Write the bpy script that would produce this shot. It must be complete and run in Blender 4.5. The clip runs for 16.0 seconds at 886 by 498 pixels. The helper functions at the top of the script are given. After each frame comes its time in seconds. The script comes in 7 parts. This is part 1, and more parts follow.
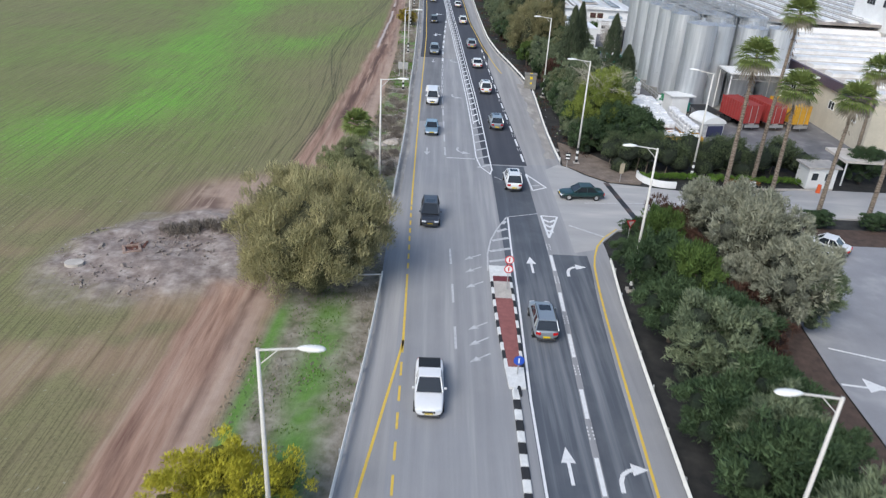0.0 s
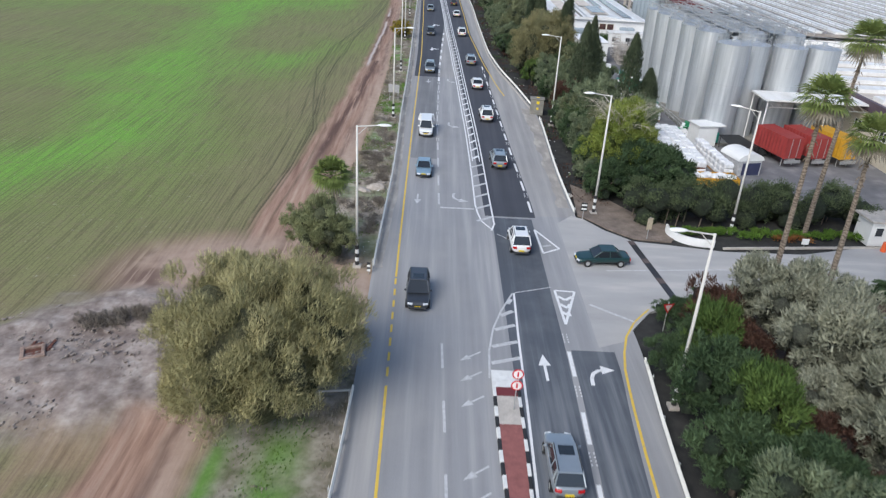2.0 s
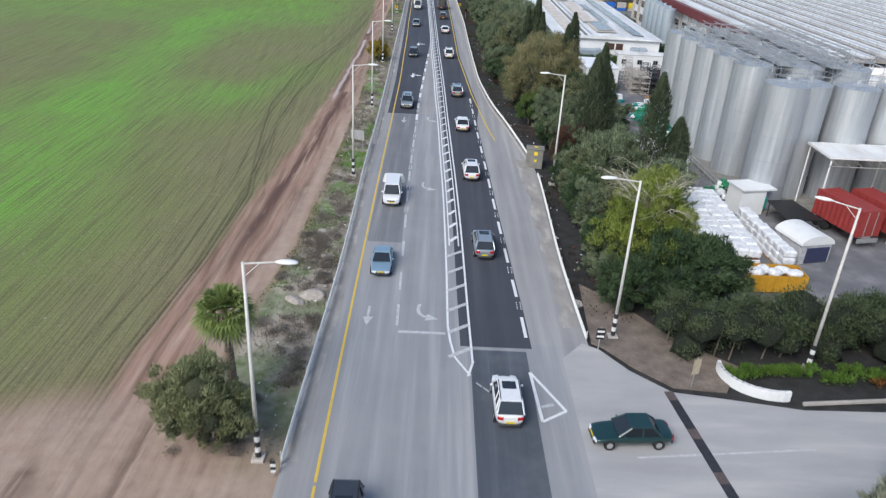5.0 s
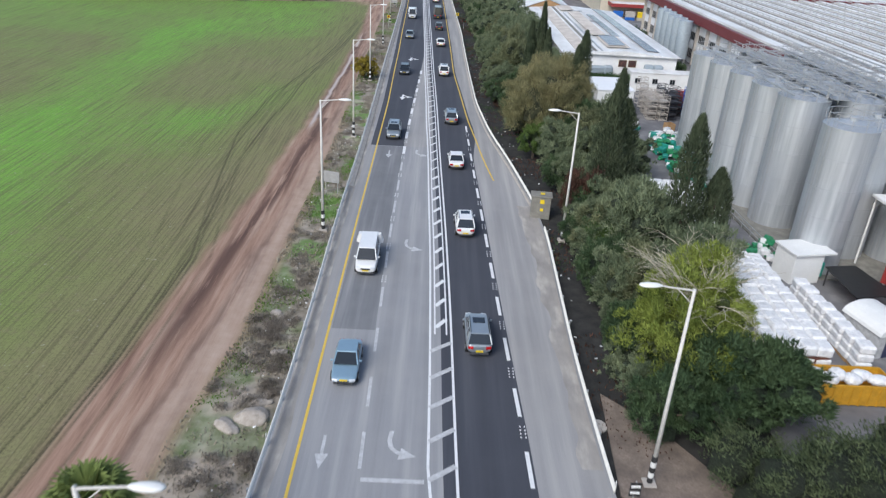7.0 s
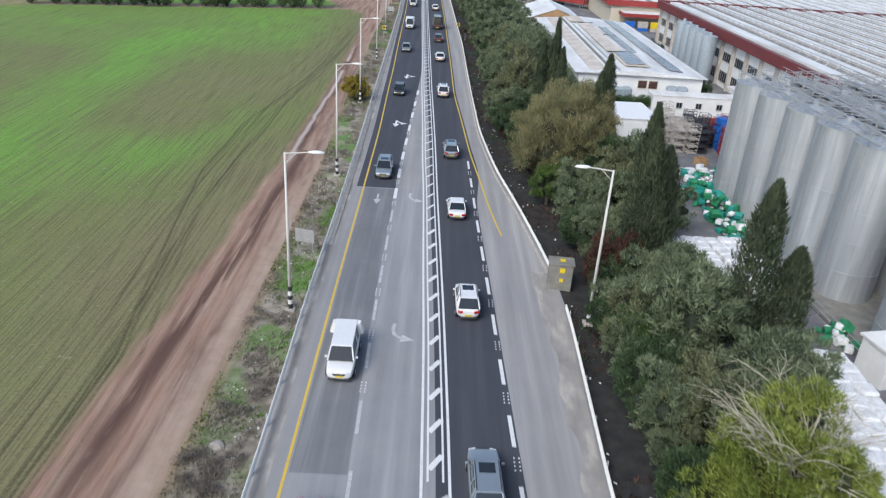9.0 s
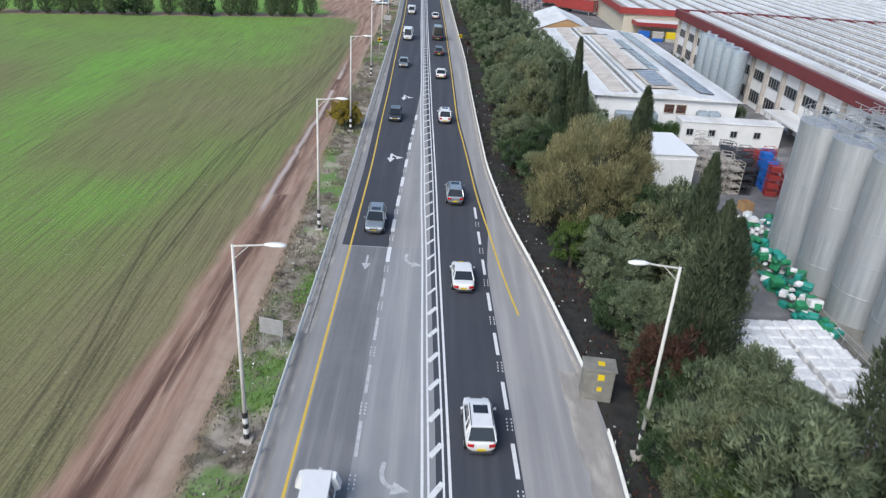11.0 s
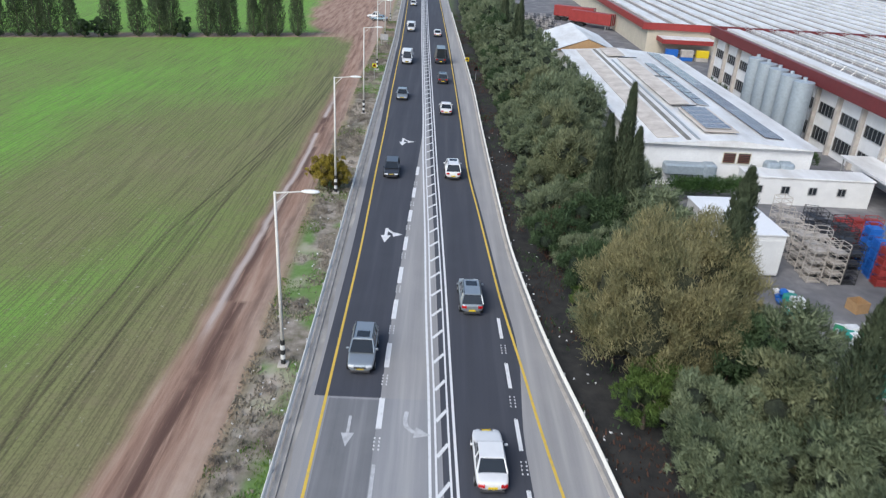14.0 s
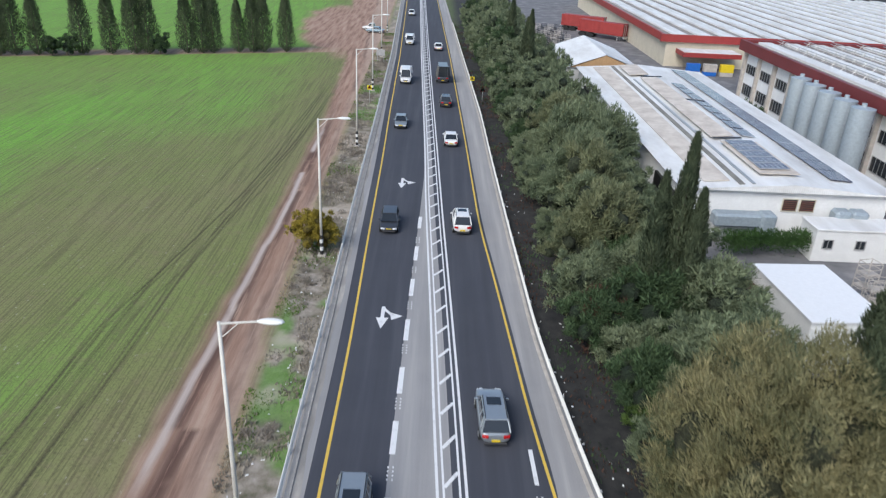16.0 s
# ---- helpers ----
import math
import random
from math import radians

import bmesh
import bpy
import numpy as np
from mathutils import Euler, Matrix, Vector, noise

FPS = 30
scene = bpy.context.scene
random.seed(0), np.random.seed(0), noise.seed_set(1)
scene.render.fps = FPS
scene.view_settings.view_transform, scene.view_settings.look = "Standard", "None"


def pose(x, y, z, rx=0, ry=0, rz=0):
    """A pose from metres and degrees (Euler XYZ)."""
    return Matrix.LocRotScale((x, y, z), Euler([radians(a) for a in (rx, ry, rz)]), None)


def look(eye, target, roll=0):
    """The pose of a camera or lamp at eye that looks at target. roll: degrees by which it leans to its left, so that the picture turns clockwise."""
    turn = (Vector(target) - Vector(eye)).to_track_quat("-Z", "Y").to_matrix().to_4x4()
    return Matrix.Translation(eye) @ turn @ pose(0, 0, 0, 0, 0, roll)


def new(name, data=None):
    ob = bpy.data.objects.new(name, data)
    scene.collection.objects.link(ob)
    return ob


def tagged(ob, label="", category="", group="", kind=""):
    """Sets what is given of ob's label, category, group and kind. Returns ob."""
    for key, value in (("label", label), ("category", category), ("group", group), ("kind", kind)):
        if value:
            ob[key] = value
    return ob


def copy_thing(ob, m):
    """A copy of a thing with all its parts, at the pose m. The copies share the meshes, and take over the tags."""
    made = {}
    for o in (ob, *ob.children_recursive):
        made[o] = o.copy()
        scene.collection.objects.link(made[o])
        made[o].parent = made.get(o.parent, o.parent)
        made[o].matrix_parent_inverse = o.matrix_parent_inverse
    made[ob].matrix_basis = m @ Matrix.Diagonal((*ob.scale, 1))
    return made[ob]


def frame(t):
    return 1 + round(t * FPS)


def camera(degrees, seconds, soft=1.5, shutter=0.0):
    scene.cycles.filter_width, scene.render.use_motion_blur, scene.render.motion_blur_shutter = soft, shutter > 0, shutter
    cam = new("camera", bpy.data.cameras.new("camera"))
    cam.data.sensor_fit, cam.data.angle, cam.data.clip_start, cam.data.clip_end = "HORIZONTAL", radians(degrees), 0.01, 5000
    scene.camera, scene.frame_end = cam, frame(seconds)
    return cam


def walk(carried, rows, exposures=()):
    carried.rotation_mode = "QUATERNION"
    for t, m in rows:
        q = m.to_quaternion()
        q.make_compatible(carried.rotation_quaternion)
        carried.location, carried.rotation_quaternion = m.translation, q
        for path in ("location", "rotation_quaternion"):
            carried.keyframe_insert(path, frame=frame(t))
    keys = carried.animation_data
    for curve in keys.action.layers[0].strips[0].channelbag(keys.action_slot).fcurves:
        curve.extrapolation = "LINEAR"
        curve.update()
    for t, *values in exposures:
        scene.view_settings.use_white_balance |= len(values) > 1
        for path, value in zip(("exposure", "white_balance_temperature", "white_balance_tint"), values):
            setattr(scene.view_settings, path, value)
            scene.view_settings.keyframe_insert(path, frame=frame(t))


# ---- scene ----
cam = camera(63.3, 16.0, soft=1.25, shutter=0.5)
PATH = [
    (0, (-0.029, 0.01, 28.286), (0.015, 1.801, 27.397), 3.5),
    (0.5, (0.016, 3.547, 28.303), (0.061, 5.337, 27.412), 4.0),
    (1, (0.125, 7.178, 28.312), (0.168, 8.97, 27.425), 3.5),
    (1.5, (0.351, 10.949, 28.328), (0.392, 12.74, 27.439), 3.6),
    (2, (0.71, 14.738, 28.355), (0.751, 16.53, 27.469), 3.4),
    (2.5, (1.159, 18.601, 28.361), (1.199, 20.393, 27.475), 3.4),
    (3, (1.674, 22.483, 28.39), (1.712, 24.276, 27.505), 3.3),
    (3.5, (2.192, 26.361, 28.411), (2.232, 28.154, 27.525), 3.5),
    (4, (2.745, 30.162, 28.365), (2.784, 31.956, 27.483), 3.2),
    (6.5, (4.503, 48.947, 28.03), (4.545, 50.742, 27.15), 3.3),
    (7, (4.739, 52.533, 27.974), (4.778, 54.33, 27.099), 3.4),
    (7.5, (4.83, 56.237, 27.927), (4.87, 58.035, 27.051), 3.5),
    (8, (4.84, 59.903, 27.877), (4.882, 61.702, 27.004), 3.7),
    (8.5, (4.832, 63.472, 27.82), (4.875, 65.271, 26.949), 3.7),
    (9, (4.79, 67.051, 27.744), (4.832, 68.851, 26.874), 3.8),
    (11.5, (4.293, 84.817, 27.692), (4.337, 86.619, 26.826), 3.8),
    (12, (4.159, 88.328, 27.63), (4.202, 90.132, 26.767), 3.5),
    (12.5, (3.977, 91.849, 27.627), (4.02, 93.653, 26.764), 3.5),
    (13, (3.825, 95.391, 27.563), (3.866, 97.196, 26.703), 3.2),
    (13.5, (3.657, 98.878, 27.537), (3.698, 100.684, 26.68), 3.3),
    (14, (3.528, 102.387, 27.551), (3.567, 104.194, 26.695), 3.3),
    (14.5, (3.369, 105.908, 27.57), (3.409, 107.716, 26.716), 3.4),
    (15, (3.144, 109.456, 27.553), (3.182, 111.264, 26.699), 3.3),
    (16, (2.702, 116.666, 27.49), (2.743, 118.477, 26.642), 2.9),
]
walk(cam, [(t, look(eye, target, roll)) for t, eye, target, roll in PATH])

# ---- light: an overcast winter afternoon ----
world = bpy.data.worlds.new("overcast_sky")
scene.world = world
world.use_nodes = True
wn = world.node_tree.nodes
sky = wn.new("ShaderNodeTexSky")
sky.sky_type = "NISHITA"
sky.sun_disc = False
sky.sun_elevation, sky.sun_rotation = radians(38), radians(215)
sky.air_density, sky.dust_density, sky.ozone_density = 1.0, 1.5, 1.5
wn["Background"].inputs[1].default_value = 0.13
world.node_tree.links.new(sky.outputs[0], wn["Background"].inputs[0])

sun = new("sun", bpy.data.lights.new("sun", "SUN"))
sun.data.energy, sun.data.angle, sun.data.color = 1.8, radians(30), (0.99, 1.0, 0.99)
sun.matrix_world = look((-40, -60, 70), (0, 0, 0))
scene.view_settings.exposure = 0.52


# ---- materials ----
class Nodes:
    """A small wrapper that builds a Principled material step by step."""

    def __init__(self, name, rough=0.8, metal=0.0):
        self.mat = bpy.data.materials.new(name)
        self.mat.use_nodes = True
        self.n, self.l = self.mat.node_tree.nodes, self.mat.node_tree.links
        self.p = self.n["Principled BSDF"]
        self.p.inputs["Roughness"].default_value = rough
        self.p.inputs["Metallic"].default_value = metal
        self.pos = self.n.new("ShaderNodeNewGeometry")
        self.where = self.pos.outputs["Position"]

    def stretch(self, sx, sy, sz):
        v = self.n.new("ShaderNodeVectorMath")
        v.operation = "MULTIPLY"
        self.l.new(self.pos.outputs["Position"], v.inputs[0])
        v.inputs[1].default_value = (sx, sy, sz)
        return v.outputs[0]

    def noise(self, scale, detail=4.0, rough=0.6, where=None):
        t = self.n.new("ShaderNodeTexNoise")
        t.inputs["Scale"].default_value, t.inputs["Detail"].default_value = scale, detail
        t.inputs["Roughness"].default_value = rough
        self.l.new(where or self.where, t.inputs["Vector"])
        return t.outputs["Fac"]

    def ramp(self, fac, *stops):
        r = self.n.new("ShaderNodeValToRGB")
        e = r.color_ramp.elements
        while len(e) < len(stops):
            e.new(0.5)
        for el, (at, c) in zip(e, stops):
            el.position = at
            el.color = (*c, 1) if len(c) == 3 else c
        self.l.new(fac, r.inputs[0])
        return r.outputs[0]

    def grey(self, fac, a, b):
        """Stretch fac so that a becomes 0 and b becomes 1."""
        m = self.n.new("ShaderNodeMapRange")
        m.inputs["From Min"].default_value, m.inputs["From Max"].default_value = a, b
        self.l.new(fac, m.inputs["Value"])
        return m.outputs[0]

    def mix(self, fac, a, b, how="MIX"):
        m = self.n.new("ShaderNodeMix")
        m.data_type, m.blend_type = "RGBA", how
        for sock, v in ((m.inputs["Factor"], fac), (m.inputs[6], a), (m.inputs[7], b)):
            if isinstance(v, (int, float)):
                sock.default_value = v
            elif isinstance(v, tuple):
                sock.default_value = (*v, 1)
            else:
                self.l.new(v, sock)
        return m.outputs[2]

    def times(self, a, b):
        m = self.n.new("ShaderNodeMath")
        m.operation = "MULTIPLY"
        for sock, v in zip(m.inputs, (a, b)):
            if isinstance(v, (int, float)):
                sock.default_value = v
            else:
                self.l.new(v, sock)
        return m.outputs[0]

    def attr(self, name):
        a = self.n.new("ShaderNodeAttribute")
        a.attribute_name = name
        return a.outputs["Fac"]

    def island(self):
        return self.pos.outputs["Random Per Island"]

    def each(self):
        return self.n.new("ShaderNodeObjectInfo").outputs["Random"]

    def colour(self, c):
        if isinstance(c, tuple):
            self.p.inputs["Base Color"].default_value = (*c, 1)
        else:
            self.l.new(c, self.p.inputs["Base Color"])
        return self

    def rough(self, r):
        self.l.new(r, self.p.inputs["Roughness"])
        return self

    def bump(self, fac, strength=0.4, distance=0.02):
        b = self.n.new("ShaderNodeBump")
        b.inputs["Strength"].default_value, b.inputs["Distance"].default_value = strength, distance
        self.l.new(fac, b.inputs["Height"])
        self.l.new(b.outputs[0], self.p.inputs["Normal"])
        return self


def plain(name, c, rough=0.6, metal=0.0, vary=0.12, scale=3.0):
    """Paint, plastic or metal with a little dirt and unevenness."""
    m = Nodes(name, rough, metal)
    dark = tuple(v * (1 - 2 * vary) for v in c)
    light = tuple(min(1, v * (1 + vary)) for v in c)
    big = m.noise(scale, 5)
    fine = m.noise(scale * 9, 3)
    m.colour(m.mix(m.grey(fine, 0.3, 0.9), m.ramp(big, (0.3, dark), (0.7, light)), dark))
    m.bump(fine, 0.15, 0.01)
    return m.mat


def asphalt(name, base, warm, stain=0.3, run=(1.1, 0.035, 1)):
    """Asphalt: aggregate grain, long wheel-worn streaks along the road, blotches."""
    m = Nodes(name, 0.85)
    grain = m.noise(14, 4, 0.7)
    streak = m.noise(1.0, 5, 0.55, m.stretch(*run))
    blot = m.noise(0.22, 5)
    dark = tuple(v * (1 - stain) for v in base)
    lite = tuple(v * (1 + stain * 0.8) for v in warm)
    c = m.ramp(streak, (0.3, dark), (0.52, base), (0.72, lite))
    c = m.mix(m.times(m.grey(blot, 0.45, 0.75), 0.5), c, warm)
    c = m.mix(m.times(m.grey(grain, 0.35, 0.75), 0.25), c, tuple(v * 1.5 for v in base))
    m.colour(c).bump(grain, 0.25, 0.01)
    return m.mat


ASPHALT_OLD = asphalt("worn_grey_asphalt", (0.264, 0.264, 0.272), (0.322, 0.314, 0.308), 0.2)
ASPHALT_PALE = asphalt("pale_shoulder_asphalt", (0.285, 0.278, 0.276), (0.335, 0.32, 0.306), 0.2)
ASPHALT_SIDE = asphalt("pale_side_road_asphalt", (0.36, 0.352, 0.346), (0.44, 0.415, 0.39), 0.14, (0.1, 0.5, 1))
ASPHALT_DUSTY = asphalt("dusty_road_edge", (0.29, 0.27, 0.25), (0.4, 0.365, 0.325), 0.3, (0.9, 0.3, 1))
ASPHALT_WORN = asphalt("dark_worn_lane_asphalt", (0.168, 0.17, 0.178), (0.242, 0.24, 0.24), 0.25)
ASPHALT_MID = asphalt("blue_grey_asphalt", (0.08, 0.09, 0.108), (0.17, 0.178, 0.19), 0.32)
ASPHALT_NEW = asphalt("fresh_dark_asphalt", (0.05, 0.053, 0.066), (0.064, 0.067, 0.078), 0.18)
ASPHALT_YARD = asphalt("yard_asphalt", (0.15, 0.148, 0.155), (0.22, 0.21, 0.205), 0.35, (0.35, 0.35, 1))
ASPHALT_PARK = asphalt("faded_car_park_asphalt", (0.25, 0.25, 0.265), (0.31, 0.305, 0.31), 0.2, (0.3, 0.3, 1))


def road_paint(name, c, wear):
    m = Nodes(name, 0.7)
    worn = m.noise(2.5, 6, 0.75)
    fine = m.noise(22, 3, 0.7)
    m.colour(m.mix(m.times(m.grey(worn, 0.52 - wear, 0.85 - wear), 0.75), c, (0.24, 0.235, 0.23)))
    m.bump(fine, 0.2, 0.005)
    return m.mat


PAINT_WHITE = road_paint("white_road_paint", (0.72, 0.72, 0.72), 0.0)
PAINT_WORN = road_paint("worn_white_road_paint", (0.55, 0.55, 0.56), 0.12)
PAINT_YELLOW = road_paint("yellow_road_paint", (0.68, 0.46, 0.07), 0.02)

CONCRETE = plain("concrete", (0.52, 0.475, 0.425), 0.9, vary=0.15, scale=1.2)
CONCRETE_DARK = plain("weathered_concrete", (0.26, 0.25, 0.22), 0.9, vary=0.2, scale=1.0)
KERB_WHITE = plain("white_kerb_paint", (0.74, 0.74, 0.72), 0.7, vary=0.1)
KERB_BLACK = plain("black_kerb_paint", (0.03, 0.03, 0.032), 0.7, vary=0.2)
WHITE = plain("white_paint", (0.78, 0.78, 0.76), 0.5, vary=0.05, scale=0.8)
WHITE_WALL = plain("white_render_wall", (0.8, 0.8, 0.79), 0.8, vary=0.06, scale=0.5)
CREAM = plain("cream_render_wall", (0.62, 0.56, 0.44), 0.85, vary=0.08, scale=0.5)
GALV = plain("galvanised_steel", (0.55, 0.55, 0.54), 0.45, 0.6, vary=0.12, scale=2)
RAIL = plain("weathered_guardrail", (0.78, 0.755, 0.69), 0.6, 0.0, vary=0.08, scale=2)
POLE_PAINT = plain("pale_grey_pole_paint", (0.62, 0.6, 0.56), 0.55, vary=0.08, scale=2)
BLACK = plain("black_paint", (0.02, 0.02, 0.02), 0.5, vary=0.2)
DARK_STEEL = plain("dark_steel", (0.06, 0.06, 0.065), 0.5, 0.3, vary=0.2)
RED_METAL = plain("red_metal", (0.34, 0.045, 0.04), 0.5, vary=0.12, scale=0.8)
RED_FASCIA = plain("dark_red_fascia", (0.17, 0.028, 0.03), 0.55, vary=0.1, scale=0.4)
ORANGE = plain("orange_yellow_metal", (0.62, 0.33, 0.03), 0.5, vary=0.12)
YELLOW = plain("yellow_plastic", (0.75, 0.55, 0.02), 0.5, vary=0.05)
BLUE = plain("blue_plastic", (0.02, 0.14, 0.5), 0.45, vary=0.1)
TEAL = plain("teal_plastic", (0.02, 0.3, 0.24), 0.45, vary=0.15)
GREEN_NET = plain("green_netting", (0.03, 0.3, 0.13), 0.6, vary=0.25, scale=2)
SIGN_RED = plain("sign_red", (0.6, 0.02, 0.03), 0.4, vary=0.03)
SIGN_BLUE = plain("sign_blue", (0.02, 0.08, 0.45), 0.4, vary=0.03)
RUST = plain("brown_rust", (0.16, 0.06, 0.04), 0.8, vary=0.25)
CARDBOARD = plain("cardboard", (0.42, 0.26, 0.13), 0.9, vary=0.1)
BROWN_SOIL = plain("brown_soil", (0.1, 0.065, 0.05), 0.95, vary=0.25, scale=1.5)

# stainless silo sheet: soft vertical run marks
m = Nodes("brushed_stainless_silo_sheet", 0.55, 0.55)
run = m.noise(1.0, 5, 0.6, m.stretch(2.2, 2.2, 0.12))
band = m.noise(0.35, 3)
sect = m.each()
m.colour(m.mix(m.times(m.grey(band, 0.3, 0.7), sect), m.ramp(run, (0.25, (0.34, 0.365, 0.39)), (0.75, (0.64, 0.66, 0.675))), (0.48, 0.5, 0.52)))
m.bump(run, 0.1, 0.02)
STEEL = m.mat

# corrugated roof sheeting with grime
m = Nodes("white_roof_sheeting", 0.5)
rib = m.n.new("ShaderNodeTexWave")
rib.inputs["Scale"].default_value = 1.6
m.l.new(m.where, rib.inputs["Vector"])
grime = m.noise(0.3, 6, 0.65, m.stretch(1, 0.3, 1))
m.colour(m.ramp(grime, (0.3, (0.55, 0.53, 0.5)), (0.6, (0.78, 0.78, 0.77))))
m.bump(rib.outputs["Fac"], 0.3, 0.05)
ROOF_WHITE = m.mat
m = Nodes("stained_beige_roof", 0.8)
grime = m.noise(0.45, 6, 0.65)
m.colour(m.ramp(grime, (0.3, (0.42, 0.36, 0.31)), (0.65, (0.66, 0.6, 0.53)))).bump(grime, 0.2, 0.03)
ROOF_BEIGE = m.mat
m = Nodes("weathered_brown_grey_roof", 0.85)
grime = m.noise(0.35, 6, 0.65)
m.colour(m.ramp(grime, (0.3, (0.17, 0.15, 0.135)), (0.65, (0.34, 0.31, 0.285)))).bump(grime, 0.2, 0.03)
ROOF_OLD = m.mat
m = Nodes("solar_panel_cells", 0.2)
cell = m.n.new("ShaderNodeTexBrick")
cell.inputs["Scale"].default_value, cell.inputs["Mortar Size"].default_value = 1.0, 0.03
cell.offset = 0
cell.inputs["Color1"].default_value = cell.inputs["Color2"].default_value = (0.05, 0.05, 0.075, 1)
cell.inputs["Mortar"].default_value = (0.4, 0.4, 0.42, 1)
m.l.new(m.where, cell.inputs["Vector"])
m.colour(cell.outputs["Color"])
SOLAR = m.mat

# plastic-wrapped pallets
m = Nodes("white_pallet_wrap", 0.35)
fold = m.noise(2.2, 5, 0.7)
m.colour(m.ramp(fold, (0.3, (0.58, 0.58, 0.6)), (0.6, (0.82, 0.82, 0.82)))).bump(fold, 0.7, 0.15)
WRAP = m.mat

m = Nodes("window_glass_dark", 0.08)
m.colour((0.02, 0.025, 0.03))
m.p.inputs["Specular IOR Level"].default_value = 0.7
GLASS = m.mat
m = Nodes("tail_light_red", 0.2)
m.colour((0.45, 0.01, 0.012))
TAIL = m.mat
m = Nodes("headlamp_clear", 0.1)
m.colour((0.7, 0.72, 0.75))
HEAD = m.mat
m = Nodes("tyre_rubber", 0.85)
m.colour((0.018, 0.018, 0.018))
TYRE = m.mat


def car_paint(name, c, metal=0.0):
    m = Nodes(name, 0.3, metal)
    m.p.inputs["Coat Weight"].default_value = 0.6
    dirt = m.noise(3, 4)
    m.colour(m.mix(m.times(m.grey(dirt, 0.45, 0.85), 0.25), c, tuple(0.6 * v + 0.06 for v in c)))
    return m.mat


INSIDE_SHADE = {}


def leaf(name, dark, mid, light, patch=0.35):
    """Foliage: each leaf its own tone, with drifts of colour and painted clump shade."""
    m = Nodes(name, 0.75)
    drift, clump_shade = m.noise(patch, 3), m.noise(1.1, 4, 0.6)
    soft_dark = tuple(0.75 * a + 0.25 * b for a, b in zip(dark, mid))
    soft_light = tuple(0.5 * a + 0.5 * b for a, b in zip(mid, light))
    c = m.ramp(m.island(), (0.0, soft_dark), (0.55, mid), (1.0, soft_light))
    # noise patches of dark colour stand for shade between leaf clumps
    c = m.mix(m.times(m.grey(clump_shade, 0.6, 0.42), 0.75), c, dark)
    m.colour(m.mix(m.grey(drift, 0.35, 0.75), c, m.mix(0.5, c, light)))
    m.p.inputs["Specular IOR Level"].default_value = 0.25
    tr = m.n.new("ShaderNodeBsdfTranslucent")
    tr.inputs[0].default_value = (*light, 1)
    mx = m.n.new("ShaderNodeMixShader")
    mx.inputs[0].default_value = 0.16
    out = m.n["Material Output"]
    m.l.new(m.p.outputs[0], mx.inputs[1])
    m.l.new(tr.outputs[0], mx.inputs[2])
    m.l.new(mx.outputs[0], out.inputs[0])
    # packed leaves under the outer sprays, darkened to carry the crown's inner shade
    q = Nodes(name + "_inside_shade", 0.9)
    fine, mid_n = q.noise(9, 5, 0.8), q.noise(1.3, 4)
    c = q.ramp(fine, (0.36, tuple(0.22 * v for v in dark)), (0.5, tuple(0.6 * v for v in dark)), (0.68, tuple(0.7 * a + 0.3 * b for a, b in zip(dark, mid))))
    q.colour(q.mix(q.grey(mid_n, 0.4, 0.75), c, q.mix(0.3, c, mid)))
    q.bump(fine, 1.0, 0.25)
    INSIDE_SHADE[m.mat.name] = q.mat
    return m.mat


LEAF_TAMARISK = leaf("olive_brown_foliage", (0.125, 0.128, 0.062), (0.34, 0.325, 0.165), (0.62, 0.55, 0.3))
LEAF_BROWN = leaf("brownish_feathery_foliage", (0.056, 0.067, 0.032), (0.195, 0.198, 0.1), (0.48, 0.41, 0.215))
LEAF_MOSS = leaf("moss_green_foliage", (0.04, 0.056, 0.028), (0.14, 0.162, 0.085), (0.33, 0.34, 0.19))
LEAF_SAGE = leaf("light_sage_foliage", (0.09, 0.105, 0.05), (0.22, 0.24, 0.12), (0.38, 0.4, 0.21))
LEAF_THATCH = leaf("grey_brown_dead_weeds", (0.13, 0.11, 0.092), (0.22, 0.19, 0.16), (0.34, 0.3, 0.25))
LEAF_OLIVE = leaf("grey_green_foliage", (0.034, 0.053, 0.029), (0.135, 0.175, 0.1), (0.34, 0.385, 0.23))
LEAF_DARK = leaf("dark_green_foliage", (0.017, 0.036, 0.016), (0.05, 0.09, 0.04), (0.12, 0.175, 0.08))
LEAF_GREY = leaf("silvery_grey_foliage", (0.1, 0.108, 0.075), (0.29, 0.3, 0.215), (0.48, 0.48, 0.37))
LEAF_YELLOW = leaf("yellow_green_foliage", (0.06, 0.09, 0.018), (0.19, 0.245, 0.045), (0.4, 0.45, 0.11))
LEAF_CYPRESS = leaf("cypress_foliage", (0.028, 0.045, 0.026), (0.07, 0.095, 0.055), (0.15, 0.175, 0.1))
LEAF_HEDGE = leaf("dusty_green_hedge_foliage", (0.024, 0.038, 0.018), (0.075, 0.105, 0.05), (0.17, 0.205, 0.1))
LEAF_PALM = leaf("palm_frond_green", (0.06, 0.095, 0.025), (0.15, 0.2, 0.055), (0.3, 0.34, 0.11))
LEAF_RED = leaf("red_brown_dry_foliage", (0.04, 0.02, 0.015), (0.085, 0.042, 0.03), (0.14, 0.075, 0.05))
LEAF_BRIGHT = leaf("bright_green_leaves", (0.035, 0.07, 0.018), (0.075, 0.13, 0.032), (0.14, 0.2, 0.05))
LEAF_GOLD = leaf("golden_yellow_shrub_foliage", (0.13, 0.1, 0.015), (0.28, 0.22, 0.03), (0.42, 0.34, 0.06))
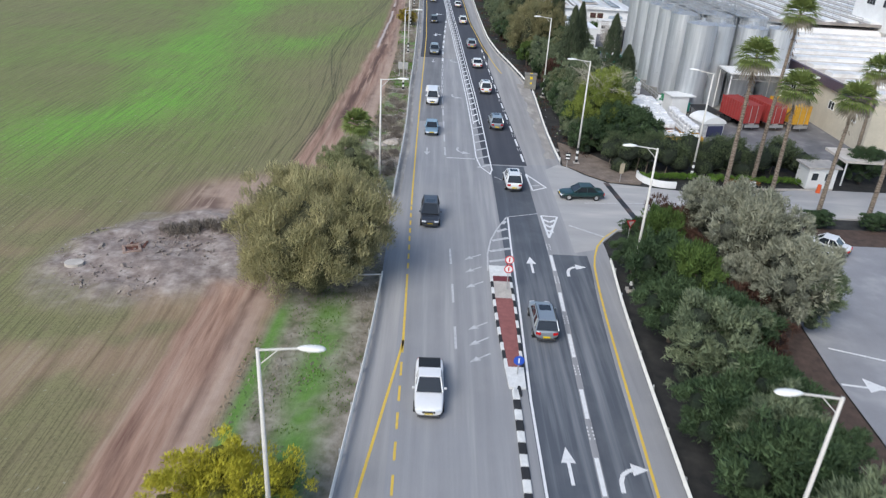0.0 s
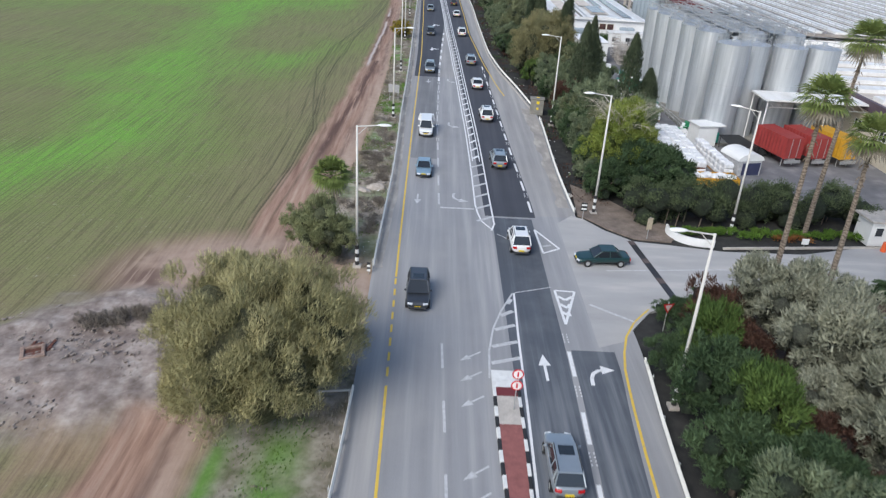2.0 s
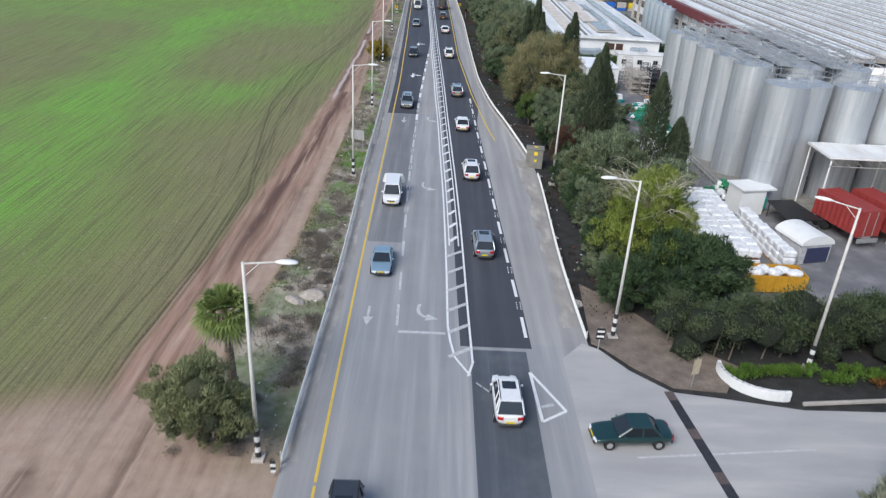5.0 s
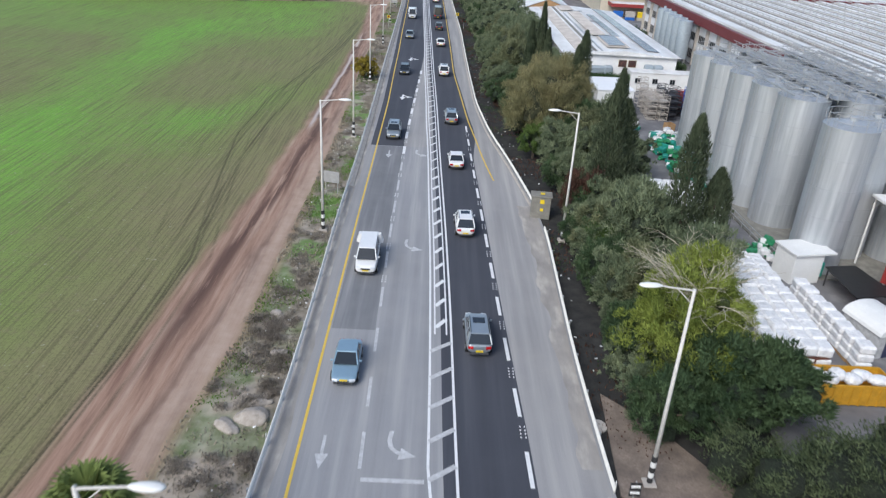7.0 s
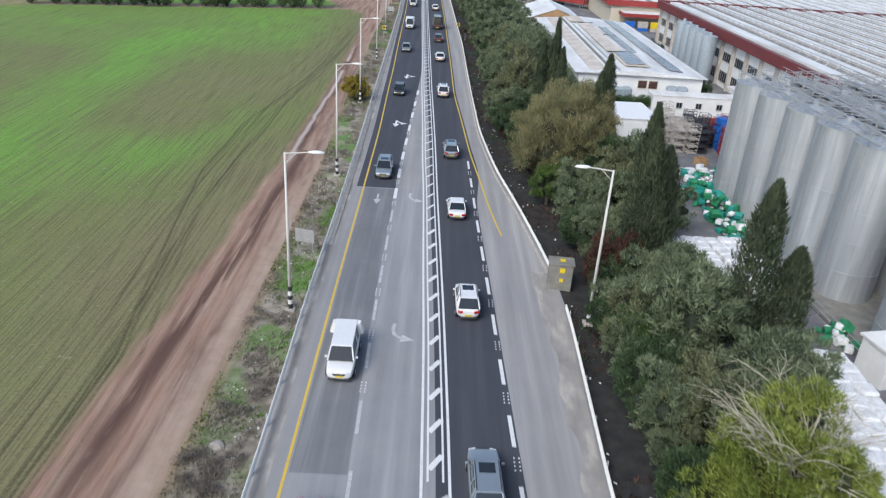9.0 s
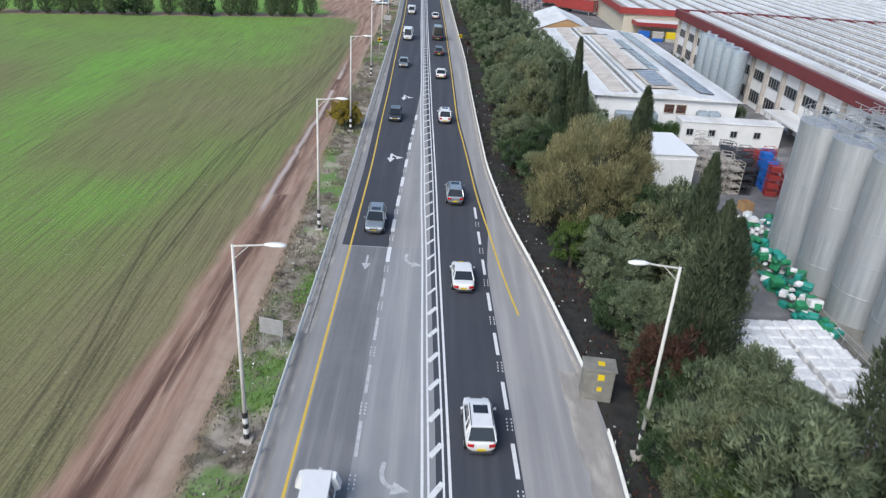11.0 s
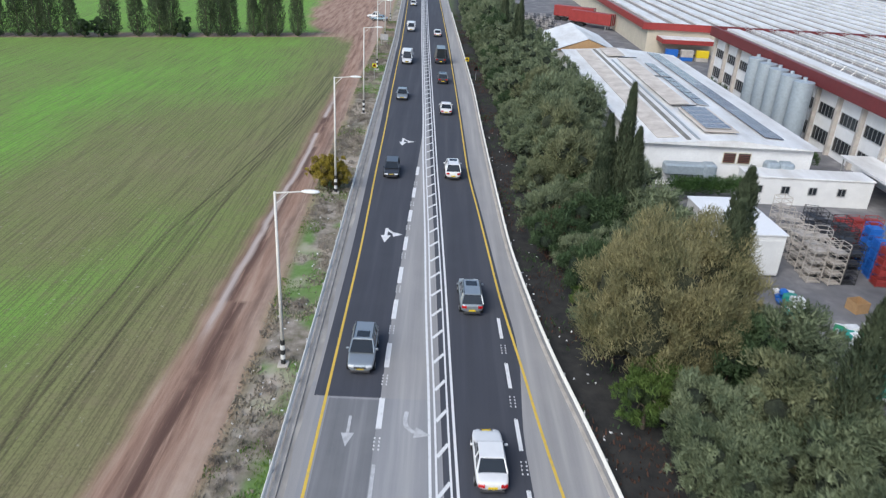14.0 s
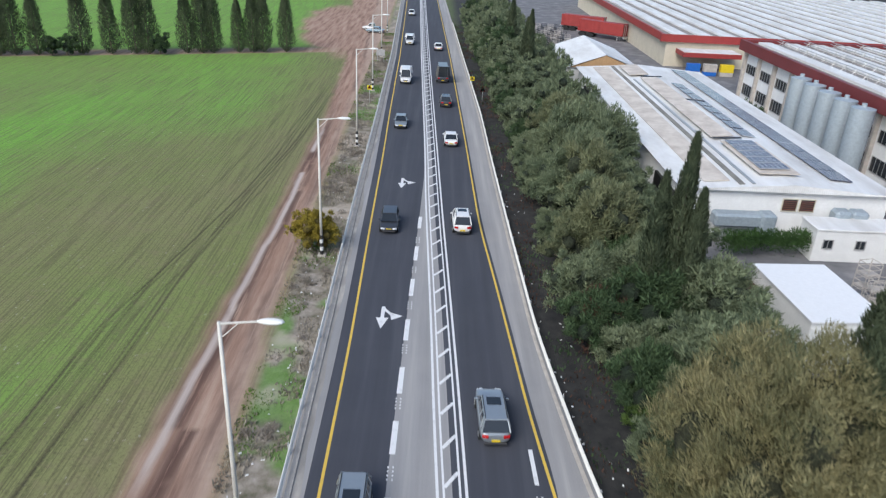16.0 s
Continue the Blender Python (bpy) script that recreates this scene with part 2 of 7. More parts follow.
LEAF_BLOOM = leaf("yellow_blossom_foliage", (0.2, 0.19, 0.02), (0.42, 0.4, 0.035), (0.66, 0.58, 0.07))
LEAF_DRY = leaf("dry_grass", (0.16, 0.14, 0.11), (0.27, 0.235, 0.185), (0.38, 0.34, 0.27))
LEAF_FERN = leaf("ground_cover_green", (0.04, 0.09, 0.01), (0.09, 0.19, 0.025), (0.18, 0.28, 0.05))
m = Nodes("bark", 0.95)
grain = m.noise(3, 5, 0.6, m.stretch(1.5, 1.5, 0.35))
m.colour(m.ramp(grain, (0.3, (0.08, 0.06, 0.045)), (0.7, (0.22, 0.18, 0.14)))).bump(grain, 0.8, 0.05)
BARK = m.mat
m = Nodes("palm_bark", 0.95)
ring = m.n.new("ShaderNodeTexWave")
ring.bands_direction = "Z"
ring.inputs["Scale"].default_value, ring.inputs["Distortion"].default_value = 1.1, 9.0
ring.inputs["Detail"].default_value, ring.inputs["Detail Scale"].default_value = 4.0, 2.5
m.l.new(m.where, ring.inputs["Vector"])
shag = m.mix(0.6, ring.outputs["Fac"], m.noise(5, 5, 0.75))
m.colour(m.ramp(shag, (0.25, (0.1, 0.075, 0.055)), (0.75, (0.27, 0.22, 0.17)))).bump(shag, 0.7, 0.06)
PALM_BARK = m.mat
m = Nodes("pale_bare_twigs", 0.9)
m.colour(m.ramp(m.noise(2, 3), (0.3, (0.3, 0.27, 0.2)), (0.7, (0.52, 0.48, 0.38))))
TWIG = m.mat


# ---- helpers for meshes ----
def part(name, bm, mat, parent=None, label="", smooth=False):
    """Link a bmesh as one mesh object, as a part of parent if one is given."""
    me = bpy.data.meshes.new(name)
    if smooth:
        for f in bm.faces:
            f.smooth = True
    bm.to_mesh(me)
    bm.free()
    me.materials.append(mat)
    ob = new(name, me)
    if parent:
        ob.parent = parent
    if label:
        tagged(ob, label)
    return ob


def shared(name, me, parent, m):
    ob = new(name, me)
    ob.parent = parent
    ob.matrix_basis = m
    return ob


def raw(name, verts, faces, mat, parent=None, smooth=False):
    """A mesh from arrays made by a formula."""
    me = bpy.data.meshes.new(name)
    me.from_pydata(verts if isinstance(verts, list) else verts.tolist(), [], faces if isinstance(faces, list) else faces.tolist())
    if smooth:
        me.polygons.foreach_set("use_smooth", [True] * len(me.polygons))
    me.materials.append(mat)
    ob = new(name, me)
    if parent:
        ob.parent = parent
    return ob


def thing(name, x=0, y=0, z=0, turn=0, label="", category="", group="", kind=""):
    e = new(name)
    e.empty_display_size = 0.2
    e.matrix_basis = pose(x, y, z, 0, 0, turn)
    return tagged(e, label, category, group, kind)


def box(bm, cx, cy, cz, sx, sy, sz, turn=0, bevel=0.0, tip=None):
    """A box centred at cx, cy with its foot at cz; turned about z, or posed by tip."""
    r = bmesh.ops.create_cube(bm, size=1.0)
    vs = r["verts"]
    bmesh.ops.scale(bm, vec=(sx, sy, sz), verts=vs)
    if bevel:
        es = list({e for v in vs for e in v.link_edges})
        q = bmesh.ops.bevel(bm, geom=es, offset=bevel, segments=1, affect="EDGES")
        vs = list({v for f in q["faces"] for v in f.verts} | {v for v in vs if v.is_valid})
    m = tip if tip is not None else pose(cx, cy, cz + sz / 2, 0, 0, turn)
    bmesh.ops.transform(bm, matrix=m, verts=vs)
    return vs


def rod(bm, a, b, r0, r1=None, n=8, caps=True):
    a, b = Vector(a), Vector(b)
    d = b - a
    q = bmesh.ops.create_cone(bm, cap_ends=caps, segments=n, radius1=r0, radius2=r0 if r1 is None else r1, depth=d.length)
    m = Matrix.Translation((a + b) / 2) @ d.to_track_quat("Z", "Y").to_matrix().to_4x4()
    bmesh.ops.transform(bm, matrix=m, verts=q["verts"])
    return q["verts"]


def tube(x, y, z, r, h, n, bm, r1=None):
    return rod(bm, (x, y, z), (x, y, z + h), r, r1, n)


def again(ob, m):
    """A copy at exactly the pose m, whatever the first one's own scale."""
    return copy_thing(ob, m @ Matrix.Diagonal((*(1 / v for v in ob.scale), 1)))


# ---- the plan of the road: x of each line as a function of y ----
def plan(ys, xs):
    ys, xs = np.array(ys, float), np.array(xs, float)

    def f(y):
        # linear between the knots, softened over four metres
        return sum(np.interp(np.asarray(y, float) + d, ys, xs) for d in (-4, -2, 0, 2, 4)) / 5
    return f


far = 700
LEFT_RAIL = plan([0, 28, 42, 55, 68, 88, 100, 113, 135, 160, 180, 200, 222, 270, far], [-5.4, -4.25, -3.65, -3.5, -3.8, -3.62, -3.75, -4.05, -4.2, -4.6, -5.0, -5.35, -5.7, -6.6, -20])
LEFT_YELLOW = plan([0, 42, 55, 68, 88, 113, 135, 160, 180, 200, 222, 270, far], [-1.0, -1.38, -1.6, -1.85, -2.05, -2.25, -2.35, -2.5, -2.95, -3.3, -3.87, -4.85, -17.5])
CENTRE = plan([0, 30, 43, 50, 56, 80, 95, 113, 145, 165, 181, 200], [2.6, 2.45, 2.3, 2.15, 2.0, 1.6, 1.36, 1.08, 1.1, 1.45, 1.78, 2.1])
HATCH_L = plan([80, 92, 108, 122, 138, 150, 162, 188, 204, 223, 270, far], [5.3, 5.2, 4.9, 4.45, 4.0, 3.5, 3.15, 2.2, 1.8, 1.18, -0.4, -13])
HATCH_R = plan([76, 84, 99, 113, 136, 154, 172, 180, 209, 270, far], [7.0, 6.82, 6.6, 6.25, 5.5, 5.0, 4.4, 4.1, 3.2, 1.3, -11.3])
RIGHT_DASH = plan([0, 30, 49, 56, 82, 94, 107, 118, 130, 141, 160], [9.6, 10.1, 10.75, 10.95, 10.95, 10.5, 10.1, 9.8, 9.42, 9.15, 8.7])
RIGHT_YELLOW = plan([120, 134, 145, 150, 160, 170, 181, 209, 270, far], [12.6, 10.8, 9.95, 9.4, 8.85, 8.3, 7.6, 7.05, 5.6, -7.5])
RIGHT_EDGE = plan([0, 28, 41, 50, 54, 57, 80, 93, 113, 116, 121, 134, 145, 160, 180, 200, 222, 270, far], [13.6, 14.4, 14.9, 15.4, 15.75, 16.2, 15.1, 15.0, 15.6, 15.6, 15.2, 13.65, 12.0, 10.75, 10.3, 9.95, 9.7, 8.2, -4.5])


def ribbon(name, fa, fb, y0, y1, z, mat, parent=None, step=2.0, drop=0.02):
    """A strip of paving between two lines of the plan, with its own thickness."""
    n = max(2, int((y1 - y0) / step) + 1)
    ys = np.linspace(y0, y1, n)
    a = np.broadcast_to(fa(ys) if callable(fa) else fa, ys.shape)
    b = np.broadcast_to(fb(ys) if callable(fb) else fb, ys.shape)
    v, f = [], []
    for i in range(n):
        v += [(a[i], ys[i], z - drop), (a[i], ys[i], z), (b[i], ys[i], z), (b[i], ys[i], z - drop)]
        if i:
            k = 4 * i
            f += [(k - 4 + j, k - 3 + j, k + 1 + j, k + j) for j in range(3)]
    f += [(0, 3, 2, 1), (4 * n - 4, 4 * n - 3, 4 * n - 2, 4 * n - 1)]
    v = [tuple(float(c) for c in p) for p in v]
    ob = raw(name, v, f, mat, parent)
    ob.data.flip_normals()
    return ob


def slab(name, corners, z, mat, parent=None, drop=0.02):
    """A flat polygon of paving or paint with thickness, anticlockwise corners."""
    n = len(corners)
    v = [(x, y, z) for x, y in corners] + [(x, y, z - drop) for x, y in corners]
    f = [tuple(range(n))] + [(i, i + n, (i + 1) % n + n, (i + 1) % n) for i in range(n)]
    return raw(name, v, f, mat, parent)


def offset(f, d):
    return lambda y: f(y) + d


# ---- ground: one sheet to the horizon, with the field, the dirt track and the verge ----
def lattice(x, y, seed):
    h = np.sin(x * 127.1 + y * 311.7 + seed * 74.7) * 43758.5453
    return h - np.floor(h)


def vnoise(x, y, scale, seed=0, octaves=4):
    out, amp, tot = 0.0, 1.0, 0.0
    for o in range(octaves):
        u, w = x / scale, y / scale
        i, j = np.floor(u), np.floor(w)
        a, b = u - i, w - j
        a, b = a * a * (3 - 2 * a), b * b * (3 - 2 * b)
        s = seed + 13 * o
        q = (lattice(i, j, s) * (1 - a) + lattice(i + 1, j, s) * a) * (1 - b) + (lattice(i, j + 1, s) * (1 - a) + lattice(i + 1, j + 1, s) * a) * b
        out, tot, amp, scale = out + amp * q, tot + amp, amp * 0.55, scale / 2.1
    return out / tot


def smooth(v, a, b):
    t = np.clip((v - a) / (b - a), 0, 1)
    return t * t * (3 - 2 * t)


gx = np.concatenate([[-2600, -1500, -800, -400, -250, -170, -130, -105], np.arange(-90, -40, 2.0), np.arange(-40, -25, 0.5), np.arange(-25, -21.4, 0.2), np.arange(-21.4, -14, 0.1), np.arange(-14, -7, 0.2), np.arange(-7, -3, 0.4), np.arange(-3, 60, 3.0), [70, 90, 130, 200, 400, 900, 2600]])
gy = np.concatenate([[-2600, -800, -200, -60, -20, 0, 10], np.arange(18, 285, 0.5), np.arange(285, 420, 3.0), [450, 500, 600, 800, 1300, 2600]])
GX, GY = np.meshgrid(gx, gy)
n1, n2, n3 = vnoise(GX, GY, 9, 1), vnoise(GX, GY, 2.2, 2), vnoise(GX, GY, 30, 3)
TRACK_Y = [0, 20, 45, 84, 95, 122, 134, 146, 158, 180, 200, 225, 262, 300, 400]
TRACK_L = [-18, -17.6, -17, -15.5, -14.8, -13.3, -13.0, -12.6, -12.5, -12.5, -12.8, -13.5, -15.2, -20, -28]
TRACK_R = [-12.8, -12.4, -11.4, -9.2, -7.9, -7.7, -7.7, -7.8, -8.3, -8.8, -9.1, -9.7, -10, -10, -12]
track_l, track_r = np.interp(GY, TRACK_Y, TRACK_L), np.interp(GY, TRACK_Y, TRACK_R)
track_c, track_w = (track_l + track_r) / 2, (track_r - track_l) / 2
dt = GX - track_c + 0.9 * (n2 - 0.5) + 0.5 * (n1 - 0.5)
track = 1 - smooth(np.abs(dt), track_w - 0.7, track_w + 0.8)
mouth = smooth(GY, 56.5, 60) * (1 - smooth(GY, 66, 70)) * smooth(GX, -22, -14) * (1 - smooth(GX, -3.6, -2))
fan = (1 - smooth(np.hypot((GX + 15) / 1.3, GY - 66 - 3 * (n1 - 0.5)), 5, 10))
row_end = GY - (250 + (GX + 76) * 0.34)
farm_lane = smooth(row_end, 0.5, 2) * (1 - smooth(row_end, 6, 9)) * (GX < -4)
fardirt = (1 - smooth(np.hypot((GX + 20 + (GY - 300) * 0.12) / 12, (GY - 305) / 45) + 0.5 * (n1 - 0.5), 0.75, 1.05)) * (GX < -5)
heap = 1 - smooth(np.hypot((GX + 21.0) / 10.5, (GY - 53) / 9.0) + 0.8 * (n1 - 0.5) + 0.25 * (n2 - 0.5), 0.6, 1.1)
soil = np.clip(np.maximum.reduce([track, mouth, fan, farm_lane * 0.9, fardirt]), 0, 1)
soil = np.maximum(soil, 0.55 * smooth(n1, 0.5, 0.7) * (1 - smooth(GY, 40, 75)) * (GX < -16))
verge = smooth(GX, track_c + track_w - 0.3, track_c + track_w + 0.9) * (GX < 0) * (1 - mouth)
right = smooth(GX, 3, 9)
s_band = GX * 0.87 - GY * 0.5
lush_c = np.interp(GY, [75, 100, 125, 165, 195, 220], [-47, -38, -42, -50, -50, -46])
vig = 0.34 + 0.42 * np.exp(-((GX - lush_c + 14 * (n3 - 0.5)) / 7) ** 2) * smooth(GY, 55, 85) * (1 - smooth(GY, 205, 235))
vig += 0.4 * np.exp(-((s_band + 97 + 16 * (n3 - 0.5)) / 9) ** 2) * smooth(GY, 120, 150) * (1 - smooth(GY, 185, 215))
vig += 0.45 * (n3 - 0.5) + 0.28 * (n1 - 0.5) + 0.1 * smooth(GY, 150, 190) + 0.35 * smooth(row_end, 5, 14) + 0.22 * smooth(GY, 195, 235)
vig *= 0.5 + 0.5 * smooth(track_l - GX, 1.5, 14)
vig *= 0.6 + 0.4 * smooth(GY, 30, 75)
wheel = np.zeros_like(GX)
RUN_A = ([78, 90, 100, 111, 129, 145, 168, 190, 204, 235], [-16.4, -15.6, -15.7, -15.9, -17.4, -17.6, -17.5, -16.2, -15.1, -14.2])
RUN_B = ([78, 92, 106, 126, 141, 160, 172, 188, 205, 235], [-15.9, -15.2, -15.2, -18.3, -20.2, -20.3, -18.8, -16.9, -16.0, -15.6])
for k, (run, off, deep) in enumerate(((RUN_A, 0.0, 1.0), (RUN_A, 0.38, 0.8), (RUN_A, -1.7, 0.7), (RUN_B, 0.0, 1.0), (RUN_B, 0.4, 0.7), (RUN_B, 1.6, 0.6), (RUN_B, -3.6, 0.4))):
    at = np.interp(GY, *run) + off + 0.35 * (vnoise(GX * 0, GY, 22, 20 + (k > 2)) - 0.5)
    wheel = np.maximum(wheel, deep * np.exp(-((GX - at) / 0.11) ** 2) * smooth(GY, 66, 80) * (1 - smooth(GY, 225, 250)) * (0.5 + 0.5 * smooth(vnoise(GX, GY, 9, 70 + k), 0.3, 0.55)))
ooze = np.where(GY < 150, 2.0, 1.0) + 0.7 * (vnoise(GX * 0, GY, 14, 8) - 0.5)
wet = np.exp(-((GX - track_l - ooze) / 0.75) ** 2) * smooth(GY, 82, 100) * (1 - smooth(GY, 200, 240)) * smooth(n2, 0.12, 0.36)
wet = np.maximum(wet, 0.6 * np.exp(-((dt - 1.1) / 0.35) ** 2) * track * smooth(n1, 0.35, 0.6))
wet = np.maximum(wet, 0.75 * smooth(vnoise(GX, GY, 5, 31), 0.5, 0.66) * np.maximum(mouth, fan) * (GX < -8))
pud = smooth(vnoise(GX * 0, GY, 9, 12, 2), 0.36, 0.44) * np.exp(-((GX - track_l - 0.75 - 0.5 * (vnoise(GX * 0, GY, 6, 88) - 0.5)) / 0.27) ** 4) * smooth(GY, 143, 148) * (1 - smooth(GY, 205, 220))
lush = 0.8 * verge * smooth(vnoise(GX, GY, 4.5, 15), 0.52, 0.62) * (0.4 + 0.6 * smooth(GY, 96, 115)) * smooth(GX, -11.5, -9) * smooth(GY, 66, 72)
lush = np.maximum(lush, 0.95 * verge * (1 - smooth(GY, 44, 50)) * np.maximum(np.exp(-((GX - track_r - 0.9) / 0.75) ** 2), np.exp(-((GX + 7.0) / 1.35) ** 2)) * (0.5 + 0.5 * smooth(n2, 0.3, 0.5)))
sand = np.clip(np.maximum.reduce([track * smooth(dt, 0.0, 2.0) * 0.7, 0.95 * mouth * smooth(GX, -15, -8), 0.75 * fan, 0.75 * verge * smooth(vnoise(GX, GY, 3.0, 91), 0.56, 0.66) * smooth(GY, 70, 78)]), 0, 1) * (GX < 0)
rut = 0.05 * (np.exp(-((dt - 1.1) / 0.3) ** 2) + np.exp(-((dt + 1.2) / 0.3) ** 2)) * track
GZ = -0.12 - rut + 0.06 * (n2 - 0.5) * (GX < -4) + heap * (0.35 + 0.9 * (vnoise(GX, GY, 3.2, 41) - 0.35)) - 0.03 * wheel
GZ += 0.1 * verge * (vnoise(GX, GY, 1.6, 43) - 0.3) * (GX < -4.6)
GZ = np.where((GX > -4.2) & (GX < 75), -0.16, GZ)
GZ -= 0.0016 * np.maximum(0, -GX - 150)
nx, ny = len(gx), len(gy)
verts = np.stack([GX.ravel(), GY.ravel(), GZ.ravel()], 1)
ii, jj = np.meshgrid(np.arange(nx - 1), np.arange(ny - 1))
q0 = (jj * nx + ii).ravel()
ground = raw("ground", verts, np.stack([q0, q0 + 1, q0 + nx + 1, q0 + nx], 1), ASPHALT_OLD, smooth=True)
tagged(ground, "green winter field with a rutted brown dirt track and weedy verge", "ground", kind="structure")
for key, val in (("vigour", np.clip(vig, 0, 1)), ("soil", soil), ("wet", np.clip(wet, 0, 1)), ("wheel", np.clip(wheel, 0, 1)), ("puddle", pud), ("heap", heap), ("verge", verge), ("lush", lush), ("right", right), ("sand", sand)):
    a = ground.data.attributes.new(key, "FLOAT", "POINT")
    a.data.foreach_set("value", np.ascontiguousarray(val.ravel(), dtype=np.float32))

m = Nodes("field_and_track", 0.95)
turn = m.n.new("ShaderNodeVectorRotate")
turn.rotation_type = "Z_AXIS"
turn.inputs["Angle"].default_value = radians(-1)
m.l.new(m.where, turn.inputs["Vector"])
rowvec = m.n.new("ShaderNodeVectorMath")
rowvec.operation = "MULTIPLY"
rowvec.inputs[1].default_value = (6.5, 0.09, 1)
m.l.new(turn.outputs[0], rowvec.inputs[0])
rows = m.noise(1.0, 2, 0.5, rowvec.outputs[0])
fine, mid, big = m.noise(6, 5, 0.7), m.noise(0.9, 5, 0.65), m.noise(0.07, 4)
crop = m.ramp(m.attr("vigour"), (0.05, (0.22, 0.187, 0.098)), (0.38, (0.178, 0.214, 0.064)), (0.84, (0.155, 0.36, 0.04)))
crop = m.mix(m.times(m.grey(rows, 0.47, 0.6), 0.52), crop, (0.085, 0.068, 0.036))
crop = m.mix(m.times(m.grey(fine, 0.48, 0.66), 0.6), crop, (0.075, 0.062, 0.034))
crop = m.mix(m.times(m.grey(mid, 0.5, 0.7), 0.4), crop, (0.19, 0.15, 0.088))
crop = m.mix(m.times(m.grey(m.noise(2.6, 3, 0.5), 0.68, 0.74), 0.5), crop, (0.38, 0.36, 0.28))
earth = m.ramp(m.noise(1.0, 5, 0.65, m.stretch(1.3, 0.09, 1)), (0.3, (0.16, 0.085, 0.06)), (0.5, (0.32, 0.198, 0.142)), (0.72, (0.43, 0.305, 0.232)))
earth = m.mix(m.times(m.attr("sand"), 0.7), earth, m.ramp(mid, (0.3, (0.33, 0.25, 0.195)), (0.7, (0.46, 0.37, 0.3))))
weeds = m.ramp(mid, (0.32, (0.1, 0.095, 0.055)), (0.5, (0.22, 0.19, 0.15)), (0.66, (0.34, 0.3, 0.255)))
weeds = m.mix(m.attr("lush"), weeds, m.ramp(fine, (0.3, (0.07, 0.17, 0.022)), (0.7, (0.13, 0.26, 0.045))))
weeds = m.mix(m.times(m.attr("sand"), 0.75), weeds, (0.47, 0.4, 0.33))
# leaf litter, taken near-black: the tree belt's shade is in its colour
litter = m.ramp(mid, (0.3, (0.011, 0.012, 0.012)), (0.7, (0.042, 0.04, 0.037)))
rubble = m.ramp(mid, (0.3, (0.13, 0.095, 0.08)), (0.52, (0.27, 0.22, 0.195)), (0.74, (0.44, 0.39, 0.35)))
c = m.mix(m.attr("verge"), crop, weeds)
c = m.mix(m.attr("soil"), c, earth)
c = m.mix(m.attr("heap"), c, rubble)
ooze_run = m.noise(1.0, 5, 0.65, m.stretch(2.4, 0.1, 1))
c = m.mix(m.times(m.attr("wet"), m.grey(ooze_run, 0.36, 0.5)), c, (0.095, 0.05, 0.037))
c = m.mix(m.times(m.attr("wheel"), m.grey(fine, 0.25, 0.5)), c, (0.045, 0.04, 0.018))
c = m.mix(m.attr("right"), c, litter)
c = m.mix(m.times(m.attr("puddle"), 0.9), c, (0.5, 0.41, 0.35))
m.colour(c).bump(m.mix(0.3, fine, rows), 0.5, 0.06)
gloss = m.n.new("ShaderNodeMapRange")
gloss.inputs["To Min"].default_value, gloss.inputs["To Max"].default_value = 0.95, 0.4
m.l.new(m.attr("puddle"), gloss.inputs["Value"])
m.rough(gloss.outputs[0])
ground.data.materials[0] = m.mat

# ---- road ----
road = thing("road", label="worn grey asphalt main road with fresh dark lanes", category="road", kind="structure")
ribbon("carriageway", offset(LEFT_RAIL, -0.1), offset(RIGHT_EDGE, 0.2), 0, far, 0.0, ASPHALT_OLD, road, drop=0.2)
ribbon("shoulder", offset(LEFT_RAIL, 0.05), offset(LEFT_YELLOW, -0.75), 140, far, 0.004, ASPHALT_PALE, road)
ribbon("shoulder", offset(LEFT_RAIL, 0.05), offset(LEFT_YELLOW, -0.4), 26, 139.5, 0.004, ASPHALT_PALE, road)
ribbon("turning_lane", offset(RIGHT_DASH, 0.2), offset(RIGHT_EDGE, -0.05), 80.5, 150.5, 0.004, ASPHALT_PALE, road)
ribbon("shoulder", offset(RIGHT_YELLOW, 0.35), offset(RIGHT_EDGE, -0.02), 150.5, far, 0.004, ASPHALT_PALE, road)
ribbon("worn_lane", lambda y: HATCH_R(np.maximum(y, 84)) + 0.0, offset(RIGHT_DASH, -0.2), 10, 79.6, 0.004, ASPHALT_MID, road)
ribbon("turning_lane", offset(RIGHT_DASH, 0.2), lambda y: np.minimum(RIGHT_EDGE(y) - 1.7, 14.2), 10, 57, 0.004, ASPHALT_MID, road)
ribbon("fresh_lane", offset(HATCH_R, -0.75), lambda y: RIGHT_DASH(y) + 0.25 + (RIGHT_YELLOW(np.maximum(y, 132)) + 0.05 - RIGHT_DASH(y)) * smooth(y, 134, 149), 80, 150, 0.008, ASPHALT_NEW, road)
ribbon("fresh_lane", offset(HATCH_R, -0.75), offset(RIGHT_YELLOW, 0.3), 150, far, 0.008, ASPHALT_NEW, road)
ribbon("fresh_lane", offset(LEFT_YELLOW, -0.75), lambda y: np.minimum(CENTRE(y) - 0.12, HATCH_L(y) - 0.1), 138.6, far, 0.008, ASPHALT_NEW, road)
ribbon("old_strip", lambda y: np.minimum(CENTRE(y) - 0.1, HATCH_L(y) - 0.12), offset(HATCH_L, 0.85), 138.6, 195, 0.006, ASPHALT_PALE, road)
ribbon("worn_lane", offset(LEFT_YELLOW, 0.2), offset(CENTRE, -0.15), 96.2, 138.4, 0.006, ASPHALT_WORN, road)
ribbon("patched_lane", offset(LEFT_YELLOW, 0.2), offset(CENTRE, -0.15), 20, 96, 0.006, ASPHALT_OLD, road)
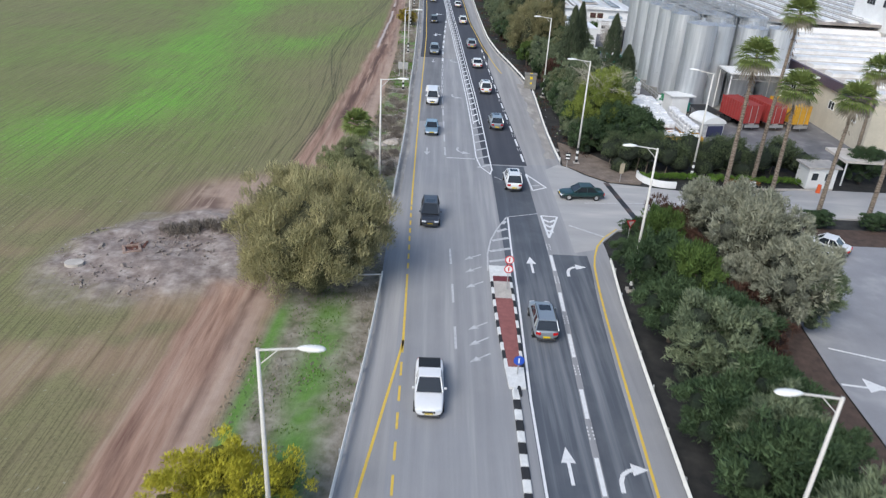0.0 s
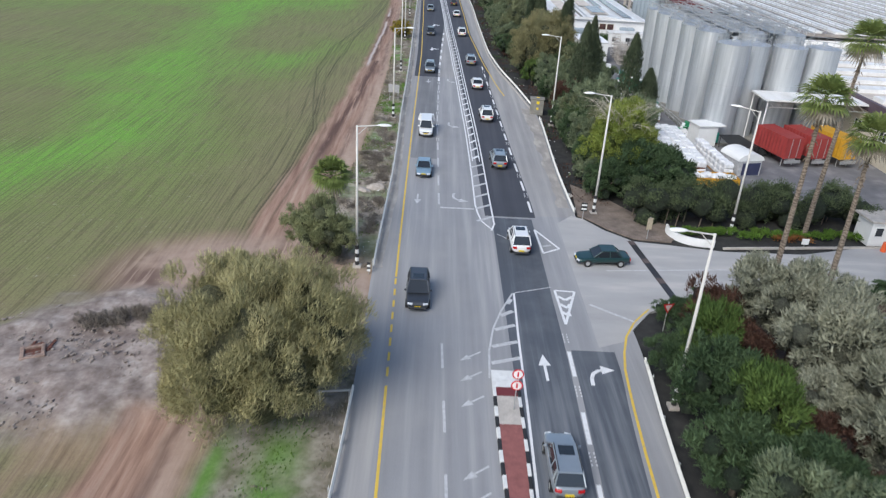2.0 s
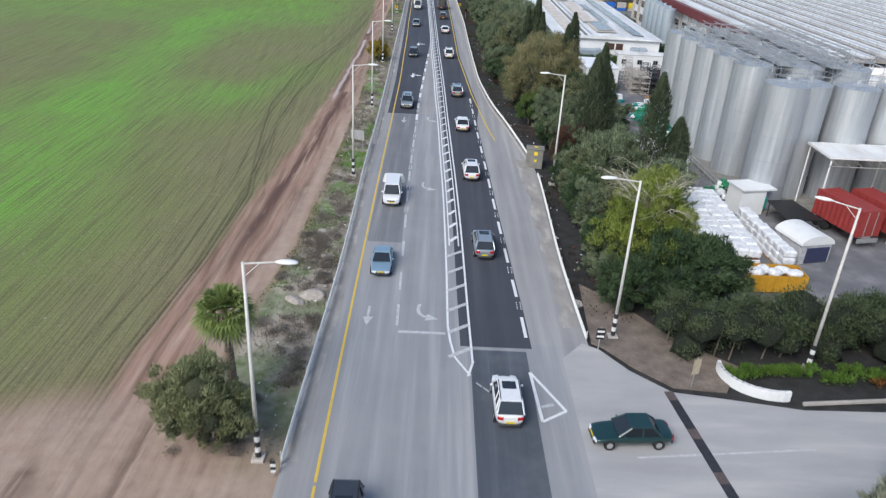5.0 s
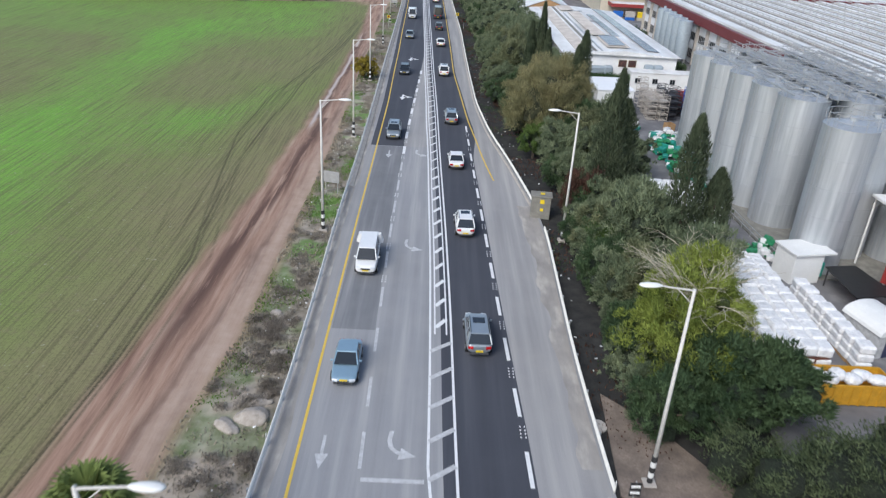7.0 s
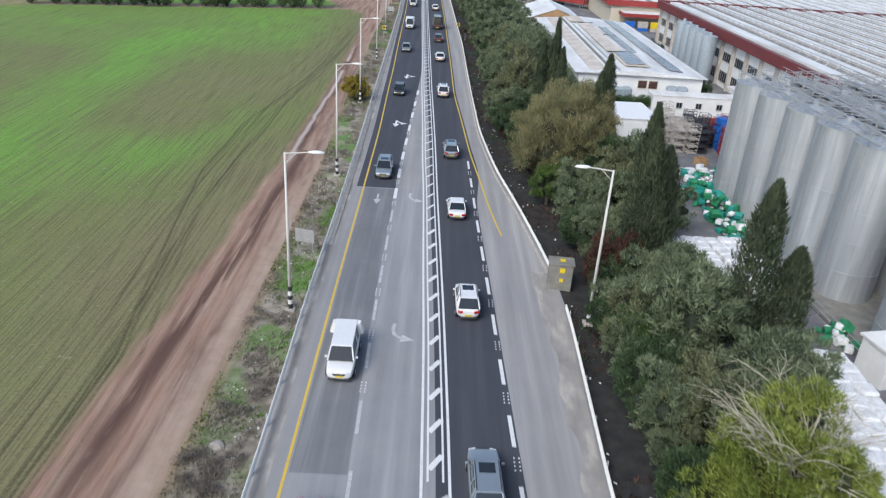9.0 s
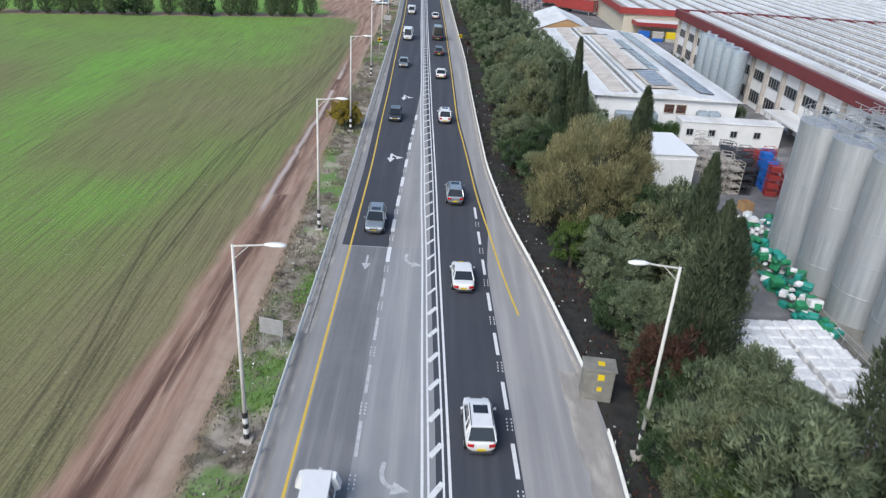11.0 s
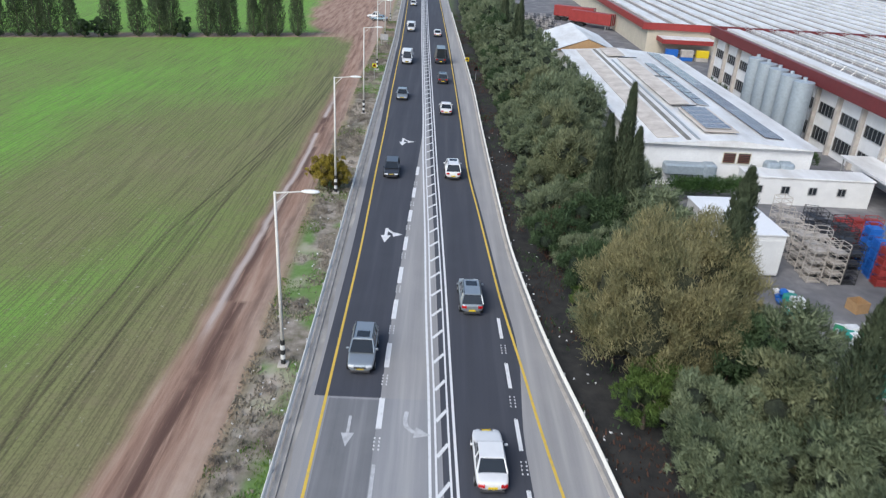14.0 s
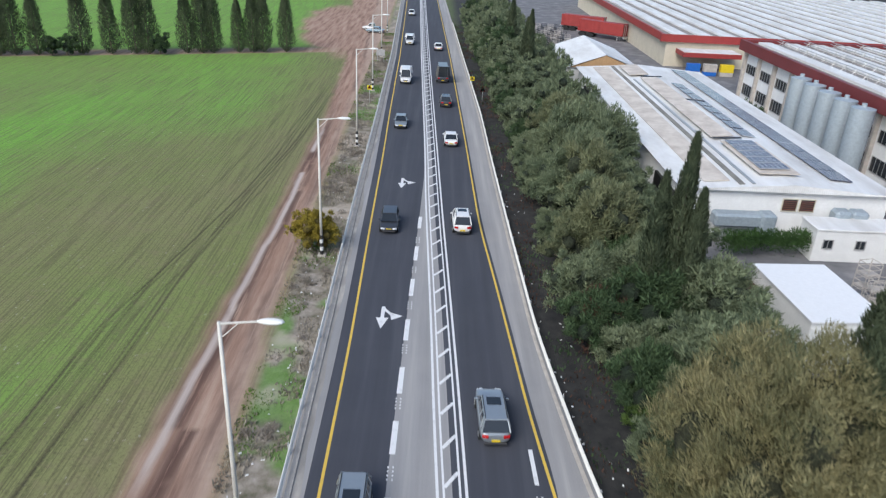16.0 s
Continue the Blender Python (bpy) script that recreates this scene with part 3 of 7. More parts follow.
slab("side_road", [(13.2, 57.5), (15.2, 58.4), (16.4, 60.3), (18.2, 62.8), (20.9, 64.0), (26.5, 66.2), (31, 67.1), (38.7, 68.6), (75, 70), (75, 77.5), (43, 77), (35.6, 74.6), (28, 74.4), (23.3, 75.2), (19.9, 75.7), (17.6, 77.9), (16.0, 80.3), (14.9, 81), (13.2, 79)], 0.005, ASPHALT_SIDE, road, 0.2)
def ragged(y):
    return RIGHT_EDGE(y) - 1.15 - 0.9 * (vnoise(y, y * 0, 3.0, 55, 3) - 0.4) - 0.7 * smooth(y, 100, 116)


ribbon("dusty_edge", offset(LEFT_RAIL, 0.06), lambda y: LEFT_RAIL(y) + 0.75 + 0.5 * (vnoise(y, y * 0, 5.0, 56, 3) - 0.4), 68, 300, 0.008, ASPHALT_DUSTY, road, step=0.7)
ribbon("dusty_edge", ragged, offset(RIGHT_EDGE, -0.06), 83, 121, 0.008, ASPHALT_DUSTY, road, step=0.5)
yard = slab("yard", [(26, 84), (44, 86), (75, 86), (120, 60), (160, 200), (120, 420), (30, 400), (22, 330), (25, 240), (26.5, 180), (27.5, 150), (25.5, 120)], -0.02, ASPHALT_YARD)
tagged(yard, "patched dark grey asphalt factory yard", "yard", kind="structure")
park = slab("car_park", [(27, 0), (75, 0), (75, 62.5), (38, 62), (32, 61.5), (29.5, 52), (28.3, 40)], -0.02, ASPHALT_PARK)
tagged(park, "faded grey asphalt car park beside the bushes", "car park", kind="structure")

# drain channel across the side road
DRAIN_RUST = plain("dusty_iron_grating", (0.13, 0.1, 0.095), 0.8, vary=0.2)
drain = thing("drain_channel", label="dark iron drain grating across the side road", category="drain", kind="structure")
for k in range(12):
    t0 = k / 12
    bm = bmesh.new()
    box(bm, 0, 0, 0, 0.62, 0.9, 0.02)
    ob = part("grating", bm, DARK_STEEL if k % 4 else DRAIN_RUST, drain)
    ob.matrix_basis = pose(19.7 + 1.15 * t0, 75.3 - 10.9 * t0, 0.0, 0, 0, 6)

# ---- road markings ----
marks = thing("road_markings", label="white and yellow painted road markings", category="road marking", kind="structure")
Z = 0.013


def line(f, y0, y1, w, mat, name="edge_line"):
    return ribbon(name, offset(f, -w / 2), offset(f, w / 2), y0, y1, Z, mat, marks, drop=0.006)


def dashes(f, starts, length, w, mat, name="dash"):
    for y0 in starts:
        ribbon(name, offset(f, -w / 2), offset(f, w / 2), y0, y0 + length, Z, mat, marks, step=1.5, drop=0.006)


STROKES = []


def stroke(x0, y0, x1, y1, w, mat, name="line"):
    d = Vector((x1 - x0, y1 - y0))
    p = Vector((-d.y, d.x)).normalized() * w / 2
    c = [(x0 - p.x, y0 - p.y), (x1 - p.x, y1 - p.y), (x1 + p.x, y1 + p.y), (x0 + p.x, y0 + p.y)]
    STROKES.append(1)
    return slab(name, c, Z + 0.003 + 0.0007 * (len(STROKES) % 6), mat, marks, 0.008)


line(LEFT_YELLOW, 66.5, far, 0.17, PAINT_YELLOW)
line(lambda y: LEFT_YELLOW(y) - np.interp(y, [20, 27, 42, 70], [2.7, 1.9, 0.0, 0.0]), 18, 44, 0.17, PAINT_YELLOW)
line(LEFT_YELLOW, 44, 52, 0.17, PAINT_YELLOW)
dashes(LEFT_YELLOW, np.arange(20, 41, 2.6), 1.5, 0.15, PAINT_YELLOW)
dashes(LEFT_YELLOW, np.arange(53, 66, 1.75), 1.0, 0.16, PAINT_YELLOW)
line(RIGHT_YELLOW, 128, far, 0.17, PAINT_YELLOW)


def bend(y):
    return np.interp(y, [10, 28, 40, 47, 52, 55, 57.5, 59.2, 61.2, 62.6, 63.2], [12.3, 12.95, 13.5, 13.85, 14.2, 14.5, 15.0, 15.55, 16.6, 17.6, 18.2])


line(bend, 10, 63.2, 0.17, PAINT_YELLOW)
dashes(CENTRE, [41.5, 47.8, 54.2], 2.9, 0.17, PAINT_WORN)
dashes(CENTRE, [82.3, 87.6, 93.5, 99.5, 105.9, 111.9, 117.6, 123.6, 129.7], 3.0, 0.2, PAINT_WORN)
dashes(CENTRE, [135.7, 141.9, 148.1, 153.7, 159.9, 166.4, 172.8, 179.8], 2.9, 0.34, PAINT_WHITE)
dashes(RIGHT_DASH, [28.4, 34.7, 41.2, 47.3, 53.9], 2.9, 0.26, PAINT_WHITE)
dashes(RIGHT_DASH, np.arange(81.4, 147, 5.88), 2.8, 0.24, PAINT_WHITE)
line(lambda y: np.interp(y, [36, 50, 58, 64.7], [6.95, 7.35, 7.5, 7.72]), 20, 64.7, 0.16, PAINT_WHITE)
# studs between the dashes
stud_mesh = None
for f, ys in ((CENTRE, np.arange(104.0, 178, 6.1)), (RIGHT_DASH, np.arange(86.0, 146, 5.88)), (RIGHT_DASH, (33.5, 39.8, 46.2, 52.4, 58.6))):
    for y in ys:
        for dx in (-0.14, 0.14):
            for k in range(4):
                if stud_mesh is None:
                    bm = bmesh.new()
                    box(bm, 0, 0, 0, 0.09, 0.12, 0.02, 0, 0.008)
                    ob = part("stud", bm, PAINT_WHITE, marks)
                    stud_mesh = ob.data
                else:
                    ob = shared("stud", stud_mesh, marks, Matrix())
                ob.matrix_basis = pose(float(f(y)) + dx, y + 0.32 * k - 0.6, 0.01)

# hatched median: two double lines and slanting bars
nose = 76.6
line(HATCH_R, 78, far, 0.16, PAINT_WHITE)
line(offset(HATCH_R, -0.34), 96, far, 0.12, PAINT_WHITE)
line(lambda y: HATCH_L(np.maximum(y, 82)) + np.interp(y, [nose, 77.5, 79, 82, 90], [1.45, 0.8, 0.35, 0.0, 0.0]), nose, far, 0.16, PAINT_WHITE)
line(offset(HATCH_L, 0.34), 96, far, 0.12, PAINT_WHITE)
stroke(6.6, 76.5, 7.0, 78.2, 0.16, PAINT_WHITE)
y = 78.6
while y < 430:
    a, b = float(HATCH_L(max(y, 82))) + (0.05 if y < 96 else 0.4), float(HATCH_R(y + 1.1)) - (0.05 if y < 96 else 0.38)
    stroke(a, y, b, y + 1.15, 0.34 if y < 130 else 0.22, PAINT_WHITE if y > 96 else PAINT_WORN, "hatch_bar")
    y += 3.05
# island nose, worn hatching
curve = [(5.15, 53.3), (5.3, 56.5), (5.75, 59.4), (6.5, 61.9), (7.6, 64.7)]
for (a, b), (c, d) in zip(curve, curve[1:]):
    stroke(a, b, c, d, 0.14, PAINT_WORN)
for k, yy in enumerate((55.0, 57.0, 59.2, 61.2, 63.0)):
    lx = float(np.interp(yy, [p[1] for p in curve], [p[0] for p in curve]))
    stroke(lx + 0.15, yy, 7.4, yy + 0.75, 0.36, PAINT_WORN, "hatch_bar")
for k in range(6):
    u = k / 6
    stroke(7.8 + 3.1 * u, 64.8 + 1.2 * u, 8.25 + 3.1 * u, 65.0 + 1.2 * u, 0.1, PAINT_WORN, "dash")
    stroke(7.1 + 2.7 * u, 75.8 - 2.9 * u, 7.45 + 2.7 * u, 75.4 - 2.9 * u, 0.1, PAINT_WORN, "dash")
# stop bars, traffic triangles at the junction
stroke(1.7, 81.5, 5.1, 81.5, 0.3, PAINT_WORN, "stop_bar")
stroke(13.6, 63.5, 16.6, 61.2, 0.22, PAINT_WORN)
stroke(16.1, 69.4, 27, 70.7, 0.14, PAINT_WORN)
for a, b, c in (((11.1, 65.5), (12.7, 65.4), (11.25, 60.4)), ((10.75, 77.2), (12.6, 73.3), (11.0, 72.2))):
    for p, q in ((a, b), (b, c), (c, a)):
        stroke(*p, *q, 0.2, PAINT_WHITE)
for k in range(3):
    stroke(11.2, 64.6 - k * 1.2, 11.75, 64.0 - k * 1.2, 0.28, PAINT_WHITE, "hatch_bar")
    stroke(11.75, 64.0 - k * 1.2, 12.4 - 0.35 * k, 64.6 - k * 1.2, 0.28, PAINT_WHITE, "hatch_bar")
stroke(11.1, 73.6, 11.9, 73.9, 0.25, PAINT_WORN, "hatch_bar")


def arrow(x, y, heading, kind, mat, size=1.0, flip=False):
    """A lane arrow: heading in degrees from +y; kind straight, turn or both."""
    m = pose(x, y, 0, 0, 0, heading) @ Matrix.Scale(size, 4) @ Matrix.Diagonal((-1 if flip else 1, 1, 1, 1))
    polys = []
    if kind == "straight":
        polys = [[(-0.1, -1.5), (0.1, -1.5), (0.1, 0.2), (-0.1, 0.2)], [(-0.42, 0.2), (0.42, 0.2), (0, 1.5)]]
    elif kind == "turn":
        pts = [(-0.55, -1.3), (-0.5, -0.5), (-0.3, 0.05), (0.05, 0.35), (0.35, 0.45)]
        for p, q in zip(pts, pts[1:]):
            d = Vector((q[0] - p[0], q[1] - p[1]))
            n = Vector((-d.y, d.x)).normalized() * 0.13
            polys.append([(p[0] - n.x, p[1] - n.y), (q[0] - n.x, q[1] - n.y), (q[0] + n.x, q[1] + n.y), (p[0] + n.x, p[1] + n.y)])
        polys.append([(0.3, 0.0), (1.25, 0.5), (0.3, 0.95)])
    elif kind == "both":
        polys = [[(-0.5, -1.4), (-0.25, -1.4), (-0.25, 0.1), (-0.5, 0.1)], [(-0.8, 0.1), (0.05, 0.1), (-0.38, 1.5)], [(-0.25, -1.2), (0.35, -0.35), (0.3, -0.05), (-0.25, -0.8)], [(0.1, -0.65), (1.0, -0.2), (0.25, 0.35)]]
    v, f = [], []
    for p in polys:
        k = len(v)
        v += [(a, b, 0) for a, b in p] + [(a, b, -0.008) for a, b in p]
        n = len(p)
        f += [tuple(range(k, k + n))] + [(k + i, k + n + i, k + n + (i + 1) % n, k + (i + 1) % n) for i in range(n)]
    ob = raw("lane_arrow", v, f, mat, marks)
    ob.matrix_basis = m @ Matrix.Translation((0, 0, Z + 0.004))


arrow(9.0, 54.8, 0, "straight", PAINT_WHITE)
arrow(12.5, 54.3, 0, "turn", PAINT_WHITE)
arrow(8.5, 30.6, 0, "straight", PAINT_WHITE)
arrow(11.7, 30.0, 0, "turn", PAINT_WHITE)
for yy in (83.5, 109.6, 135.4):
    arrow(-0.65, yy, 180, "straight", PAINT_WORN, 0.9)
    arrow(float(CENTRE(yy)) + 1.9, yy + 0.6, 170, "turn", PAINT_WORN, 1.0, True)
for yy in (163.0, 192.3):
    arrow(-0.1, yy, 180, "both", PAINT_WHITE, 1.1, True)
for yy in (40.6, 42.6, 44.6, 50.8, 53.4, 55.7):
    arrow(3.95, yy, 128, "straight", PAINT_WORN, 0.62)


# ---- median island with striped kerbs ----
island = thing("traffic_island", label="raised median island with red pavers and striped kerbs", category="traffic island", kind="structure")
IL = plan([30, 37, 40, 45, 50, 53], [5.85, 5.75, 5.5, 5.28, 5.2, 5.3])
IR = plan([30, 37, 40, 45, 50, 53], [6.6, 6.7, 6.85, 7.0, 7.1, 7.0])
ribbon("red_paving", offset(IL, 0.22), offset(IR, -0.22), 39.5, 48.6, 0.16, plain("red_paver", (0.3, 0.11, 0.1), 0.85, vary=0.15), island, drop=0.15)
ribbon("paving", offset(IL, 0.22), offset(IR, -0.22), 48.6, 51.3, 0.16, CONCRETE, island, drop=0.15)
ribbon("red_paving", offset(IL, 0.22), offset(IR, -0.22), 51.3, 52.2, 0.158, RED_FASCIA, island, drop=0.15)
ribbon("island_end", IL, IR, 52.2, 54.0, 0.17, KERB_WHITE, island, drop=0.16)
ribbon("island_end", IL, IR, 37.3, 39.5, 0.17, KERB_WHITE, island, drop=0.16)
kerb_meshes = []
for mat in (KERB_WHITE, KERB_BLACK):
    bm = bmesh.new()
    box(bm, 0, 0, 0, 0.24, 0.96, 0.17, 0, 0.03)
    kerb_meshes.append(part("kerb_stone", bm, mat, island))
for k in range(13):
    for s, f in ((0, IL), (1, IR)):
        yy = 40.0 + k * 0.98
        ob = shared("kerb_stone", kerb_meshes[(k + s) % 2].data, island, pose(float(f(yy)) + (0.12 if s == 0 else -0.12), yy, 0.004))
for k in range(20):
    yy = 36.6 - k * 0.98
    shared("kerb_stone", kerb_meshes[k % 2].data, island, pose(6.05 - 0.012 * k, yy, 0.004) @ Matrix.Diagonal((1.9, 1, 1, 1)))
kerb_meshes[0].matrix_basis, kerb_meshes[1].matrix_basis = pose(6.05, 37.0, 0.004), pose(6.3, 37.0, 0.004)


# ---- guardrails ----
def guardrail(name, f, y0, y1, side, label):
    """A W-beam on steel posts; side -1: the beam faces right."""
    rail = thing(name, label=label, category="guardrail", group="guardrails", kind="structure")
    n = int((y1 - y0) / 2) + 1
    ys = np.linspace(y0, y1, n)
    prof = [(0, 0.42), (0.07, 0.47), (0.0, 0.54), (0.0, 0.6), (0.07, 0.67), (0, 0.74), (-0.05, 0.74), (-0.05, 0.42)]
    v, fc = [], []
    for i, yy in enumerate(ys):
        x = float(f(yy))
        v += [(x + side * a, yy, z) for a, z in prof]
        if i:
            k, p = 8 * i, len(prof)
            fc += [(k - p + j, k - p + (j + 1) % p, k + (j + 1) % p, k + j) for j in range(p)]
    fc += [tuple(range(8)), tuple(range(len(v) - 1, len(v) - 9, -1))]
    raw("beam", v, fc, RAIL, rail)
    bm = bmesh.new()
    box(bm, 0, 0, -0.2, 0.09, 0.14, 0.92)
    box(bm, 0.06 * side, 0, 0.5, 0.12, 0.1, 0.16)
    post = part("post", bm, GALV, rail)
    bm = bmesh.new()
    box(bm, 0, 0, 0.74, 0.03, 0.1, 0.12)
    refl = part("reflector", bm, KERB_WHITE, rail)
    first = True
    for i, yy in enumerate(np.arange(y0 + 0.3, min(y1, 330), 4.0)):
        m = pose(float(f(yy)) - 0.12 * side, yy, 0)
        if first:
            post.matrix_basis, refl.matrix_basis, first = m, m, False
        else:
            shared("post", post.data, rail, m)
            if i % 4 == 0:
                shared("reflector", refl.data, rail, m)
    return rail


guardrail("guardrail", LEFT_RAIL, 10, 51, 1, "pale steel guardrail beside the dirt verge")
guardrail("guardrail", LEFT_RAIL, 67.5, 420, 1, "long pale steel guardrail along the field side")
guardrail("guardrail", RIGHT_EDGE, 5, 55.5, -1, "pale steel guardrail below the bushes")
guardrail("guardrail", RIGHT_EDGE, 81, 114.5, -1, "pale steel guardrail below the tree belt")
guardrail("guardrail", RIGHT_EDGE, 120.8, 318, -1, "long pale steel guardrail below the tree belt")
ribbon("kerb", offset(LEFT_RAIL, 0.16), offset(LEFT_RAIL, 0.5), 124, 420, 0.1, CONCRETE, road, drop=0.1)
ribbon("kerb", offset(RIGHT_EDGE, -0.3), offset(RIGHT_EDGE, -0.08), 121, 420, 0.08, CONCRETE, road, drop=0.08)


# ---- street lamps ----
def street_lamp():
    lamp = thing("street_lamp", label="tall pale street lamp with a striped base", category="street lamp", group="street lamps")
    bm = bmesh.new()
    rod(bm, (0, 0, 0), (0, 0, 12.2), 0.13, 0.075, 10)
    part("pole", bm, POLE_PAINT, lamp, smooth=True)
    bm = bmesh.new()
    box(bm, 0, 0, -0.1, 0.7, 0.7, 0.28, 0, 0.03)
    part("footing", bm, CONCRETE, lamp)
    for k in range(5):
        bm = bmesh.new()
        tube(0, 0, 0.2 + k * 0.36, 0.16, 0.36, 12, bm)
        part("band", bm, KERB_BLACK if k % 2 == 0 else KERB_WHITE, lamp)
    bm = bmesh.new()
    rod(bm, (0, 0, 12.12), (1.75, 0, 12.3), 0.05, 0.045, 8)
    rod(bm, (0.1, 0, 11.5), (0.8, 0, 12.18), 0.025, 0.025, 6)
    part("arm", bm, POLE_PAINT, lamp)
    bm = bmesh.new()
    r = bmesh.ops.create_uvsphere(bm, u_segments=12, v_segments=8, radius=1)
    for v in r["verts"]:
        v.co = Vector((2.1 + 0.58 * v.co.x, v.co.y * (0.21 + 0.05 * v.co.x), 12.3 + v.co.z * (0.13 if v.co.z > 0 else 0.09)))
    part("lamp_head", bm, WHITE, lamp, "white oval lantern", True)
    return lamp


lamp = street_lamp()
lamp.matrix_basis = pose(-5.2, 68.2, -0.1)
for x, y, turn in ((-5.1, 112.9, 0), (-5.65, 141.75, 0), (-6.55, 173.2, 0), (-6.95, 205.5, 0), (-7.7, 237, 0), (-8.6, 268, 0), (-9.6, 300, 0), (-6.4, 23.2, 0),
                   (16.75, 51.3, 180), (17.35, 82.2, 180), (17.05, 113.2, 180), (15.9, 21.8, 180), (30.4, 79.2, 150)):
    copy_thing(lamp, pose(x, y, -0.12, 0, 0, turn))


# ---- trees ----
rng = np.random.default_rng(7)


def leaves(lobes, count, size, plume=0.5, seed=0, slim=0.24, inner=0.25):
    """Slim leaf sprays on rounded lobes, each lying on the outside of its lobe. plume: how strongly they rise."""
    r = np.random.default_rng(seed)
    L = np.array(lobes, float)
    area = L[:, 3] * L[:, 4] + L[:, 3] * L[:, 5]
    k = r.choice(len(L), count, p=area / area.sum())
    d = r.normal(size=(count, 3))
    d[:, 2] = np.where(d[:, 2] < -0.4, -d[:, 2], d[:, 2])
    d /= np.linalg.norm(d, axis=1, keepdims=True)
    rad = inner + (1.1 - inner) * r.random(count) ** 0.55
    c = L[k, :3] + d * L[k, 3:6] * rad[:, None]
    out = c - np.average(L[:, :3], axis=0)
    out /= np.linalg.norm(out, axis=1, keepdims=True) + 1e-9
    along = d * 0.45 + out * 0.4 + r.normal(scale=0.5, size=(count, 3)) + np.array([0, 0, plume])
    along /= np.linalg.norm(along, axis=1, keepdims=True) + 1e-9
    side = np.cross(d + 0.5 * out + r.normal(scale=0.42, size=(count, 3)), along)
    side /= np.linalg.norm(side, axis=1, keepdims=True) + 1e-9
    s = size * (0.55 + 0.9 * r.random(count))[:, None]
    a, b = along * s, side * s * slim
    v = np.stack([c - a * 0.5 + b, c - a * 0.5 - b, c + a], 1).reshape(-1, 3)
    return v, np.arange(3 * count).reshape(-1, 3)


def tufted(primary, per, frac, seed):
    """Break each large lobe into small tufts over its surface."""
    r = random.Random(seed)
    out = []
    for n, (x, y, z, a, b, c) in enumerate(primary):
        for k in range(per * (2 if len(primary) < 30 and n == len(primary) - 1 else 1)):
            th, u = r.uniform(0, 6.283), r.uniform(-0.35, 1)
            q = math.sqrt(1 - min(1, u * u))
            s = frac * r.uniform(0.6, 1.3)
            e = r.uniform(0.78, 1.04)
            out.append((x + e * a * q * math.cos(th), y + e * b * q * math.sin(th), z + e * c * u, a * s, b * s, c * s * 1.25))
    return out


def cores(bm, primary, k=0.82):
    """Dark lumps inside a crown, under its leaves: its inner shade built as shape."""
    for j, (x, y, z, a, b, c) in enumerate(primary):
        q = bmesh.ops.create_icosphere(bm, subdivisions=1, radius=1)
        for v in q["verts"]:
            w = k * (1 + 0.14 * math.sin(7 * v.co.x + 5 * v.co.y + j))
            v.co = Vector((x + a * w * v.co.x, y + b * w * v.co.y, max(z + c * w * v.co.z, 0.05)))


def limbs(bm, base, top, lobes, r0, seed):
    r = random.Random(seed)
    mid = Vector(base).lerp(Vector(top), 0.45)
    mid.x += r.uniform(-0.3, 0.3)
    rod(bm, base, mid, r0, r0 * 0.75, 8)
    rod(bm, mid, top, r0 * 0.75, r0 * 0.3, 7)
    for lb in lobes[: 9]:
        tip = Vector(lb[:3])
        start = mid.lerp(Vector(top), r.uniform(0, 0.5))
        knee = start.lerp(tip, 0.5) + Vector((r.uniform(-0.3, 0.3), r.uniform(-0.3, 0.3), 0.3))
        rod(bm, start, knee, r0 * 0.4, r0 * 0.25, 6)
        rod(bm, knee, tip, r0 * 0.25, r0 * 0.08, 5)


def round_tree(name, label, h, w, low, mat, count, size, seed, n=12, plume=0.5, per=9, slim=0.24, category="tree", group="", core=0.52, even=False):
    """A broad tree: trunk with limbs, crown of many lobes. h height, w half width, low foot of crown."""
    r = random.Random(seed)
    t = thing(name, label=label, category=category, group=group)
    lobes = []
    for k in range(n):
        a = k * 2.399 + r.uniform(-0.4, 0.4)
        u = (k + 0.5) / n
        q = w * 0.66 * math.sqrt(1 - (2 * u - 1) ** 2 * 0.75) * (r.uniform(0.8, 1.04) if even else r.uniform(0.65, 1.15))
        z = low + (h - low) * (0.16 + 0.68 * u) * r.uniform(0.9, 1.1)
        s = w * (r.uniform(0.38, 0.5) if even else r.uniform(0.24, 0.48))
        lobes.append((q * math.cos(a), q * math.sin(a), z, s, s, min(s * 1.05, (h - low) * 0.34)))
    lobes.append((0, 0, low + (h - low) * 0.5, w * 0.62, w * 0.62, (h - low) * 0.42))
    bm = bmesh.new()
    limbs(bm, (0, 0, -0.2), (0.1, 0.1, h * 0.7), lobes, 0.05 + 0.028 * h, seed)
    part("trunk", bm, BARK, t, smooth=True)
    tufts_at = tufted(lobes, per, 0.26 if even else 0.32, seed)
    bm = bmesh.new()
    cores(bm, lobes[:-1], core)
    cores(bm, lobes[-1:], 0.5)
    part("inner_crown", bm, INSIDE_SHADE[mat.name], t, smooth=True)
    v, f = leaves(tufts_at, count, size, plume, seed, slim)
    v[:, 2] = np.maximum(v[:, 2], 0.02)
    raw("crown", v, f, mat, t)
    return t


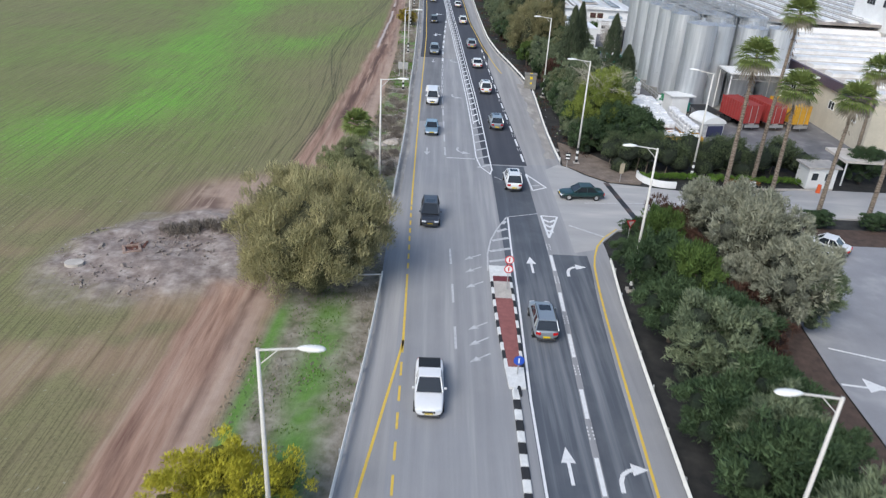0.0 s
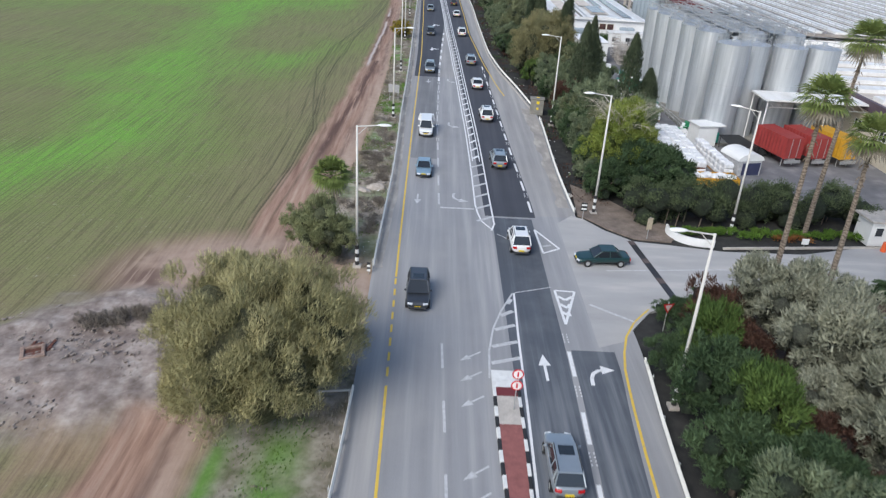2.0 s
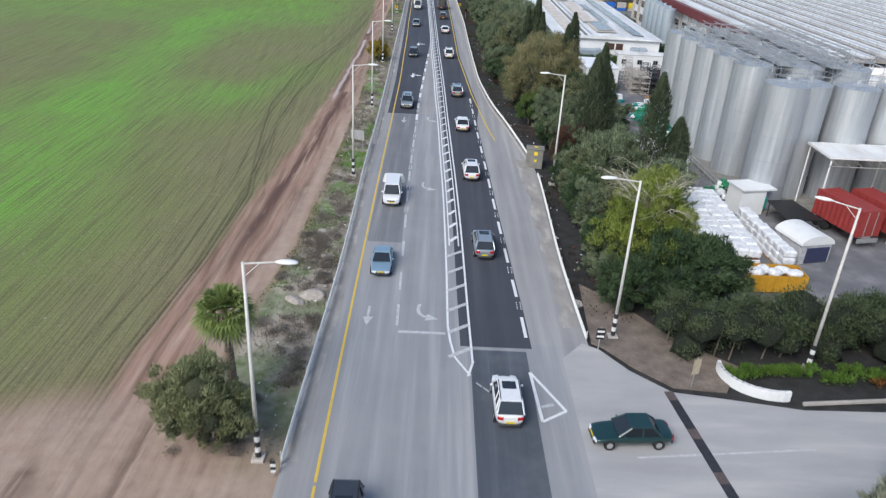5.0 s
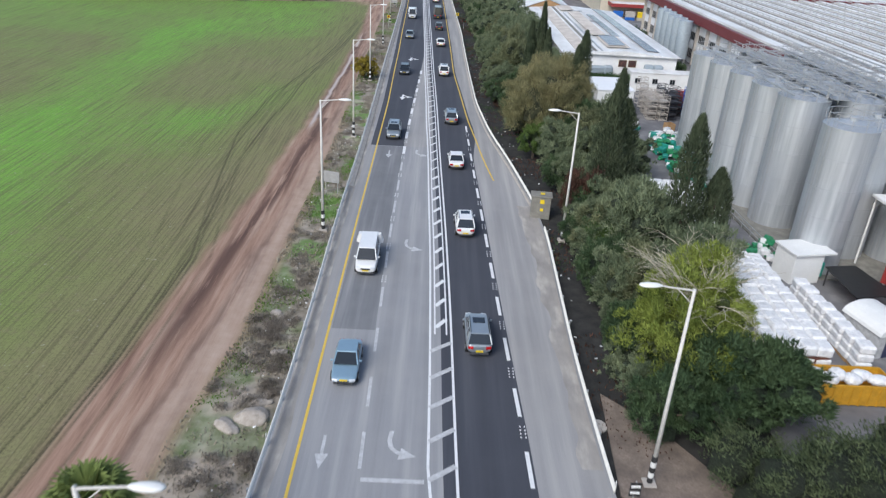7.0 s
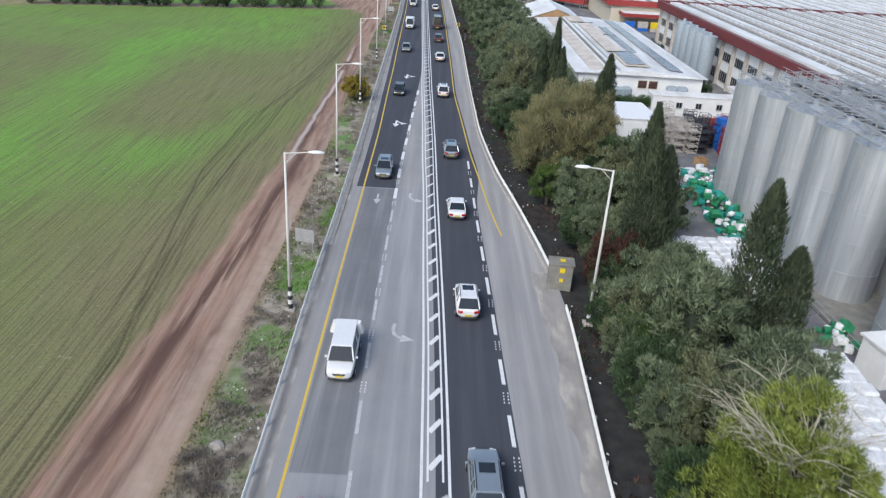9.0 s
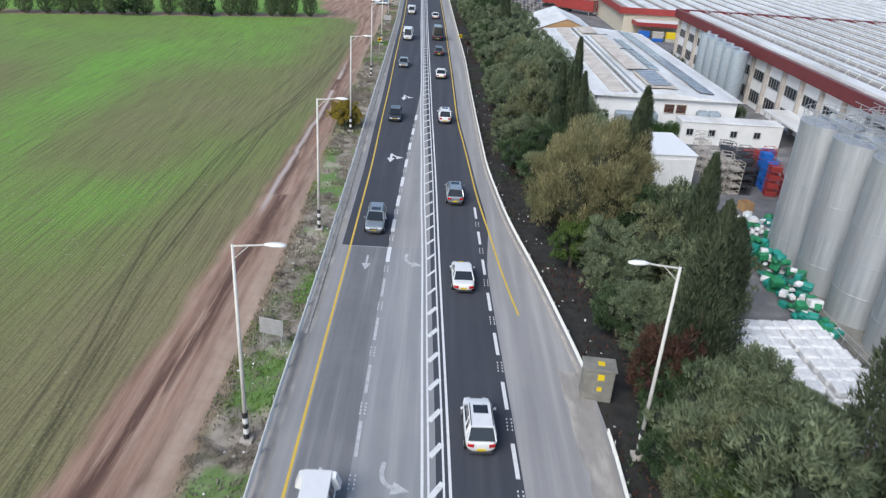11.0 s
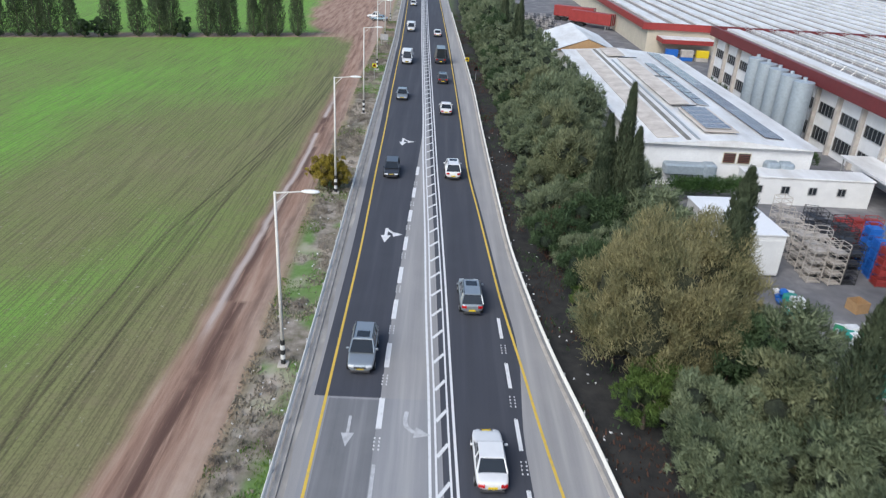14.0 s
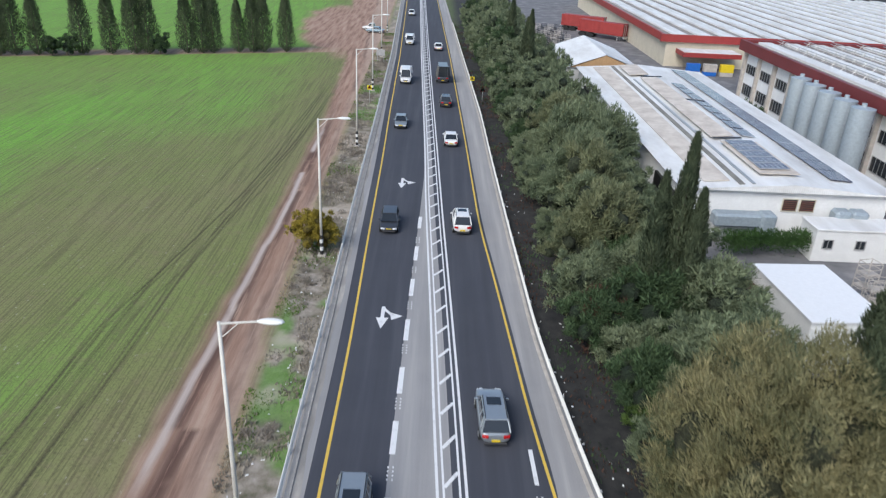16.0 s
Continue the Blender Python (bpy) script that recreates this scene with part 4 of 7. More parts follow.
def cypress(name, label, h, w, seed, count=3200, spires=1):
    t = thing(name, label=label, category="cypress", group="cypress trees")
    r = np.random.default_rng(seed)
    bm = bmesh.new()
    V, F = [], []
    for s in range(spires):
        ox, oy = (0, 0) if s == 0 else (w * (1.2 + 0.5 * r.random()) * math.cos(2.2 * s + seed), w * (1.2 + 0.5 * r.random()) * math.sin(2.2 * s + seed))
        hh = h * (1 if s == 0 else r.uniform(0.68, 0.92))
        rod(bm, (ox, oy, -0.2), (ox, oy, hh * 0.9), 0.16, 0.03, 7)
        n = count // spires
        u = r.random(n) ** 0.85
        prof = w * np.minimum(1, (u * 6 + 0.35)) * (1 - u ** 2.2) ** 0.75 + 0.05
        a = r.random(n) * 2 * np.pi
        prof = prof * (1 + 0.16 * np.sin(a * 3 + u * 9 + s) + 0.2 * np.sin(a * 6 + 9 * np.sin(u * 23 + seed)) * np.sin(u * 43 + 2 * a))
        rad = prof * (0.45 + 0.6 * r.random(n) ** 0.5)
        c = np.stack([ox + rad * np.cos(a), oy + rad * np.sin(a), 0.25 + u * (hh - 0.3)], 1)
        up = np.stack([0.35 * np.cos(a), 0.35 * np.sin(a), np.ones(n)], 1) + r.normal(scale=0.25, size=(n, 3))
        up /= np.linalg.norm(up, axis=1, keepdims=True)
        sd = np.stack([-np.sin(a), np.cos(a), np.zeros(n)], 1) + r.normal(scale=0.5, size=(n, 3))
        sd /= np.linalg.norm(sd, axis=1, keepdims=True)
        z = (0.11 + 0.15 * r.random(n))[:, None]
        v = np.stack([c - up * z * 0.6 - sd * z * 0.3, c - up * z * 0.6 + sd * z * 0.3, c + up * z * 1.5], 1).reshape(-1, 3)
        F.append(np.arange(3 * n).reshape(-1, 3) + sum(len(q) for q in V))
        V.append(v)
    part("trunk", bm, BARK, t)
    raw("crown", np.concatenate(V), np.concatenate(F), LEAF_CYPRESS, t)
    return t


def palm(name, label, h, r0, seed, fronds=26, span=1.7):
    t = thing(name, label=label, category="palm tree", group="palm trees")
    r = random.Random(seed)
    bm = bmesh.new()
    lean = r.uniform(-0.03, 0.03) * h
    pts = [Vector((lean * u * u, 0, -0.2 + (h + 0.2) * u)) for u in (0, 0.3, 0.6, 0.85, 1)]
    for k, (a, b) in enumerate(zip(pts, pts[1:])):
        rod(bm, a, b, r0 * (1.25 - 0.18 * k), r0 * (1.25 - 0.18 * (k + 1)), 9)
    for k in range(30):
        a = r.uniform(0, 6.28)
        z = h * r.uniform(0.72, 0.97)
        p = Vector((lean + r0 * math.cos(a), r0 * math.sin(a), z))
        rod(bm, p, p + Vector((0.22 * math.cos(a), 0.22 * math.sin(a), -0.35)), 0.05, 0.01, 4)
    part("trunk", bm, PALM_BARK, t)
    V, F, D, E = [], [], [], []
    for k in range(fronds):
        a, el = k * 2.4 + r.uniform(-0.2, 0.2), math.radians(78 - 135 * (k / fronds) ** 1.05)
        fan_c = Vector((lean, 0, h)) + Vector((math.cos(a) * math.cos(el), math.sin(a) * math.cos(el), math.sin(el) * 0.9)) * span * 0.5
        out = Vector((math.cos(a) * math.cos(el), math.sin(a) * math.cos(el), math.sin(el)))
        side = Vector((-math.sin(a), math.cos(a), 0))
        tv, tf = (V, F) if el > -0.45 else (D, E)
        for j in range(13):
            th = math.radians(-78 + 156 * j / 12)
            d = (out * math.cos(th) + side * math.sin(th)).normalized()
            ln = span * (0.62 + 0.12 * math.cos(th)) * r.uniform(0.85, 1.1)
            p0, w = fan_c, side.cross(out) * 0.0 + d.cross(out.cross(side)) * 0.085
            i0 = len(tv)
            p1 = p0 + d * ln * 0.6
            p2 = p0 + d * ln + Vector((0, 0, -0.25 * ln))
            tv += [tuple(p0), tuple(p1 + w), tuple(p2), tuple(p1 - w)]
            tf.append((i0, i0 + 1, i0 + 2, i0 + 3))
        i0 = len(tv)
        c0 = Vector((lean, 0, h - 0.1))
        tv += [tuple(c0 - side * 0.03), tuple(c0 + side * 0.03), tuple(fan_c + side * 0.02), tuple(fan_c - side * 0.02)]
        tf.append((i0, i0 + 1, i0 + 2, i0 + 3))
    raw("fronds", V, F, LEAF_PALM, t)
    if D:
        raw("dry_skirt", D, E, LEAF_DRY, t)
    return t


# the large tree by the dirt access and its neighbours
tree = round_tree("tamarisk_tree", "broad olive-brown tamarisk tree beside the dirt track", 8.5, 5.9, 0.2, LEAF_TAMARISK, 135000, 0.21, 11, 30, 1.1, 20, 0.12, even=True)
tree.matrix_basis = pose(-8.7, 50.2, -0.1)
tree = round_tree("tamarisk_tree", "rounded tree with brownish feathery foliage in the belt", 10.4, 5.4, 0.6, LEAF_BROWN, 120000, 0.21, 12, 30, 1.0, 26, 0.12, even=True)
tree.matrix_basis = pose(18.6, 141.5, -0.1)
tree = round_tree("shrub_tree", "small sage-green tree beside a young palm", 5.2, 3.0, 0.2, LEAF_SAGE, 30000, 0.15, 13, 16, 0.8, 12, 0.18)
tree.matrix_basis = pose(-8.3, 69.2, -0.1)
p = palm("palm_tree", "short young fan palm behind the lamp", 6.1, 0.3, 3, 40, 1.75)
p.matrix_basis = pose(-7.9, 73.4, -0.1)
tree = round_tree("golden_shrub", "yellow-green shrub at the foot of a lamp", 3.6, 2.4, 0.1, LEAF_GOLD, 12000, 0.13, 14, 11)
tree.matrix_basis = pose(-7.6, 174.6, -0.1)
tree = round_tree("golden_shrub", "yellow flowering shrub beside the verge", 4.4, 3.9, 0.1, LEAF_BLOOM, 26000, 0.13, 15, 16)
tree.matrix_basis = pose(-9.0, 24.8, -0.1)

# bare yellow-green tree
tree = round_tree("ash_tree", "half-bare yellow-green tree with pale branches", 8.4, 4.8, 0.6, LEAF_YELLOW, 46000, 0.18, 16, 20, 0.6, 12, 0.2, core=0.4)
tree.matrix_basis = pose(21.6, 91.6, -0.1)
bm = bmesh.new()
r = random.Random(5)


def bough(bm, p, a, e, ln, rad, left):
    """A pale bare bough that forks and arches over towards its tip."""
    for s in range(3):
        q = p + Vector((math.cos(a) * math.cos(e), math.sin(a) * math.cos(e), math.sin(e))) * ln
        rod(bm, p, q, rad, rad * 0.82, 5)
        p, rad = q, rad * 0.82
        a, e = a + r.uniform(-0.45, 0.45), e - r.uniform(0.02, 0.3)
        if left:
            for side in (-1, 1):
                bough(bm, p, a + side * r.uniform(0.4, 0.9), e + r.uniform(-0.3, 0.3), ln * 0.55, rad * 0.6, left - 1)


for k in range(13):
    bough(bm, Vector((r.uniform(-0.3, 0.3), r.uniform(-0.3, 0.3), 3.2 + 0.15 * k)), k * 2.4, r.uniform(0.95, 1.45), r.uniform(1.2, 1.5), 0.08, 2)
part("twig_mass", bm, TWIG, tree, "pale leafless twigs")

# cypresses
for x, y, h, w, seed, sp in ((19.9, 162.0, 15.4, 0.95, 1, 4), (22.9, 143.9, 14.4, 1.5, 2, 2), (25.1, 131.6, 12.5, 1.35, 3, 1), (25.6, 107.6, 14.0, 1.8, 4, 2), (21.8, 120.0, 13.2, 1.8, 5, 2), (18.6, 243, 13.5, 1.0, 6, 2), (17.2, 262, 13.5, 1.1, 7, 1)):
    c = cypress("cypress", "tall dark cypress in the tree belt", h, w, seed, 9000 * sp, sp)
    c.matrix_basis = pose(x, y, -0.1)
wind = [cypress("cypress", "tall dark cypress in a field windbreak", 12.4, 1.75, 21 + k, 7500, 1) for k in range(3)]
spots = [(-28.2, 0.96), (-32.6, 1.05), (-34.5, 0.98), (-37.2, 0.85), (-41.8, 1.05), (-43.8, 1.1), (-46.5, 1.0), (-53.2, 1.15), (-55.5, 1.2), (-59.6, 1.0), (-64.3, 1.1), (-71.5, 0.95), (-75.0, 1.1), (-77.5, 1.1), (-80.5, 1.0), (-84, 1.1), (-88, 1.05), (-93, 1.1)]
for k, (x, s) in enumerate(spots):
    m = pose(x, 252.4 + (x + 76) * 0.34, -0.1, 0, 0, 57 * k) @ Matrix.Scale(s, 4)
    if k < 3:
        wind[k].matrix_basis = m
    else:
        again(wind[k % 3], m)
for x, w in ((-66.5, 2.6), (-51, 2.2), (-69, 2.0)):
    b = round_tree("bush", "low dark bush between windbreak cypresses", 3.4, w, 0.1, LEAF_DARK, 5000, 0.2, int(-x), 9, category="bush")
    b.matrix_basis = pose(x, 251.5 + (x + 76) * 0.34, -0.1)

# the belt of olives and shrubs between road and yard
belt = []
for k, (mat, lab, h, w) in enumerate(((LEAF_OLIVE, "grey-green olive tree in the roadside belt", 6.4, 3.1), (LEAF_DARK, "dense dark green shrub in the roadside belt", 5.2, 2.7), (LEAF_GREY, "silvery willowy tree in the roadside belt", 6.8, 2.9),
                                     (LEAF_OLIVE, "rounded grey-green tree in the roadside belt", 5.4, 2.8), (LEAF_MOSS, "moss-green feathery tree in the roadside belt", 6.6, 3.0), (LEAF_BRIGHT, "fresh green shrub in the roadside belt", 3.4, 1.7), (LEAF_RED, "dry red-brown shrub beside the road", 3.2, 2.2))):
    belt.append(round_tree("belt_tree", lab, h, w, 0.15, mat, 13500 if k < 5 else 8000, 0.2 if k < 5 else 0.14, 40 + k, 12, 0.5, 11, 0.2, group="roadside belt trees"))
far_belt = [round_tree("belt_tree", "dense grey-green tree far along the roadside belt", 6.2, 3.0, 0.15, mat, 5200, 0.26, 60 + k, 9, 0.5, 7, group="roadside belt trees") for k, mat in enumerate((LEAF_OLIVE, LEAF_DARK, LEAF_GREY))]
belt += far_belt
used = set()


def plant(kind, x, y, s, turn, sz=1.0):
    m = pose(x, y, -0.12, 0, 0, turn) @ Matrix.Diagonal((s, s, s * sz, 1))
    if kind in used:
        again(belt[kind], m)
    else:
        used.add(kind)
        belt[kind].matrix_basis = m


r = random.Random(9)
y = 88.0
while y < 152:
    e = float(RIGHT_EDGE(y))
    x = e + 3.1 + r.uniform(-0.5, 0.5)
    if math.hypot(x - 18.6, y - 141.5) > 4.0 and y < 117:
        plant(r.choice((1, 1, 0, 3)), x, y, r.uniform(0.5, 0.72), r.uniform(0, 360), r.uniform(0.85, 1.1))
    y += 3.3
y = 87.0
while y < 330:
    e = float(RIGHT_EDGE(y))
    for off in ((4.0, 7.9) if y < 128 else (4.2, 8.0, 11.6)):
        x, yy = e + off + r.uniform(-0.7, 0.7) + (1.3 if 118 < y < 156 else 0), y + r.uniform(-1.3, 1.3)
        if math.hypot(x - 18.6, yy - 141.5) < 4.6 or math.hypot(x - 21, yy - 92.8) < 3.4 or (x > 22.3 and 96 < yy < 121) or (x > 25 and yy < 120) or (x > 27 and yy < 200) or (x > 23.6 and 146 < yy < 168):
            continue
        pick = r.choice((0, 0, 0, 1, 3, 3, 3, 4, 1, 0, 3)) if off < 11 else r.choice((0, 3, 3))
        if 84 < yy < 100:
            pick = r.choice((1, 1, 0))
        if yy > 205:
            pick = 7 + pick % 3
        plant(pick, x, yy, r.uniform(0.95, 1.3) * (0.85 if off < 5 else 1.08), r.uniform(0, 360), r.uniform(0.8, 1.05))
    y += 4.3
for k, x, y, s, sz in ((5, 16.9, 137.0, 1.1, 1.1), (3, 16.0, 147.4, 0.7, 0.8), (3, 18.9, 130.8, 0.85, 0.9), (1, 18.6, 126.0, 0.8, 0.8), (5, 19.8, 107, 1.1, 1), (5, 15.8, 150.5, 0.7, 1), (5, 16.2, 209, 1.2, 1), (6, 15.2, 160, 1.0, 1.1), (6, 19.5, 118, 1.1, 1.2), (4, 20.6, 99.5, 0.8, 1), (4, 16.8, 171, 1.1, 1.0), (4, 17.5, 181, 1.1, 1.05),
                    # round the ash tree and the pallets
                    (1, 19.0, 87.6, 0.7, 0.7), (1, 22.4, 86.4, 0.85, 0.75), (1, 25.4, 87.6, 1.1, 0.85), (1, 27.6, 89.2, 0.8, 0.7), (1, 19.0, 93.5, 0.9, 0.85), (0, 21.8, 106.4, 1.05, 1.05), (0, 25.0, 100.4, 1.0, 1.0), (3, 22.8, 98.2, 1.05, 1.1), (0, 23.9, 111.3, 0.85, 0.95), (3, 26.8, 114.2, 0.75, 0.9), (4, 19.4, 109.6, 0.8, 0.85), (1, 18.6, 103.5, 0.8, 0.9), (0, 24.2, 116.2, 0.8, 0.9), (3, 21.5, 113.6, 0.95, 1.05),
                    # beside the car park
                    (1, 18.4, 49.6, 0.85, 0.85), (1, 17.9, 44.0, 0.8, 0.75), (3, 18.6, 38.5, 0.95, 0.8), (1, 17.6, 32.5, 0.8, 0.7), (1, 18.2, 26.8, 0.95, 0.8), (3, 19.6, 21.5, 1.0, 0.9), (5, 19.6, 45.5, 1.1, 1.2), (5, 19.2, 53.5, 1.0, 1.2), (1, 21.2, 29.5, 0.8, 0.7), (1, 21.4, 24.0, 0.8, 0.8),
                    (1, 20.6, 41.5, 0.85, 0.8), (1, 20.4, 34.5, 0.85, 0.75), (3, 19.8, 30.5, 0.8, 0.8), (1, 17.4, 22.0, 0.8, 0.8), (1, 17.6, 54.5, 0.55, 0.7), (0, 20.6, 50.0, 0.6, 0.6), (6, 21.2, 58.8, 0.95, 1.0), (6, 22.0, 54.6, 0.85, 0.95), (6, 22.4, 50.0, 0.85, 0.9), (6, 23.0, 46.0, 0.85, 0.9), (6, 23.4, 41.6, 0.8, 0.9), (1, 20.0, 57.2, 0.6, 0.6), (1, 23.2, 60.0, 0.5, 0.5), (2, 24.6, 60.2, 0.75, 0.85), (2, 24.2, 48.6, 0.6, 0.8), (1, 19.6, 60.8, 0.55, 0.5), (1, 22.8, 62.6, 0.55, 0.45), (1, 27.6, 64.6, 0.4, 0.4),
                    (2, 26.6, 57.0, 0.85, 0.9), (2, 26.2, 51.4, 0.92, 0.95), (2, 27.0, 45.8, 0.85, 0.9), (2, 28.6, 52.0, 0.72, 0.8), (3, 28.6, 47.0, 0.8, 0.8), (1, 33.5, 66.2, 0.55, 0.4), (1, 39.5, 66.6, 0.6, 0.45), (1, 45.5, 66.6, 0.6, 0.45), (1, 51.0, 80.5, 0.9, 0.8)):
    plant(k, x, y, s * (1.38 if y < 66 and x < 31 else 1.15), 61 * x, sz * (1.1 if y < 66 else 1))

# hedge along the side road and planting in front of it
hedge = thing("hedge", 0, 0, 0, label="tall dense dark green hedge along the side road", category="hedge")
lobes = []
r = random.Random(21)
for k in range(54):
    x = 21.5 + 23.0 * k / 53
    lobes.append((x + r.uniform(-0.4, 0.4), 81.4 + 0.05 * (x - 24) + r.uniform(-1.6, 1.6), r.uniform(0.6, 2.8), 1.5, 1.4, r.uniform(1.2, 1.6)))
v, f = leaves(tufted(lobes, 7, 0.45, 3), 46000, 0.14, 0.5, 77)
v[:, 2] = np.maximum(v[:, 2], 0.02)
raw("foliage", v, f, LEAF_HEDGE, hedge)
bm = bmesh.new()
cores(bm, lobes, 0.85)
part("inner_crown", bm, INSIDE_SHADE[LEAF_HEDGE.name], hedge, smooth=True)
bm = bmesh.new()
for lb in lobes[::3]:
    rod(bm, (lb[0], lb[1], -0.2), (lb[0] + 0.2, lb[1], 2.2), 0.07, 0.03, 5)
part("stems", bm, BARK, hedge)
bed = tagged(new("flower_bed_plants"), "low bright green ground-cover plants in the roadside bed", "plants", kind="stuff")
lobes = [(24.2 + 0.5 * k + r.uniform(-0.2, 0.2), 77.6 + 0.03 * k + r.uniform(-0.7, 0.7), 0.3, 0.55, 0.5, 0.4) for k in range(40)]
v, f = leaves(lobes, 9000, 0.14, 0.5, 78)
raw("leaves", v, f, LEAF_FERN, bed)
lobes = [(34.0 + 0.45 * k, 77.2 + r.uniform(-0.4, 0.4), 0.35, 0.4, 0.4, 0.35) for k in range(8)]
v, f = leaves(lobes, 600, 0.15, 0.5, 79)
raw("red_leaves", v, f, leaf("orange_red_leaves", (0.14, 0.05, 0.02), (0.26, 0.1, 0.03), (0.36, 0.2, 0.06)), bed)

# palms by the gate
for k, (x, y, h) in enumerate(((29.4, 67.2, 16.4), (34.4, 67.6, 13.6), (40.4, 68.8, 12.6), (46.3, 69.6, 12.8), (37.4, 78.6, 19.0), (50.5, 82.0, 13.0))):
    p = palm("palm_tree", "tall fan palm with a shaggy brown trunk by the gate", h, 0.21, 50 + k, 34, 2.0)
    p.matrix_basis = pose(x, y, -0.1)


# ---- grasses and debris ----
def tufts(name, label, mat, spots, size, seed, category="grass"):
    r = np.random.default_rng(seed)
    S = np.array(spots)
    n = len(S)
    a = r.random(n) * 6.283
    up = np.stack([r.normal(scale=0.45, size=n), r.normal(scale=0.45, size=n), np.ones(n)], 1)
    sd = np.stack([np.cos(a), np.sin(a), np.zeros(n)], 1)
    s = size * (0.5 + r.random(n))[:, None]
    v = np.stack([S - sd * s * 0.3, S + sd * s * 0.3, S + up * s + sd * s * 0.12, S + up * s * 0.9 - sd * s * 0.2], 1).reshape(-1, 3)
    ob = raw(name, v, np.arange(4 * n).reshape(-1, 4), mat)
    return tagged(ob, label, category, kind="stuff")


def scatter(n, y0, y1, fx0, fx1, seed, keep):
    r = np.random.default_rng(seed)
    y = y0 + (y1 - y0) * r.random(n)
    u = r.random(n)
    x = fx0(y) * (1 - u) + fx1(y) * u
    k = vnoise(x, y, 4.0, seed, 3) > keep
    k &= ~((y > 55) & (y < 68.5) & (x < 0) & (x > -16))
    return np.stack([x[k], y[k], np.full(k.sum(), -0.12)], 1)


track_right = lambda y: np.interp(y, TRACK_Y, TRACK_R)
verge_l, verge_r = lambda y: track_right(y) - 0.2, lambda y: LEFT_RAIL(y) - 0.35
tufts("dry_verge_grass", "dry grey-brown weeds along the guardrail", LEAF_DRY, scatter(34000, 18, 300, verge_l, verge_r, 61, 0.46), 0.13, 1)
tufts("green_verge_grass", "fresh green grass along the verge", LEAF_FERN, scatter(70000, 18, 300, verge_l, verge_r, 62, 0.6), 0.1, 2)
tufts("brown_verge_weeds", "tall brown thistles on the verge", LEAF_DRY, scatter(14000, 72, 300, verge_l, verge_r, 63, 0.6), 0.2, 3)
bank_l, bank_r = lambda y: RIGHT_EDGE(y) + 0.4, lambda y: RIGHT_EDGE(y) + 4.5
tufts("bank_weeds", "dry weeds and leaf litter under the trees", LEAF_RED, scatter(9000, 84, 320, bank_l, bank_r, 64, 0.5), 0.16, 4)
tufts("bank_grass", "thin green grass beside the guardrail", LEAF_DARK, scatter(9000, 84, 320, bank_l, bank_r, 65, 0.55), 0.16, 5)

m = Nodes("dusty_rubble_stone", 0.95)
m.colour(m.ramp(m.noise(4, 4), (0.3, (0.14, 0.11, 0.095)), (0.7, (0.33, 0.285, 0.25))))
RUBBLE_STONE = m.mat
PIT_BRICK = plain("dusty_red_brick", (0.36, 0.25, 0.2), 0.9, vary=0.25)
stones = tagged(new("rubble"), "scattered grey rubble and building waste on the heap", "rubble", kind="stuff")
r = random.Random(33)
bm = bmesh.new()
for k in range(900):
    a, q = r.uniform(0, 6.28), math.sqrt(r.random())
    s = r.uniform(0.05, 0.2) * (2.2 if k % 40 == 0 else 1)
    box(bm, 0, 0, 0, s * r.uniform(0.7, 1.8), s, s * 0.6, tip=pose(-22.5 + 8.2 * q * math.cos(a), 53.3 + 7.0 * q * math.sin(a), 0.05 + 0.4 * (1 - q * q), r.uniform(-30, 30), r.uniform(-30, 30), r.uniform(0, 360)))
part("stones", bm, RUBBLE_STONE, stones)
bm = bmesh.new()
for k in range(9):
    box(bm, 0, 0, 0, 1.6, 0.16, 0.05, tip=pose(-24.2 + r.uniform(-0.9, 0.9), 53.2 + r.uniform(-0.8, 0.8), 0.42, r.uniform(-12, 12), 0, 35 + 60 * (k % 2) + r.uniform(-9, 9)))
part("planks", bm, RUST, stones)
slab_ob = slab("concrete_lid", [(-27.9 + 0.75 * math.cos(a), 50.4 + 0.6 * math.sin(a)) for a in np.linspace(0, 6.0, 12)], 0.5, CONCRETE, None, 0.6)
tagged(slab_ob, "round pale concrete lid on the rubble heap", "manhole lid")

rim_weeds = tagged(new("heap_weeds"), "tall grey dead weeds along the rim of the rubble heap", "weeds", kind="stuff")
rw = random.Random(17)
lobes = [(-16.2 - 6.5 * u + rw.uniform(-0.4, 0.4), 59.0 - 2.4 * u + rw.uniform(-0.7, 0.7), 0.45, 0.5, 0.5, 0.7) for u in np.linspace(0, 1, 34)]
v, f = leaves(lobes, 5000, 0.22, 1.0, 93, 0.12, 0.1)
raw("stalks", v, f, LEAF_THATCH, rim_weeds)
pit_frame = thing("brick_pit", -24.4, 53.2, 0.22, 24, label="open square brick pit in the rubble heap", category="pit")
for k in range(4):
    bm = bmesh.new()
    box(bm, 0, 0.6, 0, 1.5, 0.24, 0.36, 0, 0.04)
    side_wall = part("pit_wall", bm, PIT_BRICK, pit_frame)
    side_wall.matrix_basis = pose(0, 0, 0.003 * k, 0, 0, 90 * k)
# black plate as the bottom: shade down in the pit, given as colour
bm = bmesh.new()
box(bm, 0, 0, 0.02, 0.95, 0.95, 0.1)
part("pit_bottom", bm, KERB_BLACK, pit_frame)
r = random.Random(91)
thicket = tagged(new("dead_weed_thicket"), "tangled grey-brown dead weeds on the verge", "weeds", kind="stuff")
lobes = []
